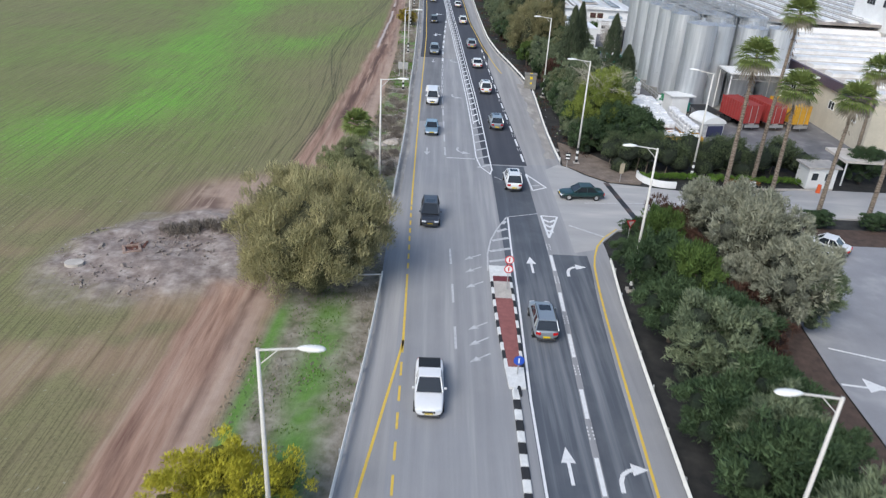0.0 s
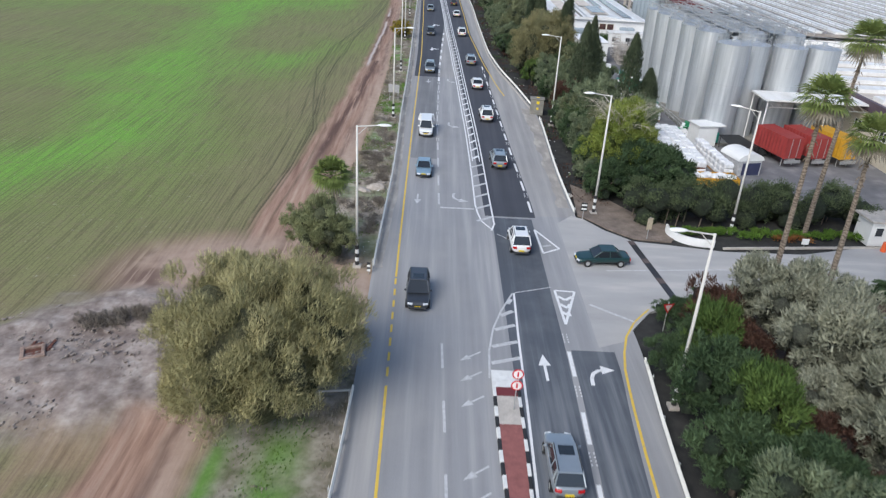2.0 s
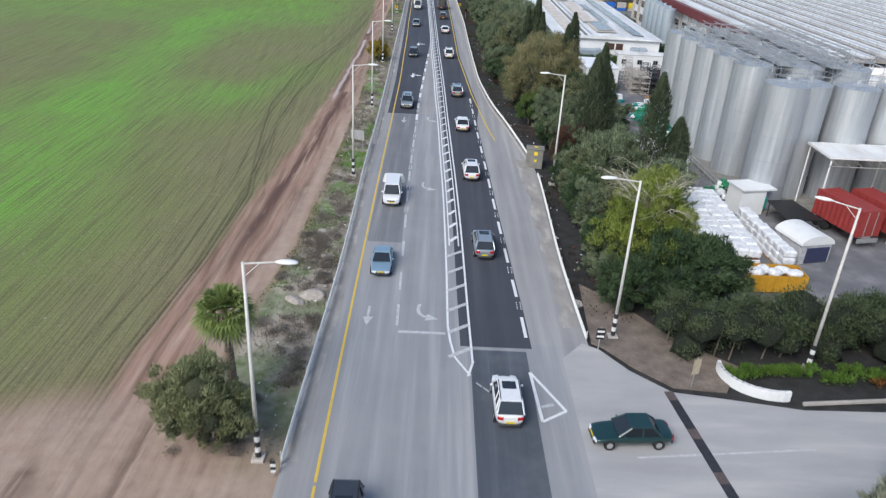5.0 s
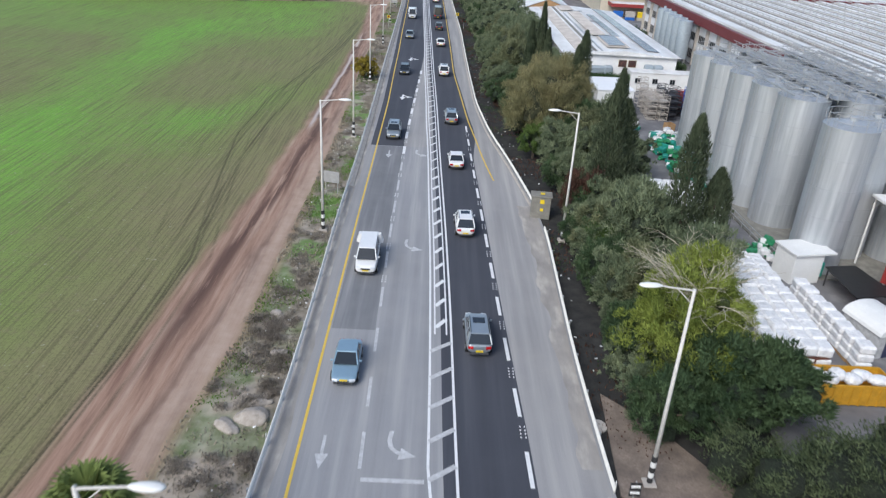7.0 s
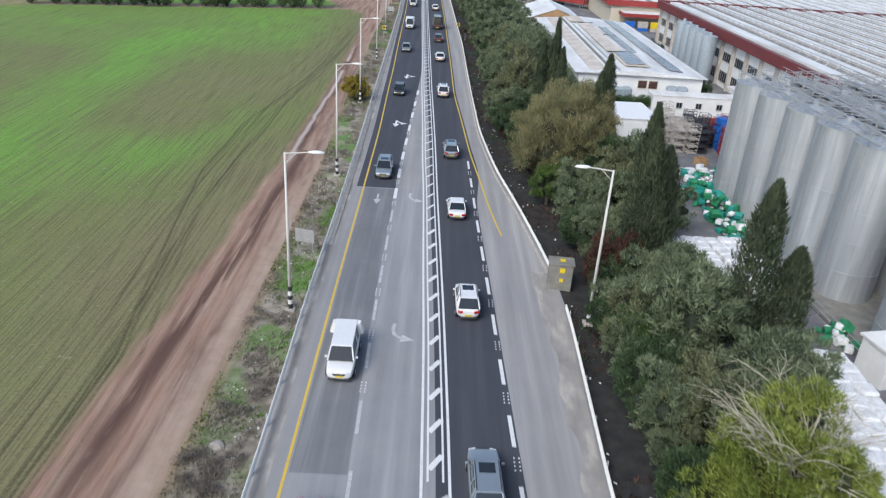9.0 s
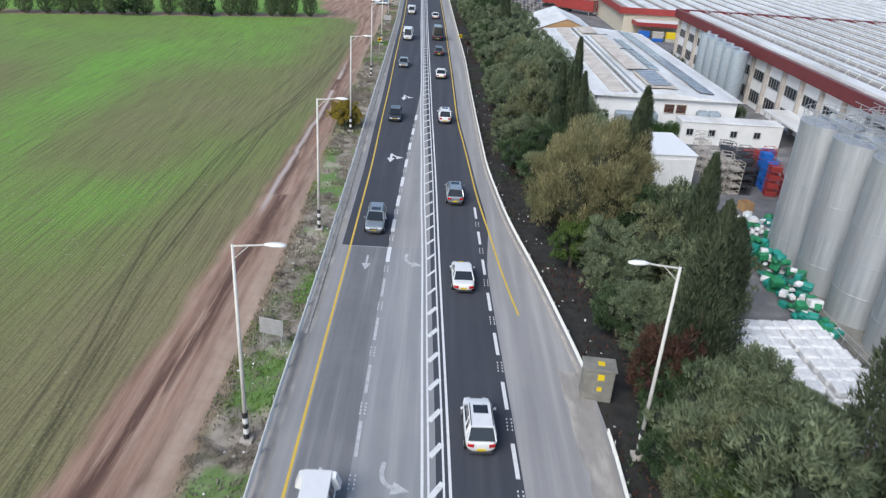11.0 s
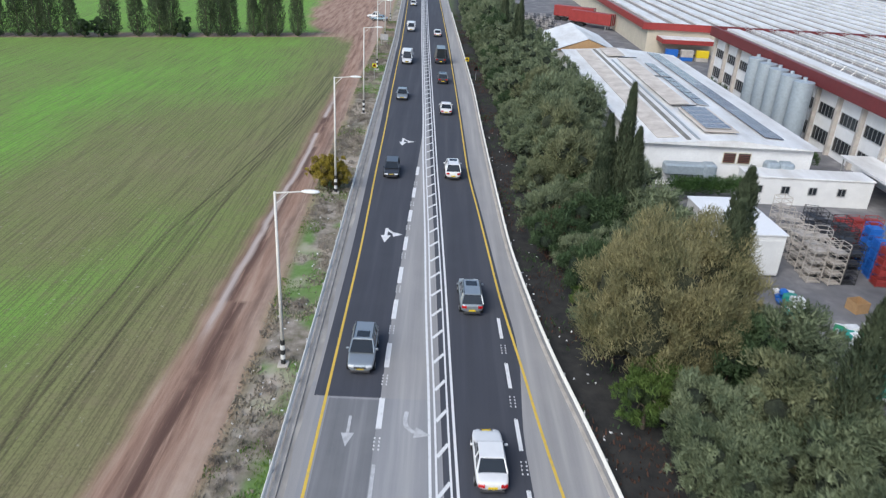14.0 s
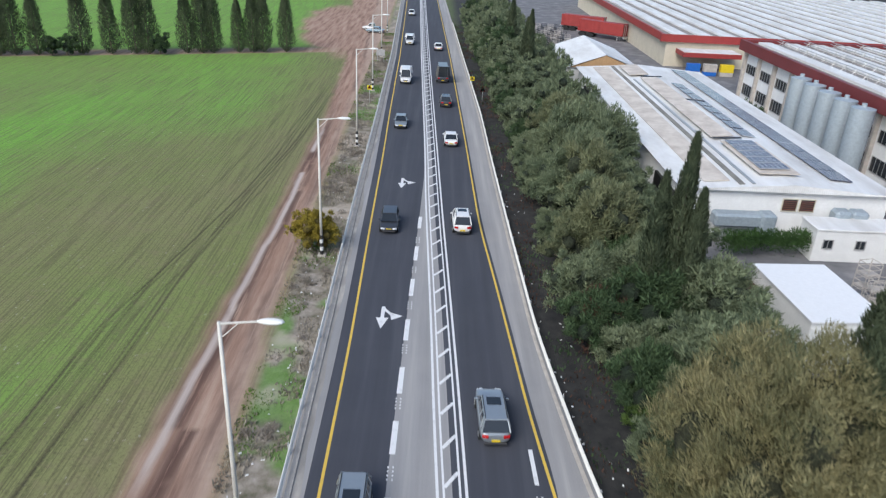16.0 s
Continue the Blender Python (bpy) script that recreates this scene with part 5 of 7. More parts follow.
for k in range(520):
    y = r.uniform(68, 112) if k < 330 else r.uniform(112, 270)
    u = r.random()
    x = float(track_right(y)) * (1 - u) + (float(LEFT_RAIL(y)) - 0.6) * u
    if float(vnoise(np.array([x]), np.array([y]), 4.5, 15)[0]) < 0.53:
        s = r.uniform(0.25, 0.6)
        lobes.append((x, y, -0.02, s, s, s * 0.75))
v, f = leaves(lobes, 52000, 0.12, 0.7, 92, 0.12, 0.1)
v[:, 2] = np.maximum(v[:, 2], -0.1)
raw("stalks", v, f, LEAF_THATCH, thicket)
m = Nodes("pale_limestone", 0.9)
m.colour(m.ramp(m.noise(2.5, 5, 0.7), (0.3, (0.26, 0.225, 0.19)), (0.7, (0.46, 0.41, 0.36)))).bump(m.noise(6, 5), 0.6, 0.06)
for x, y, s, q in ((-5.3, 86.2, 0.85, 0.45), (-6.4, 85.3, 0.6, 0.4), (-4.9, 87.6, 0.5, 0.35), (-6.2, 98.0, 0.4, 0.3), (-5.0, 93.0, 0.4, 0.3)):
    bm = bmesh.new()
    bmesh.ops.create_icosphere(bm, subdivisions=3, radius=1)
    for w in bm.verts:
        k = 1 + 0.2 * math.sin(3 * w.co.x + x * 9) + 0.14 * math.sin(5 * w.co.y + 4 * w.co.z + y)
        w.co = Vector((w.co.x * s * k * 1.3, w.co.y * s * k * 0.8, w.co.z * s * q * k))
    b = part("boulder", bm, m.mat, smooth=True)
    tagged(b, "pale weathered limestone boulder among dead weeds", "boulder")
    b.matrix_basis = pose(x, y, -0.06, 0, 0, 35 + 40 * x)
litter_ob = tagged(new("roadside_litter"), "scraps of pale litter along the verges", "litter", kind="stuff")
bm = bmesh.new()
for k in range(230):
    y = r.uniform(70, 200)
    side = k % 3
    x = float(RIGHT_EDGE(y)) + r.uniform(0.5, 2.6) if side == 0 and y > 86 else float(LEFT_RAIL(y)) - r.uniform(0.5, 3.2)
    s = r.uniform(0.04, 0.13)
    box(bm, 0, 0, 0, s * r.uniform(1, 2), s, 0.025, tip=pose(x, y, -0.08 if x < 0 else -0.13, r.uniform(-25, 25), r.uniform(-25, 25), r.uniform(0, 360)))
part("scraps", bm, PAINT_WHITE, litter_ob)
cover = thing("manhole", 15.4, 86.9, -0.15, label="round concrete manhole beside the guardrail", category="manhole")
bm = bmesh.new()
rod(bm, (0, 0, -0.1), (0, 0, 0.06), 0.62, 0.6, 24)
part("collar", bm, CONCRETE, cover, smooth=False)
bm = bmesh.new()
rod(bm, (0, 0, 0.06), (0, 0, 0.1), 0.36, 0.35, 24)
part("lid", bm, CONCRETE, cover)


# ---- factory ----
def silo(x, y, r, h, label="tall brushed stainless steel storage silo", group="steel silos", rails=True, mat=None, legs=0.0):
    s = thing("silo", x, y, -0.02, label=label, category="silo", group=group)
    mat = mat or STEEL
    z, n = legs, 5
    for k in range(n):
        bm = bmesh.new()
        rr0 = r * (1 if k % 2 else 1.006)
        rod(bm, (0, 0, z + (h - legs) * k / n), (0, 0, z + (h - legs) * (k + 1) / n), rr0, rr0, 40, False)
        part("shell_section", bm, mat, s, smooth=True)
        bm = bmesh.new()
        tube(0, 0, z + (h - legs) * (k + 1) / n - 0.05, r * 1.018, 0.1, 40, bm)
        part("weld_ring", bm, mat, s)
    bm = bmesh.new()
    rod(bm, (0, 0, h), (0, 0, h + r * 0.22), r * 1.02, r * 0.12, 40)
    tube(0, 0, h + r * 0.2, 0.3, 0.35, 12, bm)
    part("roof_cone", bm, mat, s)
    if rails:
        bm = bmesh.new()
        for zz in (0.55, 1.1):
            pts = [Vector((0.97 * r * math.cos(a), 0.97 * r * math.sin(a), h + zz)) for a in np.linspace(0, 2 * math.pi, 19)]
            for p, q in zip(pts, pts[1:]):
                rod(bm, p, q, 0.03, 0.03, 4, False)
        for a in np.linspace(0, 2 * math.pi, 13)[:-1]:
            p = Vector((0.97 * r * math.cos(a), 0.97 * r * math.sin(a), h))
            rod(bm, p, p + Vector((0, 0, 1.1)), 0.03, 0.03, 4, False)
        part("top_railing", bm, GALV, s)
        bm = bmesh.new()
        a = math.radians(200)
        for d in (-0.22, 0.22):
            rod(bm, (r * 1.06 * math.cos(a) - d * math.sin(a), r * 1.06 * math.sin(a) + d * math.cos(a), 0), (r * 1.06 * math.cos(a) - d * math.sin(a), r * 1.06 * math.sin(a) + d * math.cos(a), h + 1), 0.025, 0.025, 4)
        part("pipe", bm, GALV, s)
    else:
        bm = bmesh.new()
        for a in np.linspace(0, 2 * math.pi, 7)[:-1]:
            rod(bm, (0.9 * r * math.cos(a), 0.9 * r * math.sin(a), 0), (0.9 * r * math.cos(a), 0.9 * r * math.sin(a), legs + 0.4), 0.08, 0.08, 6)
        part("legs", bm, GALV, s)
    return s


first = silo(39.8, 120.6, 2.35, 12.9)
for x, y in ((39.2, 125.6), (38.7, 130.6), (38.2, 135.6), (37.8, 140.6), (45.3, 120.9), (44.8, 125.9), (44.3, 130.9), (43.9, 135.9), (43.5, 140.9), (50.8, 121.0), (50.3, 126.2), (49.9, 131.2), (49.5, 136.2), (49.1, 141.1)):
    again(first, pose(x, y, -0.02))
silo(39.2, 110.6, 2.2, 12.9, "stainless steel silo with a glass-topped hatch")
second = silo(43.2, 114.0, 2.2, 12.4, "stainless steel silo behind the canopy")
again(second, pose(47.9, 113.2, -0.02))
again(second, pose(52.6, 113.6, -0.02))

# walkway deck of pipes and rails over the silos
deck = thing("silo_walkway", label="galvanised walkways, pipes and railings over the silos", category="walkway")
r = random.Random(4)
for k in range(5):
    for x in (42.2, 48.0):
        bm = bmesh.new()
        box(bm, x, 120.7 + 5.0 * k, 13.2, 1.6, 5.0, 0.08)
        part("grating", bm, GALV, deck)
bm = bmesh.new()
for x in (41.4, 43.0, 47.2, 48.8, 52.8):
    for z in (13.75, 14.3):
        rod(bm, (x, 117.6, z), (x - 0.6, 143.2, z), 0.035, 0.035, 5)
    for k in range(13):
        rod(bm, (x - 0.05 * k, 117.6 + 2.05 * k, 13.0), (x - 0.05 * k, 117.6 + 2.05 * k, 14.3), 0.035, 0.035, 5)
for k in range(5):
    y = 119.6 + 5.2 * k
    for z in (13.75, 14.3):
        rod(bm, (37.6, y, z), (52.5, y, z), 0.035, 0.035, 5)
    for x in np.arange(37.6, 52.6, 1.9):
        rod(bm, (x, y, 13.0), (x, y, 14.3), 0.03, 0.03, 4)
part("railing", bm, GALV, deck)
for k in range(9):
    bm = bmesh.new()
    x = 37.5 + 1.9 * k
    rod(bm, (x, 118, 13.5 + 0.1 * (k % 3)), (x + r.uniform(-1, 1), 143, 13.5 + 0.1 * (k % 3)), 0.09, 0.09, 8)
    part("pipe", bm, GALV, deck)

# low plinth wall with railing round the silos
plinth = thing("plinth", label="concrete plinth with a low pipe railing round the silos", category="plinth", kind="structure")
slab("base", [(36.4, 107.6), (55, 107.6), (54, 143.6), (34.9, 143.6)], 0.12, CONCRETE_DARK, plinth, 0.2)
bm = bmesh.new()
for z in (0.5, 0.95):
    rod(bm, (36.2, 108, z), (34.9, 143, z), 0.04, 0.04, 6)
for k in range(18):
    rod(bm, (36.2 - 0.074 * k, 108 + 2.05 * k, 0), (36.2 - 0.074 * k, 108 + 2.05 * k, 0.95), 0.04, 0.04, 6)
part("railing", bm, GALV, plinth)


def wall_box(name, x0, y0, x1, y1, z0, z1, mat, parent, t=0.25):
    """Four walls with thickness round a rectangle."""
    bm = bmesh.new()
    for a, b, c, d in ((x0, y0, x1, y0 + t), (x0, y1 - t, x1, y1), (x0, y0 + t + 0.002, x0 + t, y1 - t - 0.002), (x1 - t, y0 + t + 0.002, x1, y1 - t - 0.002)):
        box(bm, (a + c) / 2, (b + d) / 2, z0, c - a, d - b, z1 - z0)
    return part(name, bm, mat, parent)


def window(parent, x, y, z, w, h, face, frame_mat=WHITE, bars=1):
    """A window set proud of a wall that faces 's' (-y) or 'w' (-x)."""
    m = pose(x, y, z, 0, 0, 0 if face == "s" else -90)
    bm = bmesh.new()
    rings = []
    for dy, inset in ((-0.08, 0), (-0.08, 0.07), (0.02, 0.07), (0.02, 0)):
        rings.append([bm.verts.new((sx * (w / 2 - inset), dy, inset if sz < 0 else h - inset)) for sx, sz in ((-1, -1), (1, -1), (1, 1), (-1, 1))])
    for a, b in zip(rings, rings[1:] + rings[:1]):
        for k in range(4):
            bm.faces.new((a[k], a[(k + 1) % 4], b[(k + 1) % 4], b[k]))
    bmesh.ops.recalc_face_normals(bm, faces=bm.faces)
    wn = part("window", bm, frame_mat, parent)
    wn.matrix_basis = m
    for k in range(bars):
        bm = bmesh.new()
        box(bm, -w / 2 + w * (k + 1) / (bars + 1), -0.03, 0.07, 0.05, 0.08, h - 0.14)
        part("glazing_bar", bm, frame_mat, wn)
    bm = bmesh.new()
    box(bm, 0, -0.005, 0.05, w - 0.08, 0.04, h - 0.1)
    part("pane", bm, GLASS, wn)
    return wn


# white warehouse with a patched roof
DUCT = plain("blue_grey_duct_sheet", (0.36, 0.42, 0.46), 0.5, 0.2, vary=0.12)
wh = thing("warehouse", label="long low white warehouse with stained roof and solar panels", category="building")
wall_box("wall", 26.9, 181, 46.7, 239, -0.1, 4.9, WHITE_WALL, wh)
bm = bmesh.new()
v = [bm.verts.new(p) for p in ((26.3, 180.4, 4.95), (47.4, 180.4, 4.95), (47.4, 239.6, 4.95), (26.3, 239.6, 4.95), (37, 180.4, 5.75), (37, 239.6, 5.75))]
for q in ((0, 1, 4), (1, 2, 5, 4), (2, 3, 5), (3, 0, 4, 5), (0, 3, 2, 1)):
    bm.faces.new([v[i] for i in q])
part("roof", bm, ROOF_WHITE, wh)


def roof_z(x):
    return 4.95 + 0.8 * (1 - abs(x - 37) / 10.6)


def on_roof(name, x0, x1, y0, y1, mat, lift=0.06, t=0.08):
    bm = bmesh.new()
    vs = [bm.verts.new((x, y, roof_z(x) + lift + dz)) for dz in (0, t) for x, y in ((x0, y0), (x1, y0), (x1, y1), (x0, y1))]
    for q in ((3, 2, 1, 0), (4, 5, 6, 7), (0, 1, 5, 4), (1, 2, 6, 5), (2, 3, 7, 6), (3, 0, 4, 7)):
        bm.faces.new([vs[i] for i in q])
    return part(name, bm, mat, wh)


on_roof("roof_sheet", 28.9, 31.4, 182, 238, ROOF_BEIGE)
on_roof("roof_sheet", 34.2, 36.8, 196, 228, ROOF_BEIGE, 0.25)
on_roof("roof_sheet", 34.6, 38.6, 183, 194, ROOF_BEIGE, 0.3)
on_roof("roof_sheet", 33.0, 36.0, 230, 238, ROOF_BEIGE, 0.3)
on_roof("gutter", 32.0, 32.5, 181, 238.5, CONCRETE_DARK, 0.02)
on_roof("gutter", 33.2, 33.5, 181, 228, GALV, 0.04)
for k in range(17):
    on_roof("solar_panel", 41.8, 44.0, 183.2 + 3.2 * k, 186.2 + 3.2 * k, SOLAR, 0.12)
for k in range(5):
    on_roof("solar_panel", 35.0, 38.0, 184 + 2.0 * k, 185.8 + 2.0 * k, SOLAR, 0.45)
for k in range(8):
    on_roof("solar_panel", 38.2, 39.8, 197 + 3.6 * k, 200 + 3.6 * k, SOLAR, 0.12)
for k, (x, y) in enumerate(((36, 195.5), (36.2, 229), (38, 214))):
    on_roof("roof_beam", x - 1.6, x + 1.6, y, y + 0.4, DARK_STEEL, 0.2)
# front: louvres, ducts, air units
for x in (37.2, 38.9):
    w = window(wh, x, 180.95, 2.9, 1.5, 1.3, "s", CREAM, 0)
    for k in range(5):
        bm = bmesh.new()
        box(bm, 0, -0.05, 0.16 + 0.21 * k, 1.3, 0.05, 0.1)
        part("slat", bm, RUST, w)
bm = bmesh.new()
box(bm, 32.0, 179.4, 1.9, 5.2, 1.5, 1.3, 0, 0.2)
box(bm, 34.4, 179.1, 0.6, 1.4, 1.6, 2.8, 0, 0.2)
part("air_duct", bm, DUCT, wh)
for x in (41.6, 43.2):
    bm = bmesh.new()
    box(bm, x, 179.6, 0.4, 1.6, 1.5, 3.4, 0, 0.25)
    part("air_duct", bm, DUCT, wh)
for x in (43.9, 45.0, 46.0):
    bm = bmesh.new()
    box(bm, x, 180.3, 0.9, 0.9, 0.7, 0.9, 0, 0.05)
    u = part("air_unit", bm, WHITE, wh)
    bm = bmesh.new()
    rod(bm, (x, 179.9, 1.35), (x, 179.97, 1.35), 0.34, 0.34, 14)
    part("fan_grille", bm, DARK_STEEL, u)
# open bays along the road side: their inner shade put in as black panels
bm = bmesh.new()
box(bm, 26.7, 186, 0.2, 0.3, 7.5, 3.4)
part("open_bay", bm, BLACK, wh)
bm = bmesh.new()
box(bm, 26.7, 224, 0.2, 0.3, 16, 3.2)
part("open_bay", bm, BLACK, wh)
bm = bmesh.new()
r = random.Random(3)
for k in range(34):
    box(bm, 25.9 + r.uniform(-0.5, 0.4), 216.5 + 0.45 * k, -0.02, 0.7, 0.5, r.uniform(0.8, 2.6), r.uniform(-20, 20))
clutter = part("machinery", bm, GALV, None)
tagged(clutter, "grey machinery stacked in the open bay", "machinery", kind="stuff")

# gabled tent hall behind it
hall = thing("gabled_hall", label="white gabled sheet hall behind the warehouse", category="building")
wall_box("wall", 25.6, 241, 37.5, 262, -0.1, 4.6, WHITE, hall)
bm = bmesh.new()
v = [bm.verts.new(p) for p in ((25.2, 240.6, 4.6), (37.9, 240.6, 4.6), (37.9, 262.4, 4.6), (25.2, 262.4, 4.6), (31.5, 240.6, 6.9), (31.5, 262.4, 6.9))]
for q in ((1, 2, 5, 4), (2, 3, 5), (3, 0, 4, 5), (0, 3, 2, 1)):
    bm.faces.new([v[i] for i in q])
part("roof", bm, ROOF_WHITE, hall)
bm = bmesh.new()
v = [bm.verts.new(p) for p in ((25.6, 240.75, 4.6), (37.4, 240.75, 4.6), (31.5, 240.75, 6.75), (25.6, 241.0, 4.6), (37.4, 241.0, 4.6), (31.5, 241.0, 6.75))]
for q in ((0, 1, 2), (5, 4, 3), (0, 3, 4, 1), (1, 4, 5, 2), (2, 5, 3, 0)):
    bm.faces.new([v[i] for i in q])
part("gable_panel", bm, CARDBOARD, hall)

# main factory hall: white bays, grey columns, dark red fascia, ribbed roof
main = thing("factory_hall", label="large white factory hall with dark red roof fascia", category="building")
bm = bmesh.new()
box(bm, 103, 196.5, -0.1, 92, 97, 8.2)
part("wall", bm, WHITE_WALL, main)
for k in range(17):
    bm = bmesh.new()
    box(bm, 56.7, 148.4 + 6.0 * k, -0.1, 0.55, 0.55, 8.2)
    part("column", bm, CONCRETE, main)
    y = 151.4 + 6.0 * k
    if k < 16:
        for z, h in ((0.9, 1.9), (4.5, 1.6)):
            window(main, 56.99, y, z, 4.6, h, "w", GALV, 4)
bm = bmesh.new()
box(bm, 56.0, 196.5, 8.15, 0.6, 98.4, 1.7)
part("fascia", bm, RED_FASCIA, main)
bm = bmesh.new()
box(bm, 102.7, 245.4, 8.15, 92.6, 0.6, 1.7)
part("fascia", bm, RED_FASCIA, main)
bm = bmesh.new()
box(bm, 102.9, 196.5, 8.8, 92.6, 97.2, 0.5)
part("roof", bm, ROOF_OLD, main)
for k in range(19):
    bm = bmesh.new()
    x = 59.5 + 4.6 * k
    box(bm, x, 196.5, 9.3, 2.2, 96, 0.35)
    part("roof_light", bm, ROOF_WHITE, main)
    bm = bmesh.new()
    for zz in (9.9, 10.3):
        rod(bm, (x + 2.0, 149, zz), (x + 2.0, 244, zz), 0.06, 0.06, 5)
    for j in range(32):
        rod(bm, (x + 2.0, 149 + 3.0 * j, 9.2), (x + 2.0, 149 + 3.0 * j, 10.3), 0.05, 0.05, 4)
        rod(bm, (x + 1.2, 149 + 3.0 * j, 9.3), (x + 2.0, 149 + 3.0 * j, 10.3), 0.04, 0.04, 4)
    part("roof_frame", bm, GALV, main)
bm = bmesh.new()
box(bm, 54.4, 176, 3.0, 4.0, 19, 0.25)
part("canopy", bm, ROOF_WHITE, main)
for y in (168, 173, 179, 185):
    bm = bmesh.new()
    rod(bm, (52.7, y, -0.02), (52.7, y, 3.0), 0.07, 0.07, 6)
    part("canopy_post", bm, GALV, main)
# cream office block behind the palms, south end
office = thing("office_block", label="cream rendered office block with a curved corner", category="building")
wall_box("wall", 57.2, 92, 96, 147.8, -0.1, 6.6, CREAM, office)
bm = bmesh.new()
box(bm, 76.6, 119.9, 6.6, 39.4, 56, 0.5)
part("roof", bm, ROOF_BEIGE, office)
bm = bmesh.new()
box(bm, 56.9, 119.9, 6.0, 0.5, 56, 1.3)
part("fascia", bm, plain("purple_brown_fascia", (0.1, 0.07, 0.09), 0.6), office)
for k in range(8):
    window(office, 57.18, 96 + 6.2 * k, 3.2, 1.6, 1.2, "w", WHITE, 1)
for k in range(9):
    bm = bmesh.new()
    box(bm, 76, 95 + 6 * k, 7.1, 36, 2.4, 0.5)
    part("roof_light", bm, ROOF_WHITE, office)
far_block = thing("white_block", label="white multi-storey block far behind the roofs", category="building")
wall_box("wall", 88, 120, 130, 160, 8, 16.5, WHITE_WALL, far_block)
bm = bmesh.new()
box(bm, 109, 140, 16.5, 42, 40, 0.4)
box(bm, 109, 140, -0.1, 41, 39, 8.05)
part("roof", bm, ROOF_WHITE, far_block)
for k in range(6):
    window(far_block, 87.98, 124 + 6 * k, 12.5, 3, 1.4, "w", GALV, 2)

# second hall with red fascia
b2 = thing("factory_hall", label="second factory hall with red fascia and pale roof", category="building")
bm = bmesh.new()
box(bm, 105, 325, -0.1, 108, 106, 5.2)
part("wall", bm, CREAM, b2)
bm = bmesh.new()
box(bm, 105, 271.6, 5.1, 111, 0.5, 1.5)
part("fascia", bm, RED_METAL, b2)
bm = bmesh.new()
box(bm, 50.2, 325.4, 5.1, 0.5, 107, 1.5)
part("fascia", bm, RED_METAL, b2)
bm = bmesh.new()
box(bm, 105.2, 325.3, 5.2, 109, 106.6, 1.0)
part("roof", bm, ROOF_OLD, b2)
for k in range(20):
    bm = bmesh.new()
    box(bm, 54 + 5.2 * k, 325, 6.2, 2.8, 105, 0.35)
    part("roof_light", bm, ROOF_WHITE, b2)
bm = bmesh.new()
box(bm, 59, 268.6, 3.0, 12, 5.4, 0.9)
part("canopy", bm, RED_METAL, b2)
bm = bmesh.new()
box(bm, 59, 268.6, 3.9, 11.6, 5.0, 0.1)
part("canopy_top", bm, ROOF_WHITE, b2)
for k in range(3):
    for z in (0.4, 1.1, 1.8):
        bm = bmesh.new()
        box(bm, 54.5 + 3.4 * k, 263.2, z - 0.4 * (z < 1) - 0.3 * (z > 1) - 0.2 * (z > 2), 2.6, 1.2, 0.8, 0, 0.05)
        tagged(part("crate", bm, (CARDBOARD, BLUE, CONCRETE, YELLOW)[int(k + z) % 4]), "stacked crate on the loading dock", "crate", "dock crates")

# small silos by the main facade
vs = silo(53.4, 200.5, 1.35, 8.8, "small grey ribbed hopper silo by the factory wall", "hopper silos", False, plain("pale_grey_silo_sheet", (0.42, 0.48, 0.52), 0.45, 0.3, vary=0.1), 1.6)
for k in range(1, 5):
    again(vs, pose(53.4 + 0.12 * k, 200.5 + 4.3 * k, -0.02))
b = round_tree("bush", "dark bush beside the hopper silos", 3.4, 2.4, 0.2, LEAF_DARK, 4000, 0.2, 91, 8, category="bush")
b.matrix_basis = pose(50.5, 225, -0.05)
again(b, pose(48.3, 187.5, -0.05))
gh = thing("garden_hedge", label="fresh dark green hedge in front of the warehouse", category="hedge")
rr = random.Random(8)
lobes = [(30.0 + 0.75 * k, 176.4 + 0.1 * k + rr.uniform(-0.4, 0.4), 1.2, 1.2, 1.0, 1.1 + rr.uniform(0, 0.5)) for k in range(20)]
v, f = leaves(lobes, 14000, 0.17, 0.5, 92)
v[:, 2] = np.maximum(v[:, 2], 0.0)
raw("foliage", v, f, leaf("conifer_hedge_green", (0.02, 0.05, 0.012), (0.045, 0.1, 0.025), (0.09, 0.16, 0.05)), gh)

# cabins and boxes in the yard
cab = thing("site_cabin", label="long white flat-roofed site cabin with small windows", category="cabin")
bm = bmesh.new()
box(bm, 44.7, 177.6, -0.02, 13.8, 3.0, 3.02, 0, 0.03)
part("wall", bm, WHITE, cab)
bm = bmesh.new()
box(bm, 44.7, 177.6, 3.0, 14.0, 3.2, 0.2, 0, 0.04)
part("roof", bm, ROOF_WHITE, cab)
for x in (39.0, 42.0, 45.0, 48.2):
    window(cab, x, 176.06, 1.3, 0.95, 0.9, "s", GALV, 1)
store = thing("storage_box", 30.9, 162.2, -0.02, 3, label="large plain white insulated storage box with a flat roof", category="container")
bm = bmesh.new()
box(bm, 0, 0, 0.15, 5.5, 8.6, 3.8, 0, 0.04)
part("wall", bm, WHITE, store)
bm = bmesh.new()
box(bm, 0, 0, 3.95, 5.7, 8.8, 0.12)
part("roof", bm, plain("clean_white_roof", (0.82, 0.82, 0.82), 0.5, vary=0.03), store)
bm = bmesh.new()
box(bm, -3.4, 2.7, 0, 1.2, 2.9, 2.6)
part("porch", bm, WHITE, store)
window(store, -4.0, 2.6, 1.1, 0.9, 0.9, "w", GALV, 1)
bm = bmesh.new()
box(bm, -3.45, 2.7, 2.6, 1.4, 3.2, 0.08)
part("porch_roof", bm, RUST, store)
bm = bmesh.new()
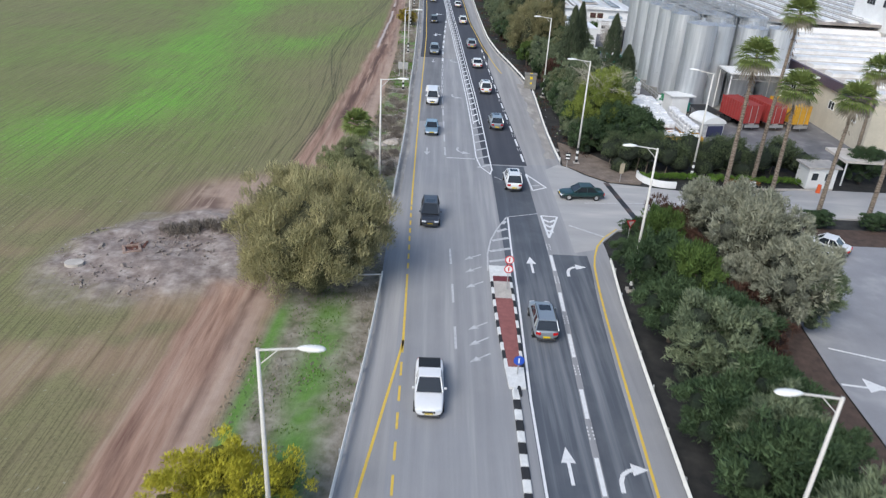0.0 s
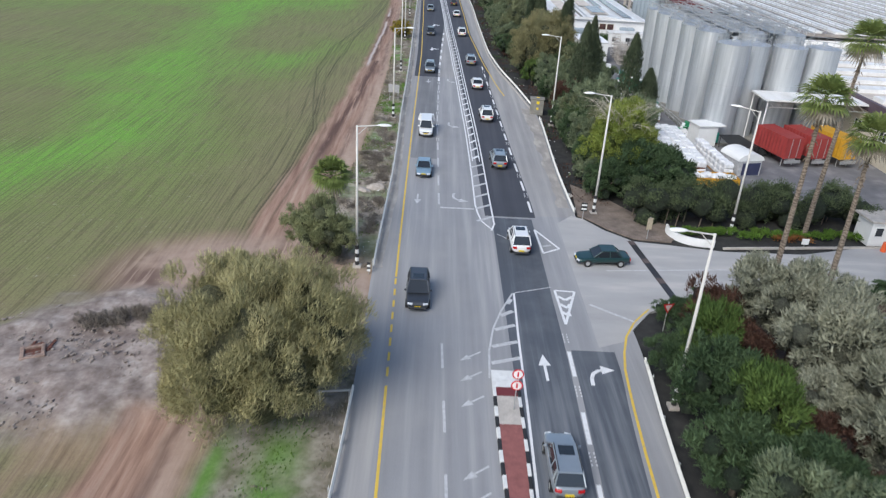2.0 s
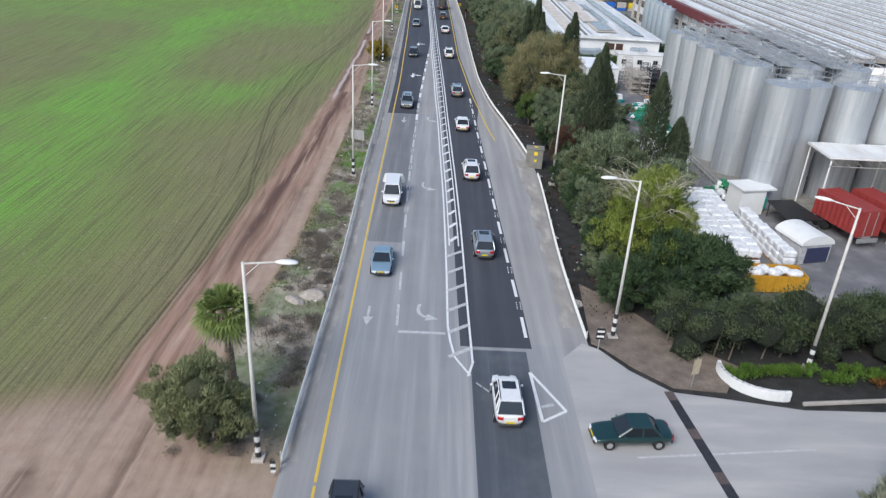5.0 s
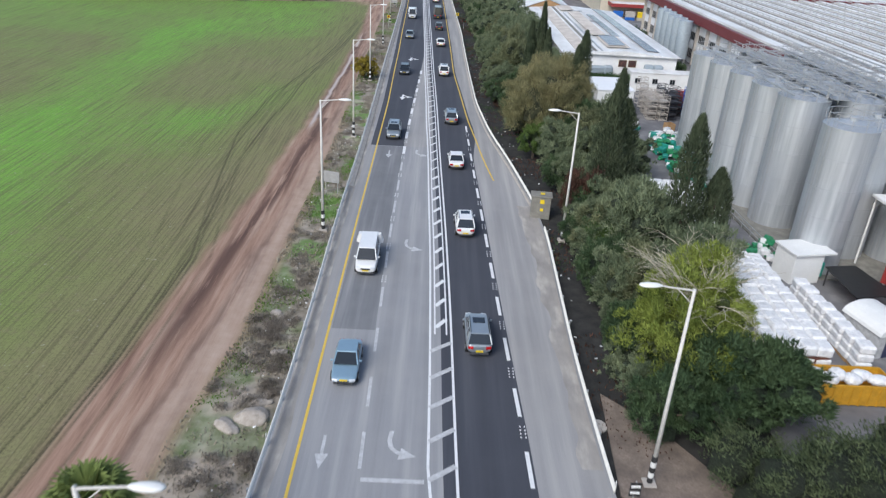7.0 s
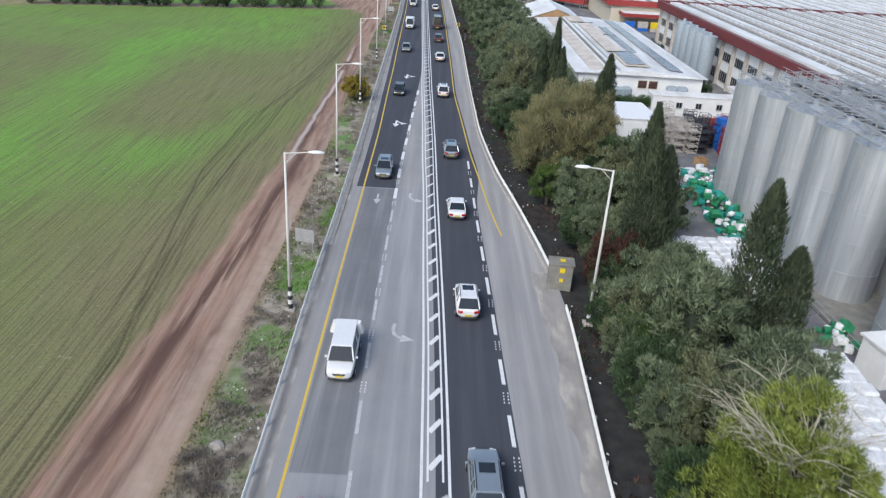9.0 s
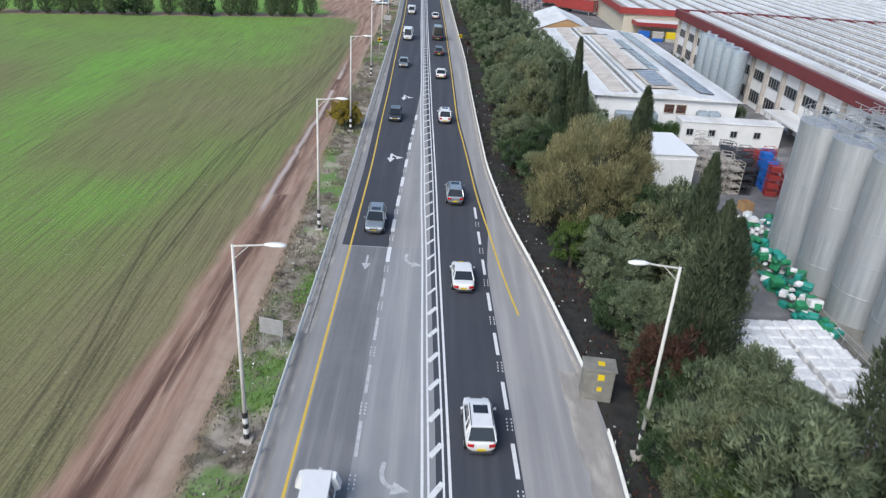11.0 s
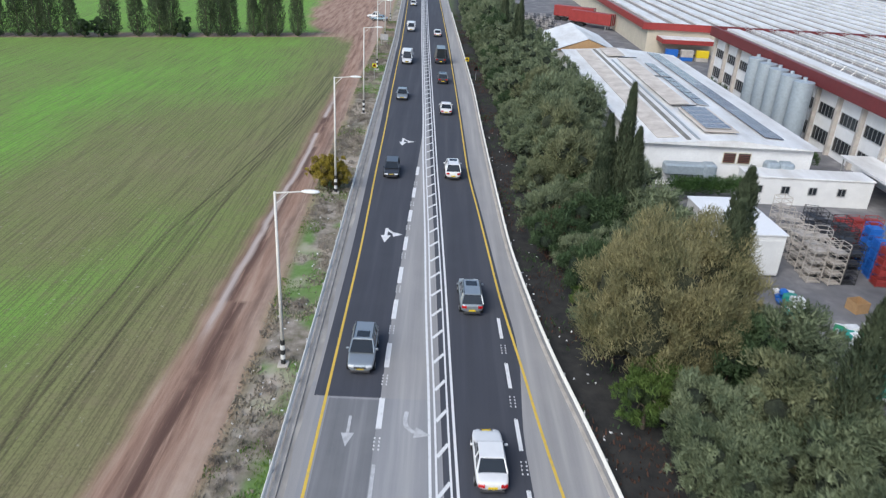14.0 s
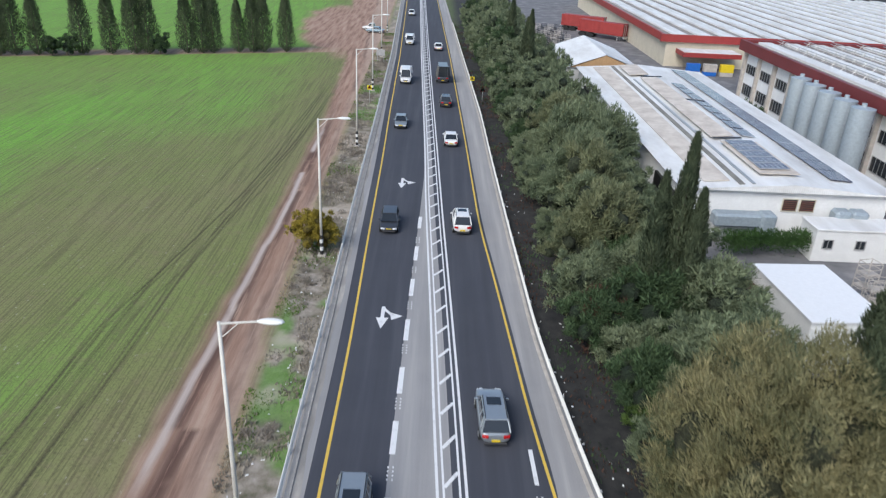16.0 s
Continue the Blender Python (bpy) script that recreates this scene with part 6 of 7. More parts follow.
for dx in (-1.4, 1.4):
    box(bm, dx, -4.34, 0.3, 2.6, 0.06, 3.2)
part("door", bm, WHITE, store)

cab1 = thing("equipment_cabin", 36.6, 108.0, -0.02, 12, label="small white equipment cabin with an overhanging roof", category="cabin")
bm = bmesh.new()
box(bm, 0, 0, 0, 2.8, 2.6, 2.7, 0, 0.03)
part("wall", bm, WHITE, cab1)
bm = bmesh.new()
box(bm, 0.4, 0, 2.72, 3.9, 3.0, 0.16)
part("roof", bm, WHITE, cab1)
bm = bmesh.new()
box(bm, 1.5, -0.4, 0.4, 0.8, 1.4, 1.4, 0, 0.1)
part("machine", bm, TEAL, cab1)

# canopy on posts
can = thing("canopy", label="white sheet canopy on steel posts beside the silos", category="canopy")
bm = bmesh.new()
box(bm, 52.0, 108.8, 6.6, 17.5, 5.0, 0.22)
part("roof", bm, ROOF_WHITE, can)
bm = bmesh.new()
for y in (106.4, 111.2):
    for x in np.arange(43.4, 60.4, 1.2):
        rod(bm, (x, y, 6.55), (x + 1.1, y, 5.8), 0.04, 0.04, 4)
    rod(bm, (43.4, y, 5.8), (60.6, y, 5.8), 0.05, 0.05, 5)
part("truss", bm, GALV, can)
for x in (43.6, 51.5, 60):
    for y in (106.5, 111.1):
        bm = bmesh.new()
        rod(bm, (x, y, -0.02), (x, y, 6.6), 0.09, 0.09, 8)
        part("post", bm, WHITE, can)


def shipping(x, y, turn, mat, label):
    """A corrugated container on a trailer."""
    c = thing("shipping_container", x, y, 0, turn, label, "container", "shipping containers")
    bm = bmesh.new()
    ring = []
    for s in (1, -1):
        for k in range(40):
            y = s * (-3.0 + 6.0 * k / 39)
            ring.append((s * (1.22 - (0.045 if k % 4 in (1, 2) else 0)), y))
    lo, hi = [bm.verts.new((x, y, 1.15)) for x, y in ring], [bm.verts.new((x, y, 3.74)) for x, y in ring]
    bm.faces.new(hi)
    bm.faces.new(lo[::-1])
    for k in range(len(ring)):
        j = (k + 1) % len(ring)
        bm.faces.new((lo[k], lo[j], hi[j], hi[k]))
    part("body", bm, mat, c)
    for s in (-1, 1):
        for t in (-1, 1):
            bm = bmesh.new()
            box(bm, s * 1.2, t * 3.0, 1.12, 0.14, 0.14, 2.66)
            part("corner_post", bm, mat, c)
        bm = bmesh.new()
        box(bm, s * 0.5, -3.06, 1.25, 0.06, 0.06, 2.4)
        part("lock_rod", bm, GALV, c)
    bm = bmesh.new()
    box(bm, 0, 0.2, 0.85, 1.0, 6.4, 0.28)
    box(bm, 0, -3.2, 0.6, 2.3, 0.15, 0.4)
    part("chassis", bm, GALV, c)
    for s in (-1, 1):
        for t in (1.4, 2.5):
            bm = bmesh.new()
            rod(bm, (s * 0.9 - 0.15, t, 0.5), (s * 0.9 + 0.15, t, 0.5), 0.5, 0.5, 16)
            part("wheel", bm, TYRE, c)
    for s in (-0.8, 0.8):
        bm = bmesh.new()
        rod(bm, (s, -2.3, 0.0), (s, -2.3, 0.9), 0.06, 0.06, 6)
        part("landing_leg", bm, GALV, c)
    return c


shipping(44.5, 102.8, 14, RED_METAL, "red shipping container on a trailer in the yard")
shipping(48.2, 103.3, 14, RED_METAL, "faded red shipping container on a trailer chassis")
shipping(51.9, 103.6, 14, ORANGE, "yellow shipping container on a trailer chassis")
big = shipping(45.0, 307.5, 50, RED_METAL, "long red trailer parked far down the yard")
big.matrix_basis = big.matrix_basis @ Matrix.Diagonal((1, 2.1, 1.1, 1))
big2 = again(big, pose(42.0, 318, 0, 0, 0, 62) @ Matrix.Diagonal((1, 1.9, 1.1, 1)))
b3 = thing("tank_shed", 38.0, 97.6, -0.02, 14, label="small white shed with a curved roof in the yard", category="shed")
bm = bmesh.new()
box(bm, 0, 0, 0, 3.2, 3.6, 1.9, 0, 0.03)
part("wall", bm, plain("dirty_white_sheet", (0.55, 0.55, 0.55), 0.6, vary=0.2), b3)
bm = bmesh.new()
q = rod(bm, (0, -1.9, 0), (0, 1.9, 0), 1.75, 1.75, 24)
for vv in q:
    vv.co.z = 1.9 + max(vv.co.z, 0) * 0.5
part("roof", bm, WHITE, b3)
bm = bmesh.new()
box(bm, 0.2, -1.82, 0.1, 2.4, 0.06, 1.5)
part("door", bm, plain("navy_panel", (0.04, 0.045, 0.1), 0.5), b3)
pit = thing("dark_awning", label="flat black netting awning on a low frame", category="awning")
slab("net", [(38.3, 101.5), (42.0, 102.2), (41.2, 107.3), (38.4, 106.8)], 1.7, BLACK, pit, 0.1)
bm = bmesh.new()
for x, y in ((38.5, 101.7), (41.8, 102.4), (41.0, 107.0), (38.6, 106.6)):
    rod(bm, (x, y, -0.02), (x, y, 1.65), 0.06, 0.06, 6)
part("post", bm, DARK_STEEL, pit)


def pallet_stack():
    s = thing("wrapped_pallet", label="white plastic-wrapped pallet of sacks", category="pallet", group="wrapped pallets")
    for k in range(3):
        bm = bmesh.new()
        box(bm, 0, 0, 0.14 + 0.62 * k, 1.12 - 0.03 * k, 1.2 - 0.03 * k, 0.61, 2 - 2 * k, 0.13)
        part("sack_layer", bm, WRAP, s)
    bm = bmesh.new()
    for k in (-0.45, 0, 0.45):
        box(bm, k, 0, 0, 0.12, 1.15, 0.1)
    box(bm, 0, 0, 0.1, 1.1, 1.15, 0.03)
    part("pallet", bm, CARDBOARD, s)
    return s


stack = pallet_stack()
r = random.Random(12)
pos = [(28.0 + 1.14 * i + 0.06 * j, 93.0 + 1.22 * j) for i in range(4) for j in range(12)] + [(34.8 + 0.05 * j, 103.4 - 1.3 * j) for j in range(8)] + [(26.7 + 1.16 * i + 0.12 * j * (i > 2), 125.2 + 0.12 * i - 1.22 * j) for i in range(6) for j in range(7) if i + 0.6 * j > 1.1 or j < 5] + [(46.2 + 1.3 * i, 155.4 + 1.3 * j) for i in range(2) for j in range(3)]
for k, (x, y) in enumerate(pos):
    m = pose(x, y, -0.02, 0, 0, r.uniform(-4, 4)) @ Matrix.Diagonal((1.05, 1.05, r.uniform(0.97, 1.05) * (1.35 if k < 48 else 1.0), 1))
    if k == 0:
        stack.matrix_basis = m
    else:
        again(stack, m)

skip = thing("waste_skip", 32.2, 91.0, -0.02, 0, label="open orange steel skip filled with white sacks", category="skip")
bm = bmesh.new()
for a in ((0, -1.1, 5.6, 0.08), (0, 1.1, 5.6, 0.08), (-2.8, 0, 0.08, 2.2), (2.8, 0, 0.08, 2.2)):
    box(bm, a[0], a[1], 0.1, a[2], a[3], 1.5)
box(bm, 0, 0, 0.1, 5.6, 2.2, 0.08)
part("body", bm, ORANGE, skip)
for k in range(9):
    bm = bmesh.new()
    box(bm, -2.4 + 0.6 * k, -1.17, 0.1, 0.1, 0.08, 1.4)
    part("rib", bm, ORANGE, skip)
for k in range(6):
    bm = bmesh.new()
    q = bmesh.ops.create_icosphere(bm, subdivisions=2, radius=0.55)
    for vv in q["verts"]:
        vv.co = Vector((vv.co.x * 1.2, vv.co.y, vv.co.z * 0.7)) * (1 + 0.12 * math.sin(5 * vv.co.x + k)) + Vector((-2.0 + 0.8 * k, 0.25 * (-1) ** k, 1.5))
    part("sack", bm, WRAP, skip)
back = thing("rust_barrier", 29.8, 92.5, -0.02, label="low rusty steel barrier behind the skip", category="barrier")
bm = bmesh.new()
box(bm, -0.3, 0.0, 0, 4.6, 0.1, 1.9)
part("panel", bm, RUST, back)


def heap(name, x, y, sx, sy, h, mats, n, seed, label, category="crates"):
    """A tumbled pile of crates and sacks, one thing, each piece a part."""
    t = thing(name, x, y, -0.02, label=label, category=category)
    r = random.Random(seed)
    for k in range(n):
        u, w = r.uniform(-1, 1), r.uniform(-1, 1)
        top = h * max(0.15, 1 - 0.6 * (u * u + w * w))
        z = max(0.0, r.uniform(0, top) - 0.5)
        bm = bmesh.new()
        s = r.uniform(0.5, 1.05)
        if k % 3 == 0:
            q = bmesh.ops.create_icosphere(bm, subdivisions=1, radius=0.5 * s)
            for vv in q["verts"]:
                vv.co *= 1 + r.uniform(-0.2, 0.2)
                vv.co.z = vv.co.z * 0.7 + 0.3 * s
            nm = "sack"
        else:
            box(bm, 0, 0, 0, s, s * 0.75, s * 0.6, 0, 0.05)
            nm = "crate"
        ob = part(nm, bm, mats[k % len(mats)], t)
        ob.matrix_basis = pose(u * sx, w * sy, z, r.uniform(-18, 18) if z > 0.2 else 0, 0, r.uniform(0, 360))
    return t


heap("crate_heap", 34.4, 135.6, 1.4, 8.4, 3.0, (TEAL, WRAP, GREEN_NET, TEAL, GREEN_NET), 190, 1, "tumbled heap of teal crates, green netting and white sacks")
heap("crate_heap", 35.6, 112.6, 1.2, 1.6, 1.6, (GREEN_NET, GREEN_NET, WRAP), 26, 2, "pile of green netting and crates by the silos")
heap("crate_heap", 32.6, 153.0, 0.9, 2.0, 1.4, (BLUE, TEAL, WRAP), 22, 3, "blue and teal crates piled by the trees")
heap("sack_heap", 37.2, 147.2, 2.6, 1.9, 2.0, (WRAP, WRAP, TEAL, WRAP, GREEN_NET), 80, 4, "white sacks and teal crates piled in the yard", "sacks")
heap("crate_heap", 30.4, 146.5, 0.8, 2.0, 1.6, (BLUE, TEAL, TEAL), 20, 6, "teal crates beside the tree belt")
bx = thing("cardboard_box", 38.2, 152.8, -0.02, 15, label="large open cardboard box in the yard", category="box")
bm = bmesh.new()
for a in ((0, -0.6, 1.2, 0.04), (0, 0.6, 1.2, 0.04), (-0.6, 0, 0.04, 1.16), (0.6, 0, 0.04, 1.16)):
    box(bm, a[0], a[1], 0, a[2], a[3], 0.9)
part("side", bm, CARDBOARD, bx)


def rack_stack(x, y, levels, mat, fill, label, turn):
    t = thing("metal_rack", x, y, -0.02, turn, label, "rack", "stacked racks")
    for k in range(levels):
        bm = bmesh.new()
        z = 0.95 * k
        for sx in (-0.6, 0.6):
            for sy in (-0.55, 0.55):
                rod(bm, (sx, sy, z), (sx, sy, z + 0.93), 0.035, 0.035, 5)
        for zz in (z + 0.08, z + 0.5, z + 0.9):
            for s in (-0.55, 0.55):
                rod(bm, (-0.6, s, zz), (0.6, s, zz), 0.03, 0.03, 4)
            for s in (-0.6, 0.6):
                rod(bm, (s, -0.55, zz), (s, 0.55, zz), 0.03, 0.03, 4)
        part("frame", bm, mat, t)
        bm = bmesh.new()
        box(bm, 0, 0, z + 0.1, 1.1, 1.0, 0.06 if fill is None else 0.55, 0, 0.02)
        part("tray", bm, fill or mat, t)
    return t


protos = {}
r = random.Random(14)
for i in range(6):
    for j in range(7):
        key = ("pale", "pale", "dark", "dark", "red", "red")[i] if not (i == 4 and j in (1, 2)) else "blue"
        x, y = 36.8 + 1.5 * i + 0.1 * j + r.uniform(-0.1, 0.1), 157.8 + 1.5 * j + r.uniform(-0.2, 0.2)
        if r.random() < 0.3 and key in protos:
            continue
        if key not in protos:
            mat, fill, lab = {"pale": (CONCRETE, None, "stack of pale empty metal racks"), "dark": (DARK_STEEL, None, "stack of dark metal cage racks"), "red": (RED_METAL, RED_METAL, "stack of red plastic crates on racks"), "blue": (BLUE, BLUE, "stack of bright blue plastic crates")}[key]
            protos[key] = rack_stack(x, y, 4, mat, fill, lab, r.uniform(-6, 6))
        else:
            again(protos[key], pose(x, y, -0.02, 0, 0, r.uniform(-14, 14)) @ Matrix.Diagonal((1, 1, r.choice((0.7, 0.9, 1.0, 1.15)), 1)))
for i in range(7):
    for j in range(4):
        again(protos["dark" if (i + j) % 2 else "pale"], pose(22.6 + 1.6 * i, 284 + 5.5 * j, -0.02, 0, 0, r.uniform(-8, 8)))

# gate hut and planter
hut = thing("guard_hut", 44.6, 78.6, -0.02, 4, label="small white gate hut with dark windows", category="hut")
bm = bmesh.new()
box(bm, 0, 0, 0, 3.4, 2.4, 2.5, 0, 0.04)
part("wall", bm, WHITE, hut)
bm = bmesh.new()
box(bm, 0, 0, 2.5, 4.0, 3.0, 0.18)
part("roof", bm, CONCRETE, hut)
for x in (-0.9, 0.7):
    window(hut, x, -1.22, 1.0, 0.9, 1.0, "s", WHITE, 0)
gate = thing("gate_roof", label="low flat roof over the gate lanes", category="canopy")
slab("roof", [(47.5, 78.5), (60, 78.5), (60, 83.5), (47.5, 83.5)], 3.2, ROOF_BEIGE, gate, 0.3)
for x in (48, 54, 59.5):
    bm = bmesh.new()
    rod(bm, (x, 79, -0.02), (x, 79, 2.95), 0.1, 0.1, 8)
    part("post", bm, WHITE, gate)
pl = thing("planter_wall", label="low white curved planter wall at the corner", category="wall", kind="structure")
for k in range(14):
    a = math.radians(170 + 8 * k)
    bm = bmesh.new()
    box(bm, 27.0 + 3.2 * math.cos(a), 78.0 + 2.6 * math.sin(a), -0.1, 0.22, 0.5, 0.75, math.degrees(a) + 4)
    part("block", bm, WHITE_WALL, pl)
ribbon("side_road_kerb", lambda x: 0 * x, lambda x: 0 * x + 0.2, 0, 18, 0.14, CONCRETE, road, drop=0.2).matrix_basis = pose(28.2, 75.1, 0, 0, 0, -83)
for x, y in ((40.9, 67.6), (44.0, 76.2)):
    b = thing("barrel_bollard", x, y, -0.0, label="orange plastic traffic bollard by the gate", category="bollard", group="orange bollards")
    bm = bmesh.new()
    rod(bm, (0, 0, 0), (0, 0, 0.95), 0.26, 0.2, 12)
    part("body", bm, plain("orange_plastic", (0.75, 0.12, 0.03), 0.5), b)
low = thing("retaining_wall", label="low concrete wall with pale coping by the car park", category="wall", kind="structure")
bm = bmesh.new()
box(bm, 23.5, 22, -0.1, 0.35, 31, 1.1)
part("wall", bm, CONCRETE_DARK, low)
bm = bmesh.new()
box(bm, 23.5, 22, 1.0, 0.5, 31, 0.1)
part("coping", bm, CONCRETE, low)
strip = slab("soil_bed", [(23.8, 5), (26.9, 5), (28.2, 40), (29.4, 52), (32, 61.4), (60, 62.6), (60, 66), (40, 66), (31, 65.6), (24, 63.5), (20.5, 62.5), (19.5, 57), (22, 45), (23.8, 37.6)], -0.05, BROWN_SOIL, None, 0.1)
tagged(strip, "bare brown soil bed between bushes and car park", "soil", kind="structure")
Zs = Z
Z = -0.008
stroke(29.6, 43.9, 35, 41.9, 0.16, PAINT_WHITE, "parking_line")
stroke(28.4, 39.5, 36, 38.4, 0.2, PAINT_WHITE, "parking_line")
Z = Zs
slab("parking_arrow", [(30.2, 40.3), (31.4, 39.3), (30.0, 38.7)], 0.0, PAINT_WHITE, marks, 0.01)

corner = slab("soil_corner", [(15.6, 81.2), (16.4, 80.6), (18.0, 78.4), (20.2, 76.3), (23.6, 76.0), (25.5, 79), (22, 82), (19, 87), (16.2, 90)], -0.03, plain("dusty_brown_soil", (0.24, 0.19, 0.155), 0.95, vary=0.25, scale=0.8), None, 0.1)
tagged(corner, "dusty brown bare soil at the junction corner", "soil", kind="structure")

# concrete utility cabinet on the verge
ec = thing("utility_cabinet", 15.6, 118.7, 0, -6, label="weathered concrete utility cabinet with yellow notices", category="cabinet")
bm = bmesh.new()
box(bm, 0, 0, -0.1, 1.9, 1.3, 2.3, 0, 0.04)
part("body", bm, CONCRETE_DARK, ec)
bm = bmesh.new()
box(bm, 0, 0, 2.2, 2.1, 1.5, 0.14, 0, 0.03)
part("top", bm, CONCRETE_DARK, ec)
for z, s in ((1.55, 0.42), (0.75, 0.3)):
    bm = bmesh.new()
    box(bm, 0.1, -0.67, z, s, 0.03, s)
    n = part("notice", bm, YELLOW, ec)
bm = bmesh.new()
box(bm, 0.1, 0.0, 2.35, 0.42, 0.42, 0.05)
part("notice", bm, YELLOW, ec)


# ---- signs ----
def sign(x, y, h, face, label, turn=0):
    """face: list of (shape, size, height, material)."""
    s = thing("road_sign", x, y, -0.05, turn, label, "road sign")
    bm = bmesh.new()
    rod(bm, (0, 0, 0), (0, 0, h), 0.04, 0.04, 7)
    part("pole", bm, GALV, s)
    for k, (shape, size, z, mat) in enumerate(face):
        bm = bmesh.new()
        y0 = -0.06 - 0.012 * k
        if shape == "disc":
            rod(bm, (0, y0, z), (0, y0 - 0.01, z), size, size, 24)
        elif shape == "tri" or shape == "yield":
            d = -90 if shape == "yield" else 90
            vs = [bm.verts.new((size * math.cos(math.radians(d + 120 * j)), y0, z + size * math.sin(math.radians(d + 120 * j)))) for j in range(3)]
            bm.faces.new(vs)
            bmesh.ops.solidify(bm, geom=bm.faces[:], thickness=0.01)
        else:
            box(bm, 0, y0, z - size[1] / 2, size[0], 0.01, size[1])
        part("plate" if k % 2 == 0 else "symbol", bm, mat, s)
    return s


sign(6.45, 50.0, 3.2, [("disc", 0.36, 2.9, SIGN_RED), ("disc", 0.28, 2.9, WHITE), ("box", (0.1, 0.36), 2.9, SIGN_RED), ("disc", 0.36, 2.1, SIGN_RED), ("disc", 0.28, 2.1, WHITE), ("box", (0.1, 0.36), 2.1, SIGN_RED)], "two round red-bordered prohibition signs on one pole")
sign(6.3, 38.7, 1.7, [("disc", 0.36, 1.35, SIGN_BLUE), ("box", (0.09, 0.4), 1.35, WHITE)], "round blue sign with a white arrow on the island")
sign(15.9, 80.3, 1.9, [("box", (0.6, 0.9), 1.4, BLACK), ("box", (0.5, 0.16), 1.6, WHITE), ("box", (0.5, 0.16), 1.2, WHITE)], "black and white chevron board at the junction corner")
sign(18.5, 60.2, 2.5, [("yield", 0.55, 2.1, SIGN_RED), ("yield", 0.34, 2.1, WHITE)], "red and white give-way triangle", 15)
sign(21.4, 76.5, 2.3, [("box", (0.6, 1.2), 1.6, plain("pale_board", (0.5, 0.42, 0.3), 0.7))], "pale notice board beside the side road", 20)
sign(36.4, 76.3, 0.9, [("box", (0.7, 0.6), 0.65, WHITE)], "small white board in the planted bed")
sign(8.9, 238.0, 3.0, [("box", (0.7, 0.7), 2.5, YELLOW), ("tri", 0.38, 2.5, SIGN_RED), ("tri", 0.24, 2.5, WHITE)], "yellow-backed red warning triangle beside the road")
sign(10.4, 232.0, 2.4, [("tri", 0.5, 2.0, SIGN_RED), ("tri", 0.32, 2.0, WHITE)], "red warning triangle beside the road")
sign(-7.4, 228.0, 3.0, [("box", (0.7, 0.7), 2.5, YELLOW), ("tri", 0.38, 2.5, SIGN_RED)], "yellow-backed warning sign beside the dirt track")
# board seen from behind on two posts
bd = thing("sign_board", -5.6, 121.8, -0.1, -14, label="grey back of a wide sign board on two posts", category="road sign")
bm = bmesh.new()
box(bm, 0, 0, 1.3, 1.7, 0.05, 1.2, 0, 0.01)
part("panel", bm, plain("grey_sign_back", (0.42, 0.42, 0.43), 0.5, 0.3), bd)
for s in (-0.65, 0.65):
    bm = bmesh.new()
    rod(bm, (s, 0.06, 0), (s, 0.06, 2.4), 0.04, 0.04, 7)
    part("post", bm, GALV, bd)
bd2 = again(bd, pose(-8.3, 262, -0.1, 0, 0, -6))
st = thing("end_marker", -4.1, 66.9, 0, label="striped black and white guardrail end marker", category="marker")
for k in range(4):
    bm = bmesh.new()
    box(bm, 0, 0, 0.2 + 0.2 * k, 0.28, 0.05, 0.2)
    part("stripe", bm, KERB_BLACK if k % 2 else KERB_WHITE, st)
bm = bmesh.new()
rod(bm, (0, 0.05, -0.1), (0, 0.05, 1.0), 0.03, 0.03, 6)
part("post", bm, GALV, st)
cul = thing("culvert_rail", -4.5, 50.2, -0.1, label="short steel culvert railing by the dirt access", category="railing")
bm = bmesh.new()
rod(bm, (-1.1, 0, 0.8), (0.9, 0.3, 0.8), 0.07, 0.07, 8)
for x in (-1.0, 0.8):
    rod(bm, (x, 0.15, -0.05), (x, 0.15, 0.8), 0.06, 0.06, 6)
part("rail", bm, GALV, cul)


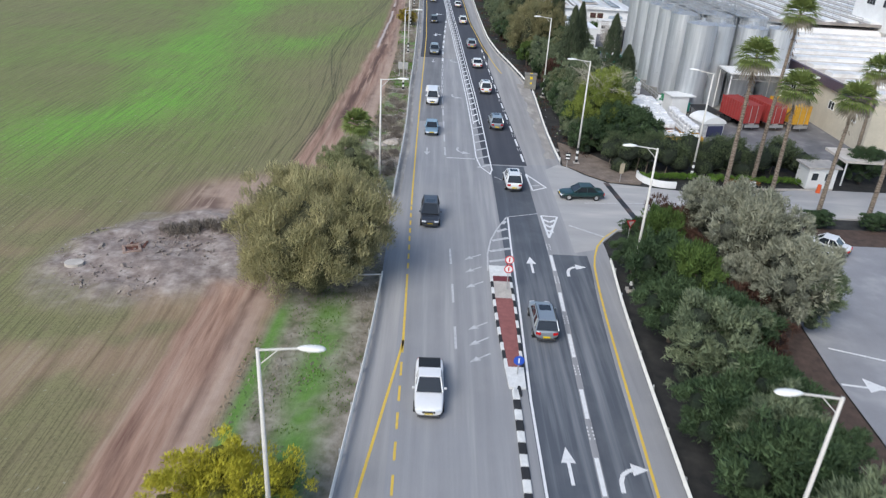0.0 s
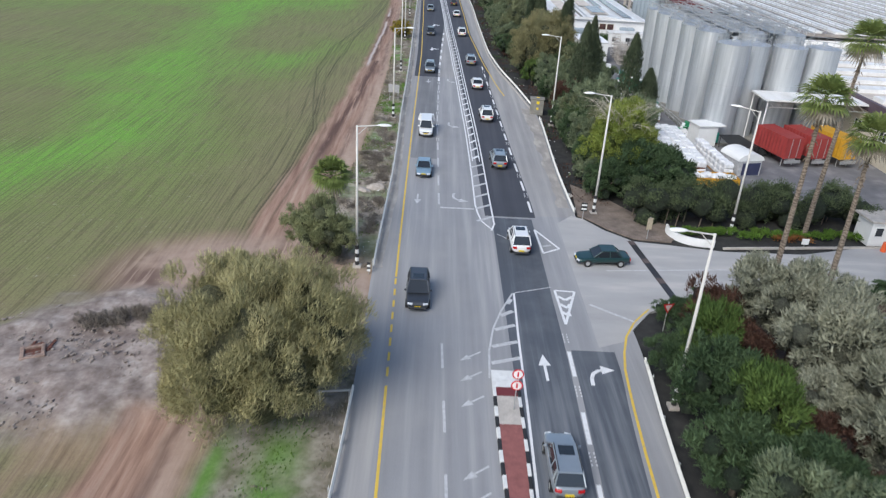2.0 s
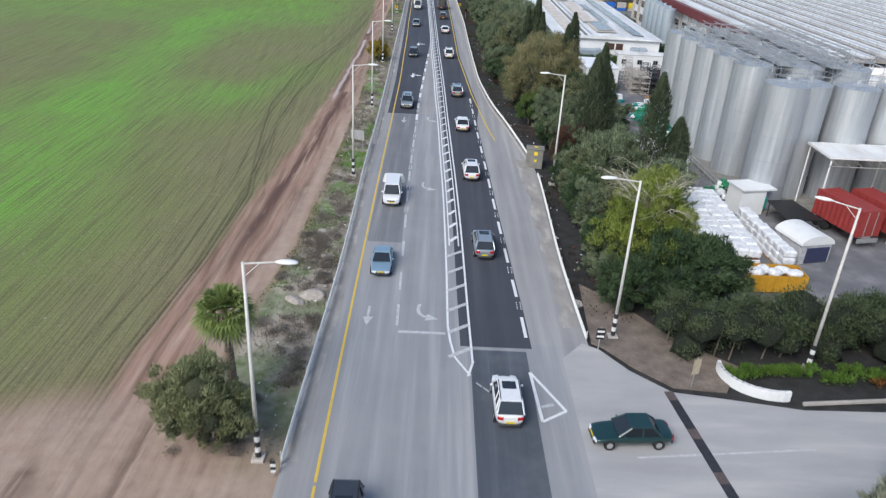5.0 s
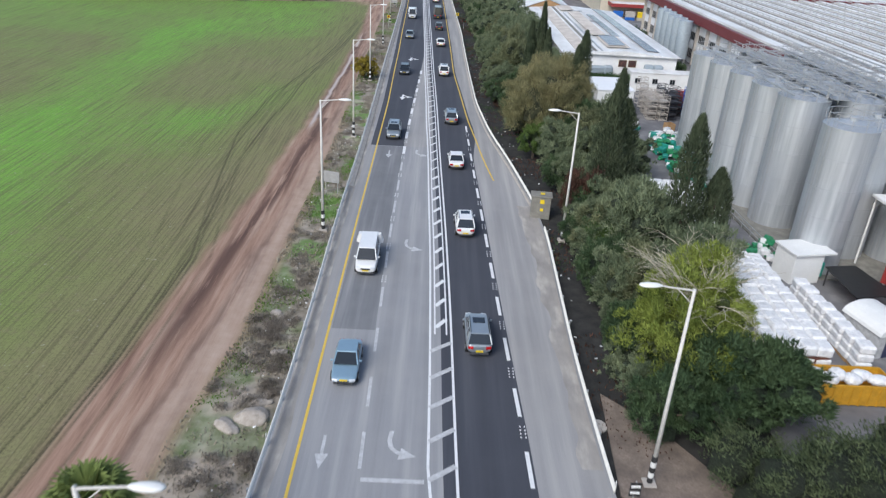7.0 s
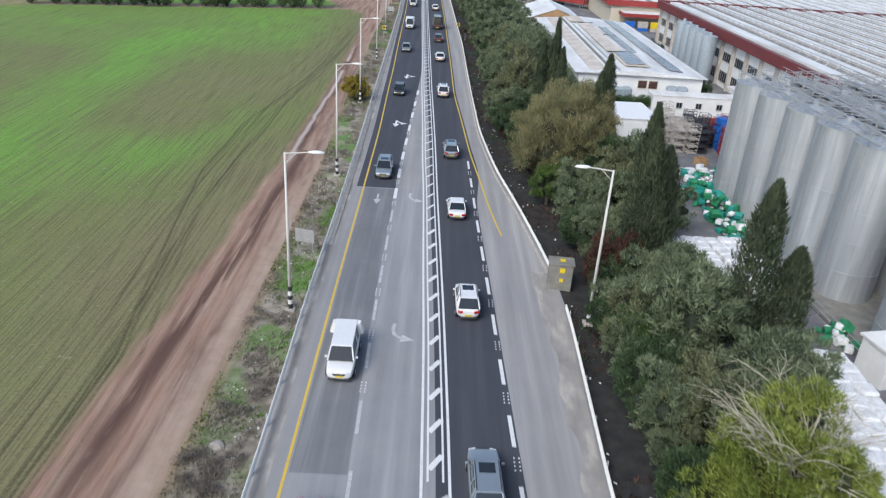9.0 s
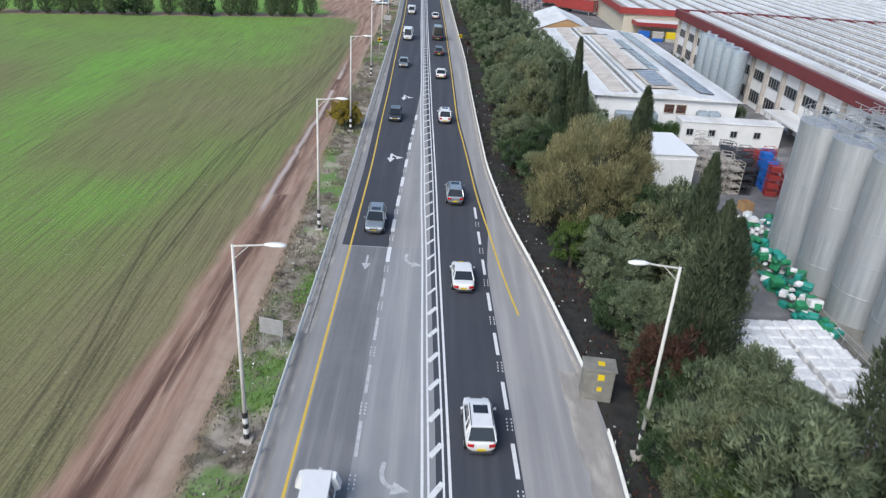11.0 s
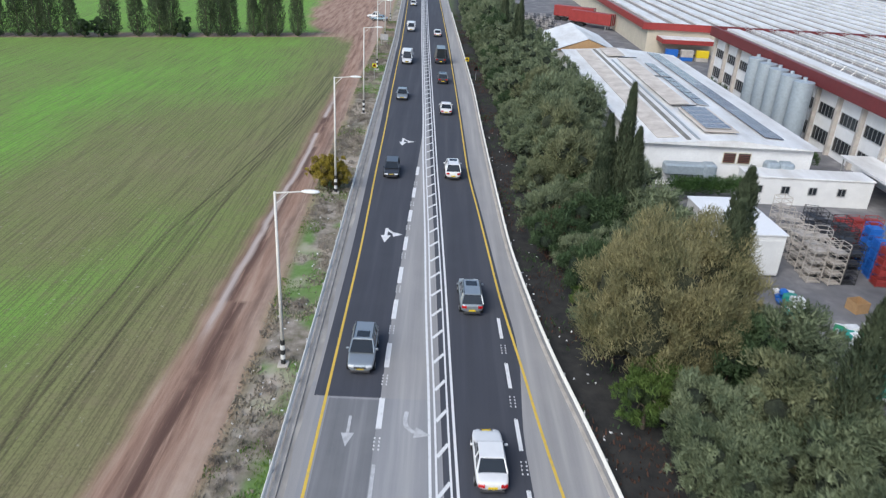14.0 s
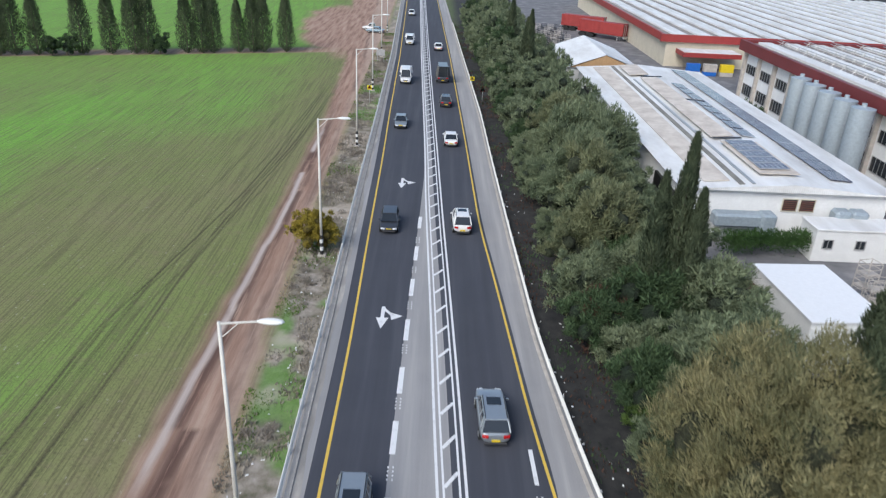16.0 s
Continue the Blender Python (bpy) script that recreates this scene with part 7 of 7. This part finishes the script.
# ---- vehicles ----
def car(name, label, paint, L=4.5, W=1.8, H=1.48, kind="sedan", category="car"):
    """A car facing +y with its middle at the origin."""
    c = thing(name, label=label, category=category, group="vehicles")
    hl, hw = L / 2, W / 2
    belt = {"sedan": 0.92, "hatch": 0.95, "suv": 1.08, "van": 1.15, "pickup": 1.05}[kind]
    hood = belt - {"sedan": 0.12, "hatch": 0.1, "suv": 0.1, "van": 0.1, "pickup": 0.05}[kind]
    # lower body: stations from tail to nose
    st = [(-hl, 0.78, 0.42, belt - 0.12), (-hl + 0.12, 0.9, 0.3, belt - 0.02), (-hl + 0.5, 1, 0.26, belt), (-hl * 0.3, 1, 0.24, belt), (hl * 0.25, 1, 0.24, belt - 0.02), (hl * 0.5, 0.99, 0.26, hood), (hl - 0.35, 0.95, 0.28, hood - 0.06), (hl - 0.08, 0.85, 0.32, hood - 0.18), (hl, 0.7, 0.42, hood - 0.3)]
    v, f = [], []
    for y, w, z0, z1 in st:
        zm = (z0 + z1) * 0.5 + 0.05
        v += [(-hw * w * 0.93, y, z0), (-hw * w, y, zm), (-hw * w * 0.95, y, z1 - 0.05), (-hw * w * 0.86, y, z1), (hw * w * 0.86, y, z1), (hw * w * 0.95, y, z1 - 0.05), (hw * w, y, zm), (hw * w * 0.93, y, z0)]
    n = 8
    for i in range(len(st) - 1):
        f += [(i * n + j, i * n + (j + 1) % n, (i + 1) * n + (j + 1) % n, (i + 1) * n + j) for j in range(n)]
    f += [tuple(range(n - 1, -1, -1)), tuple(range((len(st) - 1) * n, len(st) * n))]
    body = raw("body", v, f, paint, c)
    body.data.flip_normals()
    body.data.polygons.foreach_set("use_smooth", [True] * len(body.data.polygons))
    body.modifiers.new("rounding", "SUBSURF").render_levels = 2
    # glasshouse
    if kind == "sedan":
        y0, y1, y2, y3 = -hl + 0.75, -hl + 1.35, hl * 0.1, hl * 0.42
    elif kind == "pickup":
        y0, y1, y2, y3 = -hl * 0.2, -hl * 0.12, hl * 0.2, hl * 0.45
    elif kind == "van":
        y0, y1, y2, y3 = -hl + 0.15, -hl + 0.3, hl * 0.4, hl * 0.62
    else:
        y0, y1, y2, y3 = -hl + 0.12, -hl + 0.5, hl * 0.15, hl * 0.48
    wb, wt = hw * 0.9, hw * 0.72
    zb, zt = belt - 0.02, H - 0.05

    def shell(y0, y1, y2, y3, wb, wt, zb, zt):
        vv = [(-wb, y0, zb), (wb, y0, zb), (wb, y3, zb), (-wb, y3, zb), (-wt, y1, zt), (wt, y1, zt), (wt, y2, zt), (-wt, y2, zt)]
        return vv, [(3, 2, 1, 0), (4, 5, 6, 7), (0, 1, 5, 4), (1, 2, 6, 5), (2, 3, 7, 6), (3, 0, 4, 7)]
    vv, ff = shell(y0, y1, y2, y3, wb, wt, zb, zt)
    for nm, q in (("rear_window", ff[2]), ("side_window", ff[3]), ("windscreen", ff[4]), ("side_window", ff[5]), ("roof_glass", ff[1])):
        raw(nm, [vv[i] for i in q], [(0, 1, 2, 3)], GLASS, c)
    bm = bmesh.new()
    q = box(bm, 0, (y1 + y2) / 2, zt - 0.02, wt * 2 + 0.06, y2 - y1 + 0.1, 0.09, 0, 0.03)
    part("roof", bm, paint, c)
    for s in (-1, 1):
        ym = (y1 + y2) / 2 - 0.05
        rods = [(y0, y1, 0.055), (y3, y2, 0.055), (ym, ym, 0.05)]
        if kind in ("suv", "hatch", "van"):
            rods.append((y1 + 0.15, y1 + 0.25, 0.1 if kind != "van" else 0.4))
        for ya, yb, rad in rods:
            bm = bmesh.new()
            rod(bm, (s * wb, ya, zb), (s * wt, yb, zt), rad, rad * 0.8, 5)
            part("pillar", bm, paint, c)
    if kind == "suv":
        bm = bmesh.new()
        box(bm, 0, y2 - 0.55, zt + 0.062, wt * 1.3, 0.75, 0.02)
        part("sunroof", bm, GLASS, c)
        for s in (-1, 1):
            bm = bmesh.new()
            rod(bm, (s * wt * 0.95, y1 + 0.05, zt + 0.1), (s * wt * 0.95, y2 - 0.05, zt + 0.1), 0.025, 0.025, 5)
            part("roof_rail", bm, DARK_STEEL, c)
    if kind == "pickup":
        bm = bmesh.new()
        box(bm, 0, -hl * 0.6, belt - 0.06, W * 0.76, L * 0.34, 0.075)
        part("load_bed", bm, BLACK, c)
    for s in (-1, 1):
        for y in (-hl * 0.62, hl * 0.62):
            bm = bmesh.new()
            rod(bm, (s * (hw - 0.2), y, 0.33), (s * (hw + 0.01), y, 0.33), 0.33, 0.33, 18)
            w = part("wheel", bm, TYRE, c)
            bm = bmesh.new()
            rod(bm, (s * (hw + 0.005), y, 0.33), (s * (hw + 0.018), y, 0.33), 0.2, 0.17, 14)
            part("rim", bm, GALV, w)
        bm = bmesh.new()
        box(bm, s * hw * 0.66, -hl + 0.05, belt - 0.34, 0.36, 0.14, 0.2, s * 14, 0.02)
        part("tail_light", bm, TAIL, c)
        bm = bmesh.new()
        box(bm, s * hw * 0.62, hl - 0.1, hood - 0.34, 0.38, 0.16, 0.15, -s * 18, 0.02)
        part("headlight", bm, HEAD, c)
        bm = bmesh.new()
        box(bm, s * (hw + 0.05), y3 - 0.35, belt - 0.02, 0.18, 0.1, 0.14, 0, 0.02)
        part("mirror", bm, paint, c)
    for y, m in ((-hl - 0.005, YELLOW), (hl - 0.02, YELLOW)):
        bm = bmesh.new()
        box(bm, 0, y, 0.5, 0.5, 0.04, 0.12)
        part("plate", bm, m, c)
    for nm, y, z, w, h in (("bumper", -hl + 0.03, 0.27, 0.72, 0.16), ("bumper", hl - 0.06, 0.27, 0.72, 0.16), ("grille", hl - 0.04, hood - 0.42, 0.42, 0.14)):
        bm = bmesh.new()
        box(bm, 0, y, z, W * w, 0.14, h, 0, 0.03)
        part(nm, bm, DARK_STEEL, c)
    return c


P_SILVER = car_paint("silver_blue_car_paint", (0.33, 0.37, 0.4), 0.5)
P_WHITE = car_paint("white_car_paint", (0.75, 0.75, 0.75))
P_DARK = car_paint("dark_grey_car_paint", (0.05, 0.055, 0.065), 0.3)
P_BLUE = car_paint("light_blue_car_paint", (0.24, 0.36, 0.45), 0.3)
P_GREEN = car_paint("dark_green_car_paint", (0.008, 0.04, 0.04), 0.2)


def lane_turn(f, y):
    return math.degrees(math.atan2(float(f(y)) - float(f(y + 8)), 8))


def put(c, x, y, f=None, back=False):
    t = lane_turn(f, y) if f else 0
    c.matrix_basis = pose(x, y, 0.012, 0, 0, t + (180 if back else 0))
    return c


SUV = ("suv", "silver-blue estate SUV with roof rails in the lane", P_SILVER, 4.7, 1.82, 1.7, "suv")
FAMILY = ("minivan", "white family van with dark rear window in the lane", P_WHITE, 4.4, 1.8, 1.8, "suv")
SALOON = ("sedan", "white saloon car in the lane", P_WHITE, 4.6, 1.8, 1.46, "sedan")
north = [(*SUV, 45.0), (*FAMILY, 73.5), (*SUV, 95.6), (*FAMILY, 114.5), (*SALOON, 133), (*SUV, 151.2), (*FAMILY, 180.6), (*SALOON, 208.5),
         ("suv", "dark compact SUV in the lane", P_DARK, 4.3, 1.8, 1.65, "suv", 229), ("truck", "dark box truck with an orange rear far along the road", P_DARK, 6.2, 2.2, 2.9, "van", 247.5), ("sedan", "small white saloon in the distance", P_WHITE, 4.5, 1.8, 1.46, "sedan", 279)]
for name, lab, paint, L, W, H, kind, y in north:
    x = (float(HATCH_R(y)) + min(float(RIGHT_DASH(y)), float(RIGHT_YELLOW(max(y, 120))))) / 2
    put(car(name, lab, paint, L, W, H, kind), x - 0.1, y, HATCH_R)
south = [("pickup", "white double-cab pickup coming along the lane", P_WHITE, 5.2, 1.85, 1.78, "pickup", 36.4), ("jeep", "dark square off-roader coming along the lane", P_DARK, 4.3, 1.85, 1.85, "suv", 63.2), ("sedan", "light blue saloon coming along the lane", P_BLUE, 4.4, 1.74, 1.44, "sedan", 91.5),
         ("van", "white panel van coming along the lane", P_WHITE, 4.9, 1.85, 1.95, "van", 106.5), ("suv", "silver SUV coming along the lane", P_SILVER, 4.5, 1.82, 1.65, "suv", 143), ("hatchback", "dark hatchback coming along the lane", P_DARK, 4.1, 1.75, 1.5, "hatch", 180), ("sedan", "silver saloon far along the road", P_SILVER, 4.5, 1.78, 1.45, "sedan", 216),
         ("van", "white high-roofed van far along the road", P_WHITE, 5.4, 1.98, 2.3, "van", 245), ("van", "white van in the distance", P_WHITE, 5.0, 1.9, 1.95, "van", 285), ("sedan", "white saloon in the far distance", P_WHITE, 4.5, 1.8, 1.46, "sedan", 335)]
for name, lab, paint, L, W, H, kind, y in south:
    put(car(name, lab, paint, L, W, H, kind), float(LEFT_YELLOW(y)) + 1.85, y, LEFT_YELLOW, True)
g = car("sedan", "dark green saloon waiting in the side road", P_GREEN, 4.7, 1.8, 1.45, "sedan")
g.matrix_basis = pose(15.95, 70.9, 0.012, 0, 0, 94)
for x, y, t, p in ((35.0, 59.4, 50, P_WHITE), (37.4, 61.0, 50, P_WHITE), (32.6, 57.4, 50, P_SILVER)):
    k = car("parked_car", "parked pale saloon in the car park", p, 4.4, 1.8, 1.46, "sedan")
    k.matrix_basis = pose(x, y, -0.02, 0, 0, t)
k = car("parked_car", "white pickup parked on the far dirt patch", P_WHITE, 5.0, 1.85, 1.75, "pickup")
k.matrix_basis = pose(-13.5, 303, -0.12, 0, 0, 75)
k = car("parked_car", "pale blue car parked on the far dirt patch", P_BLUE, 4.5, 1.8, 1.46, "sedan")
k.matrix_basis = pose(-12.5, 299.5, -0.12, 0, 0, 80)
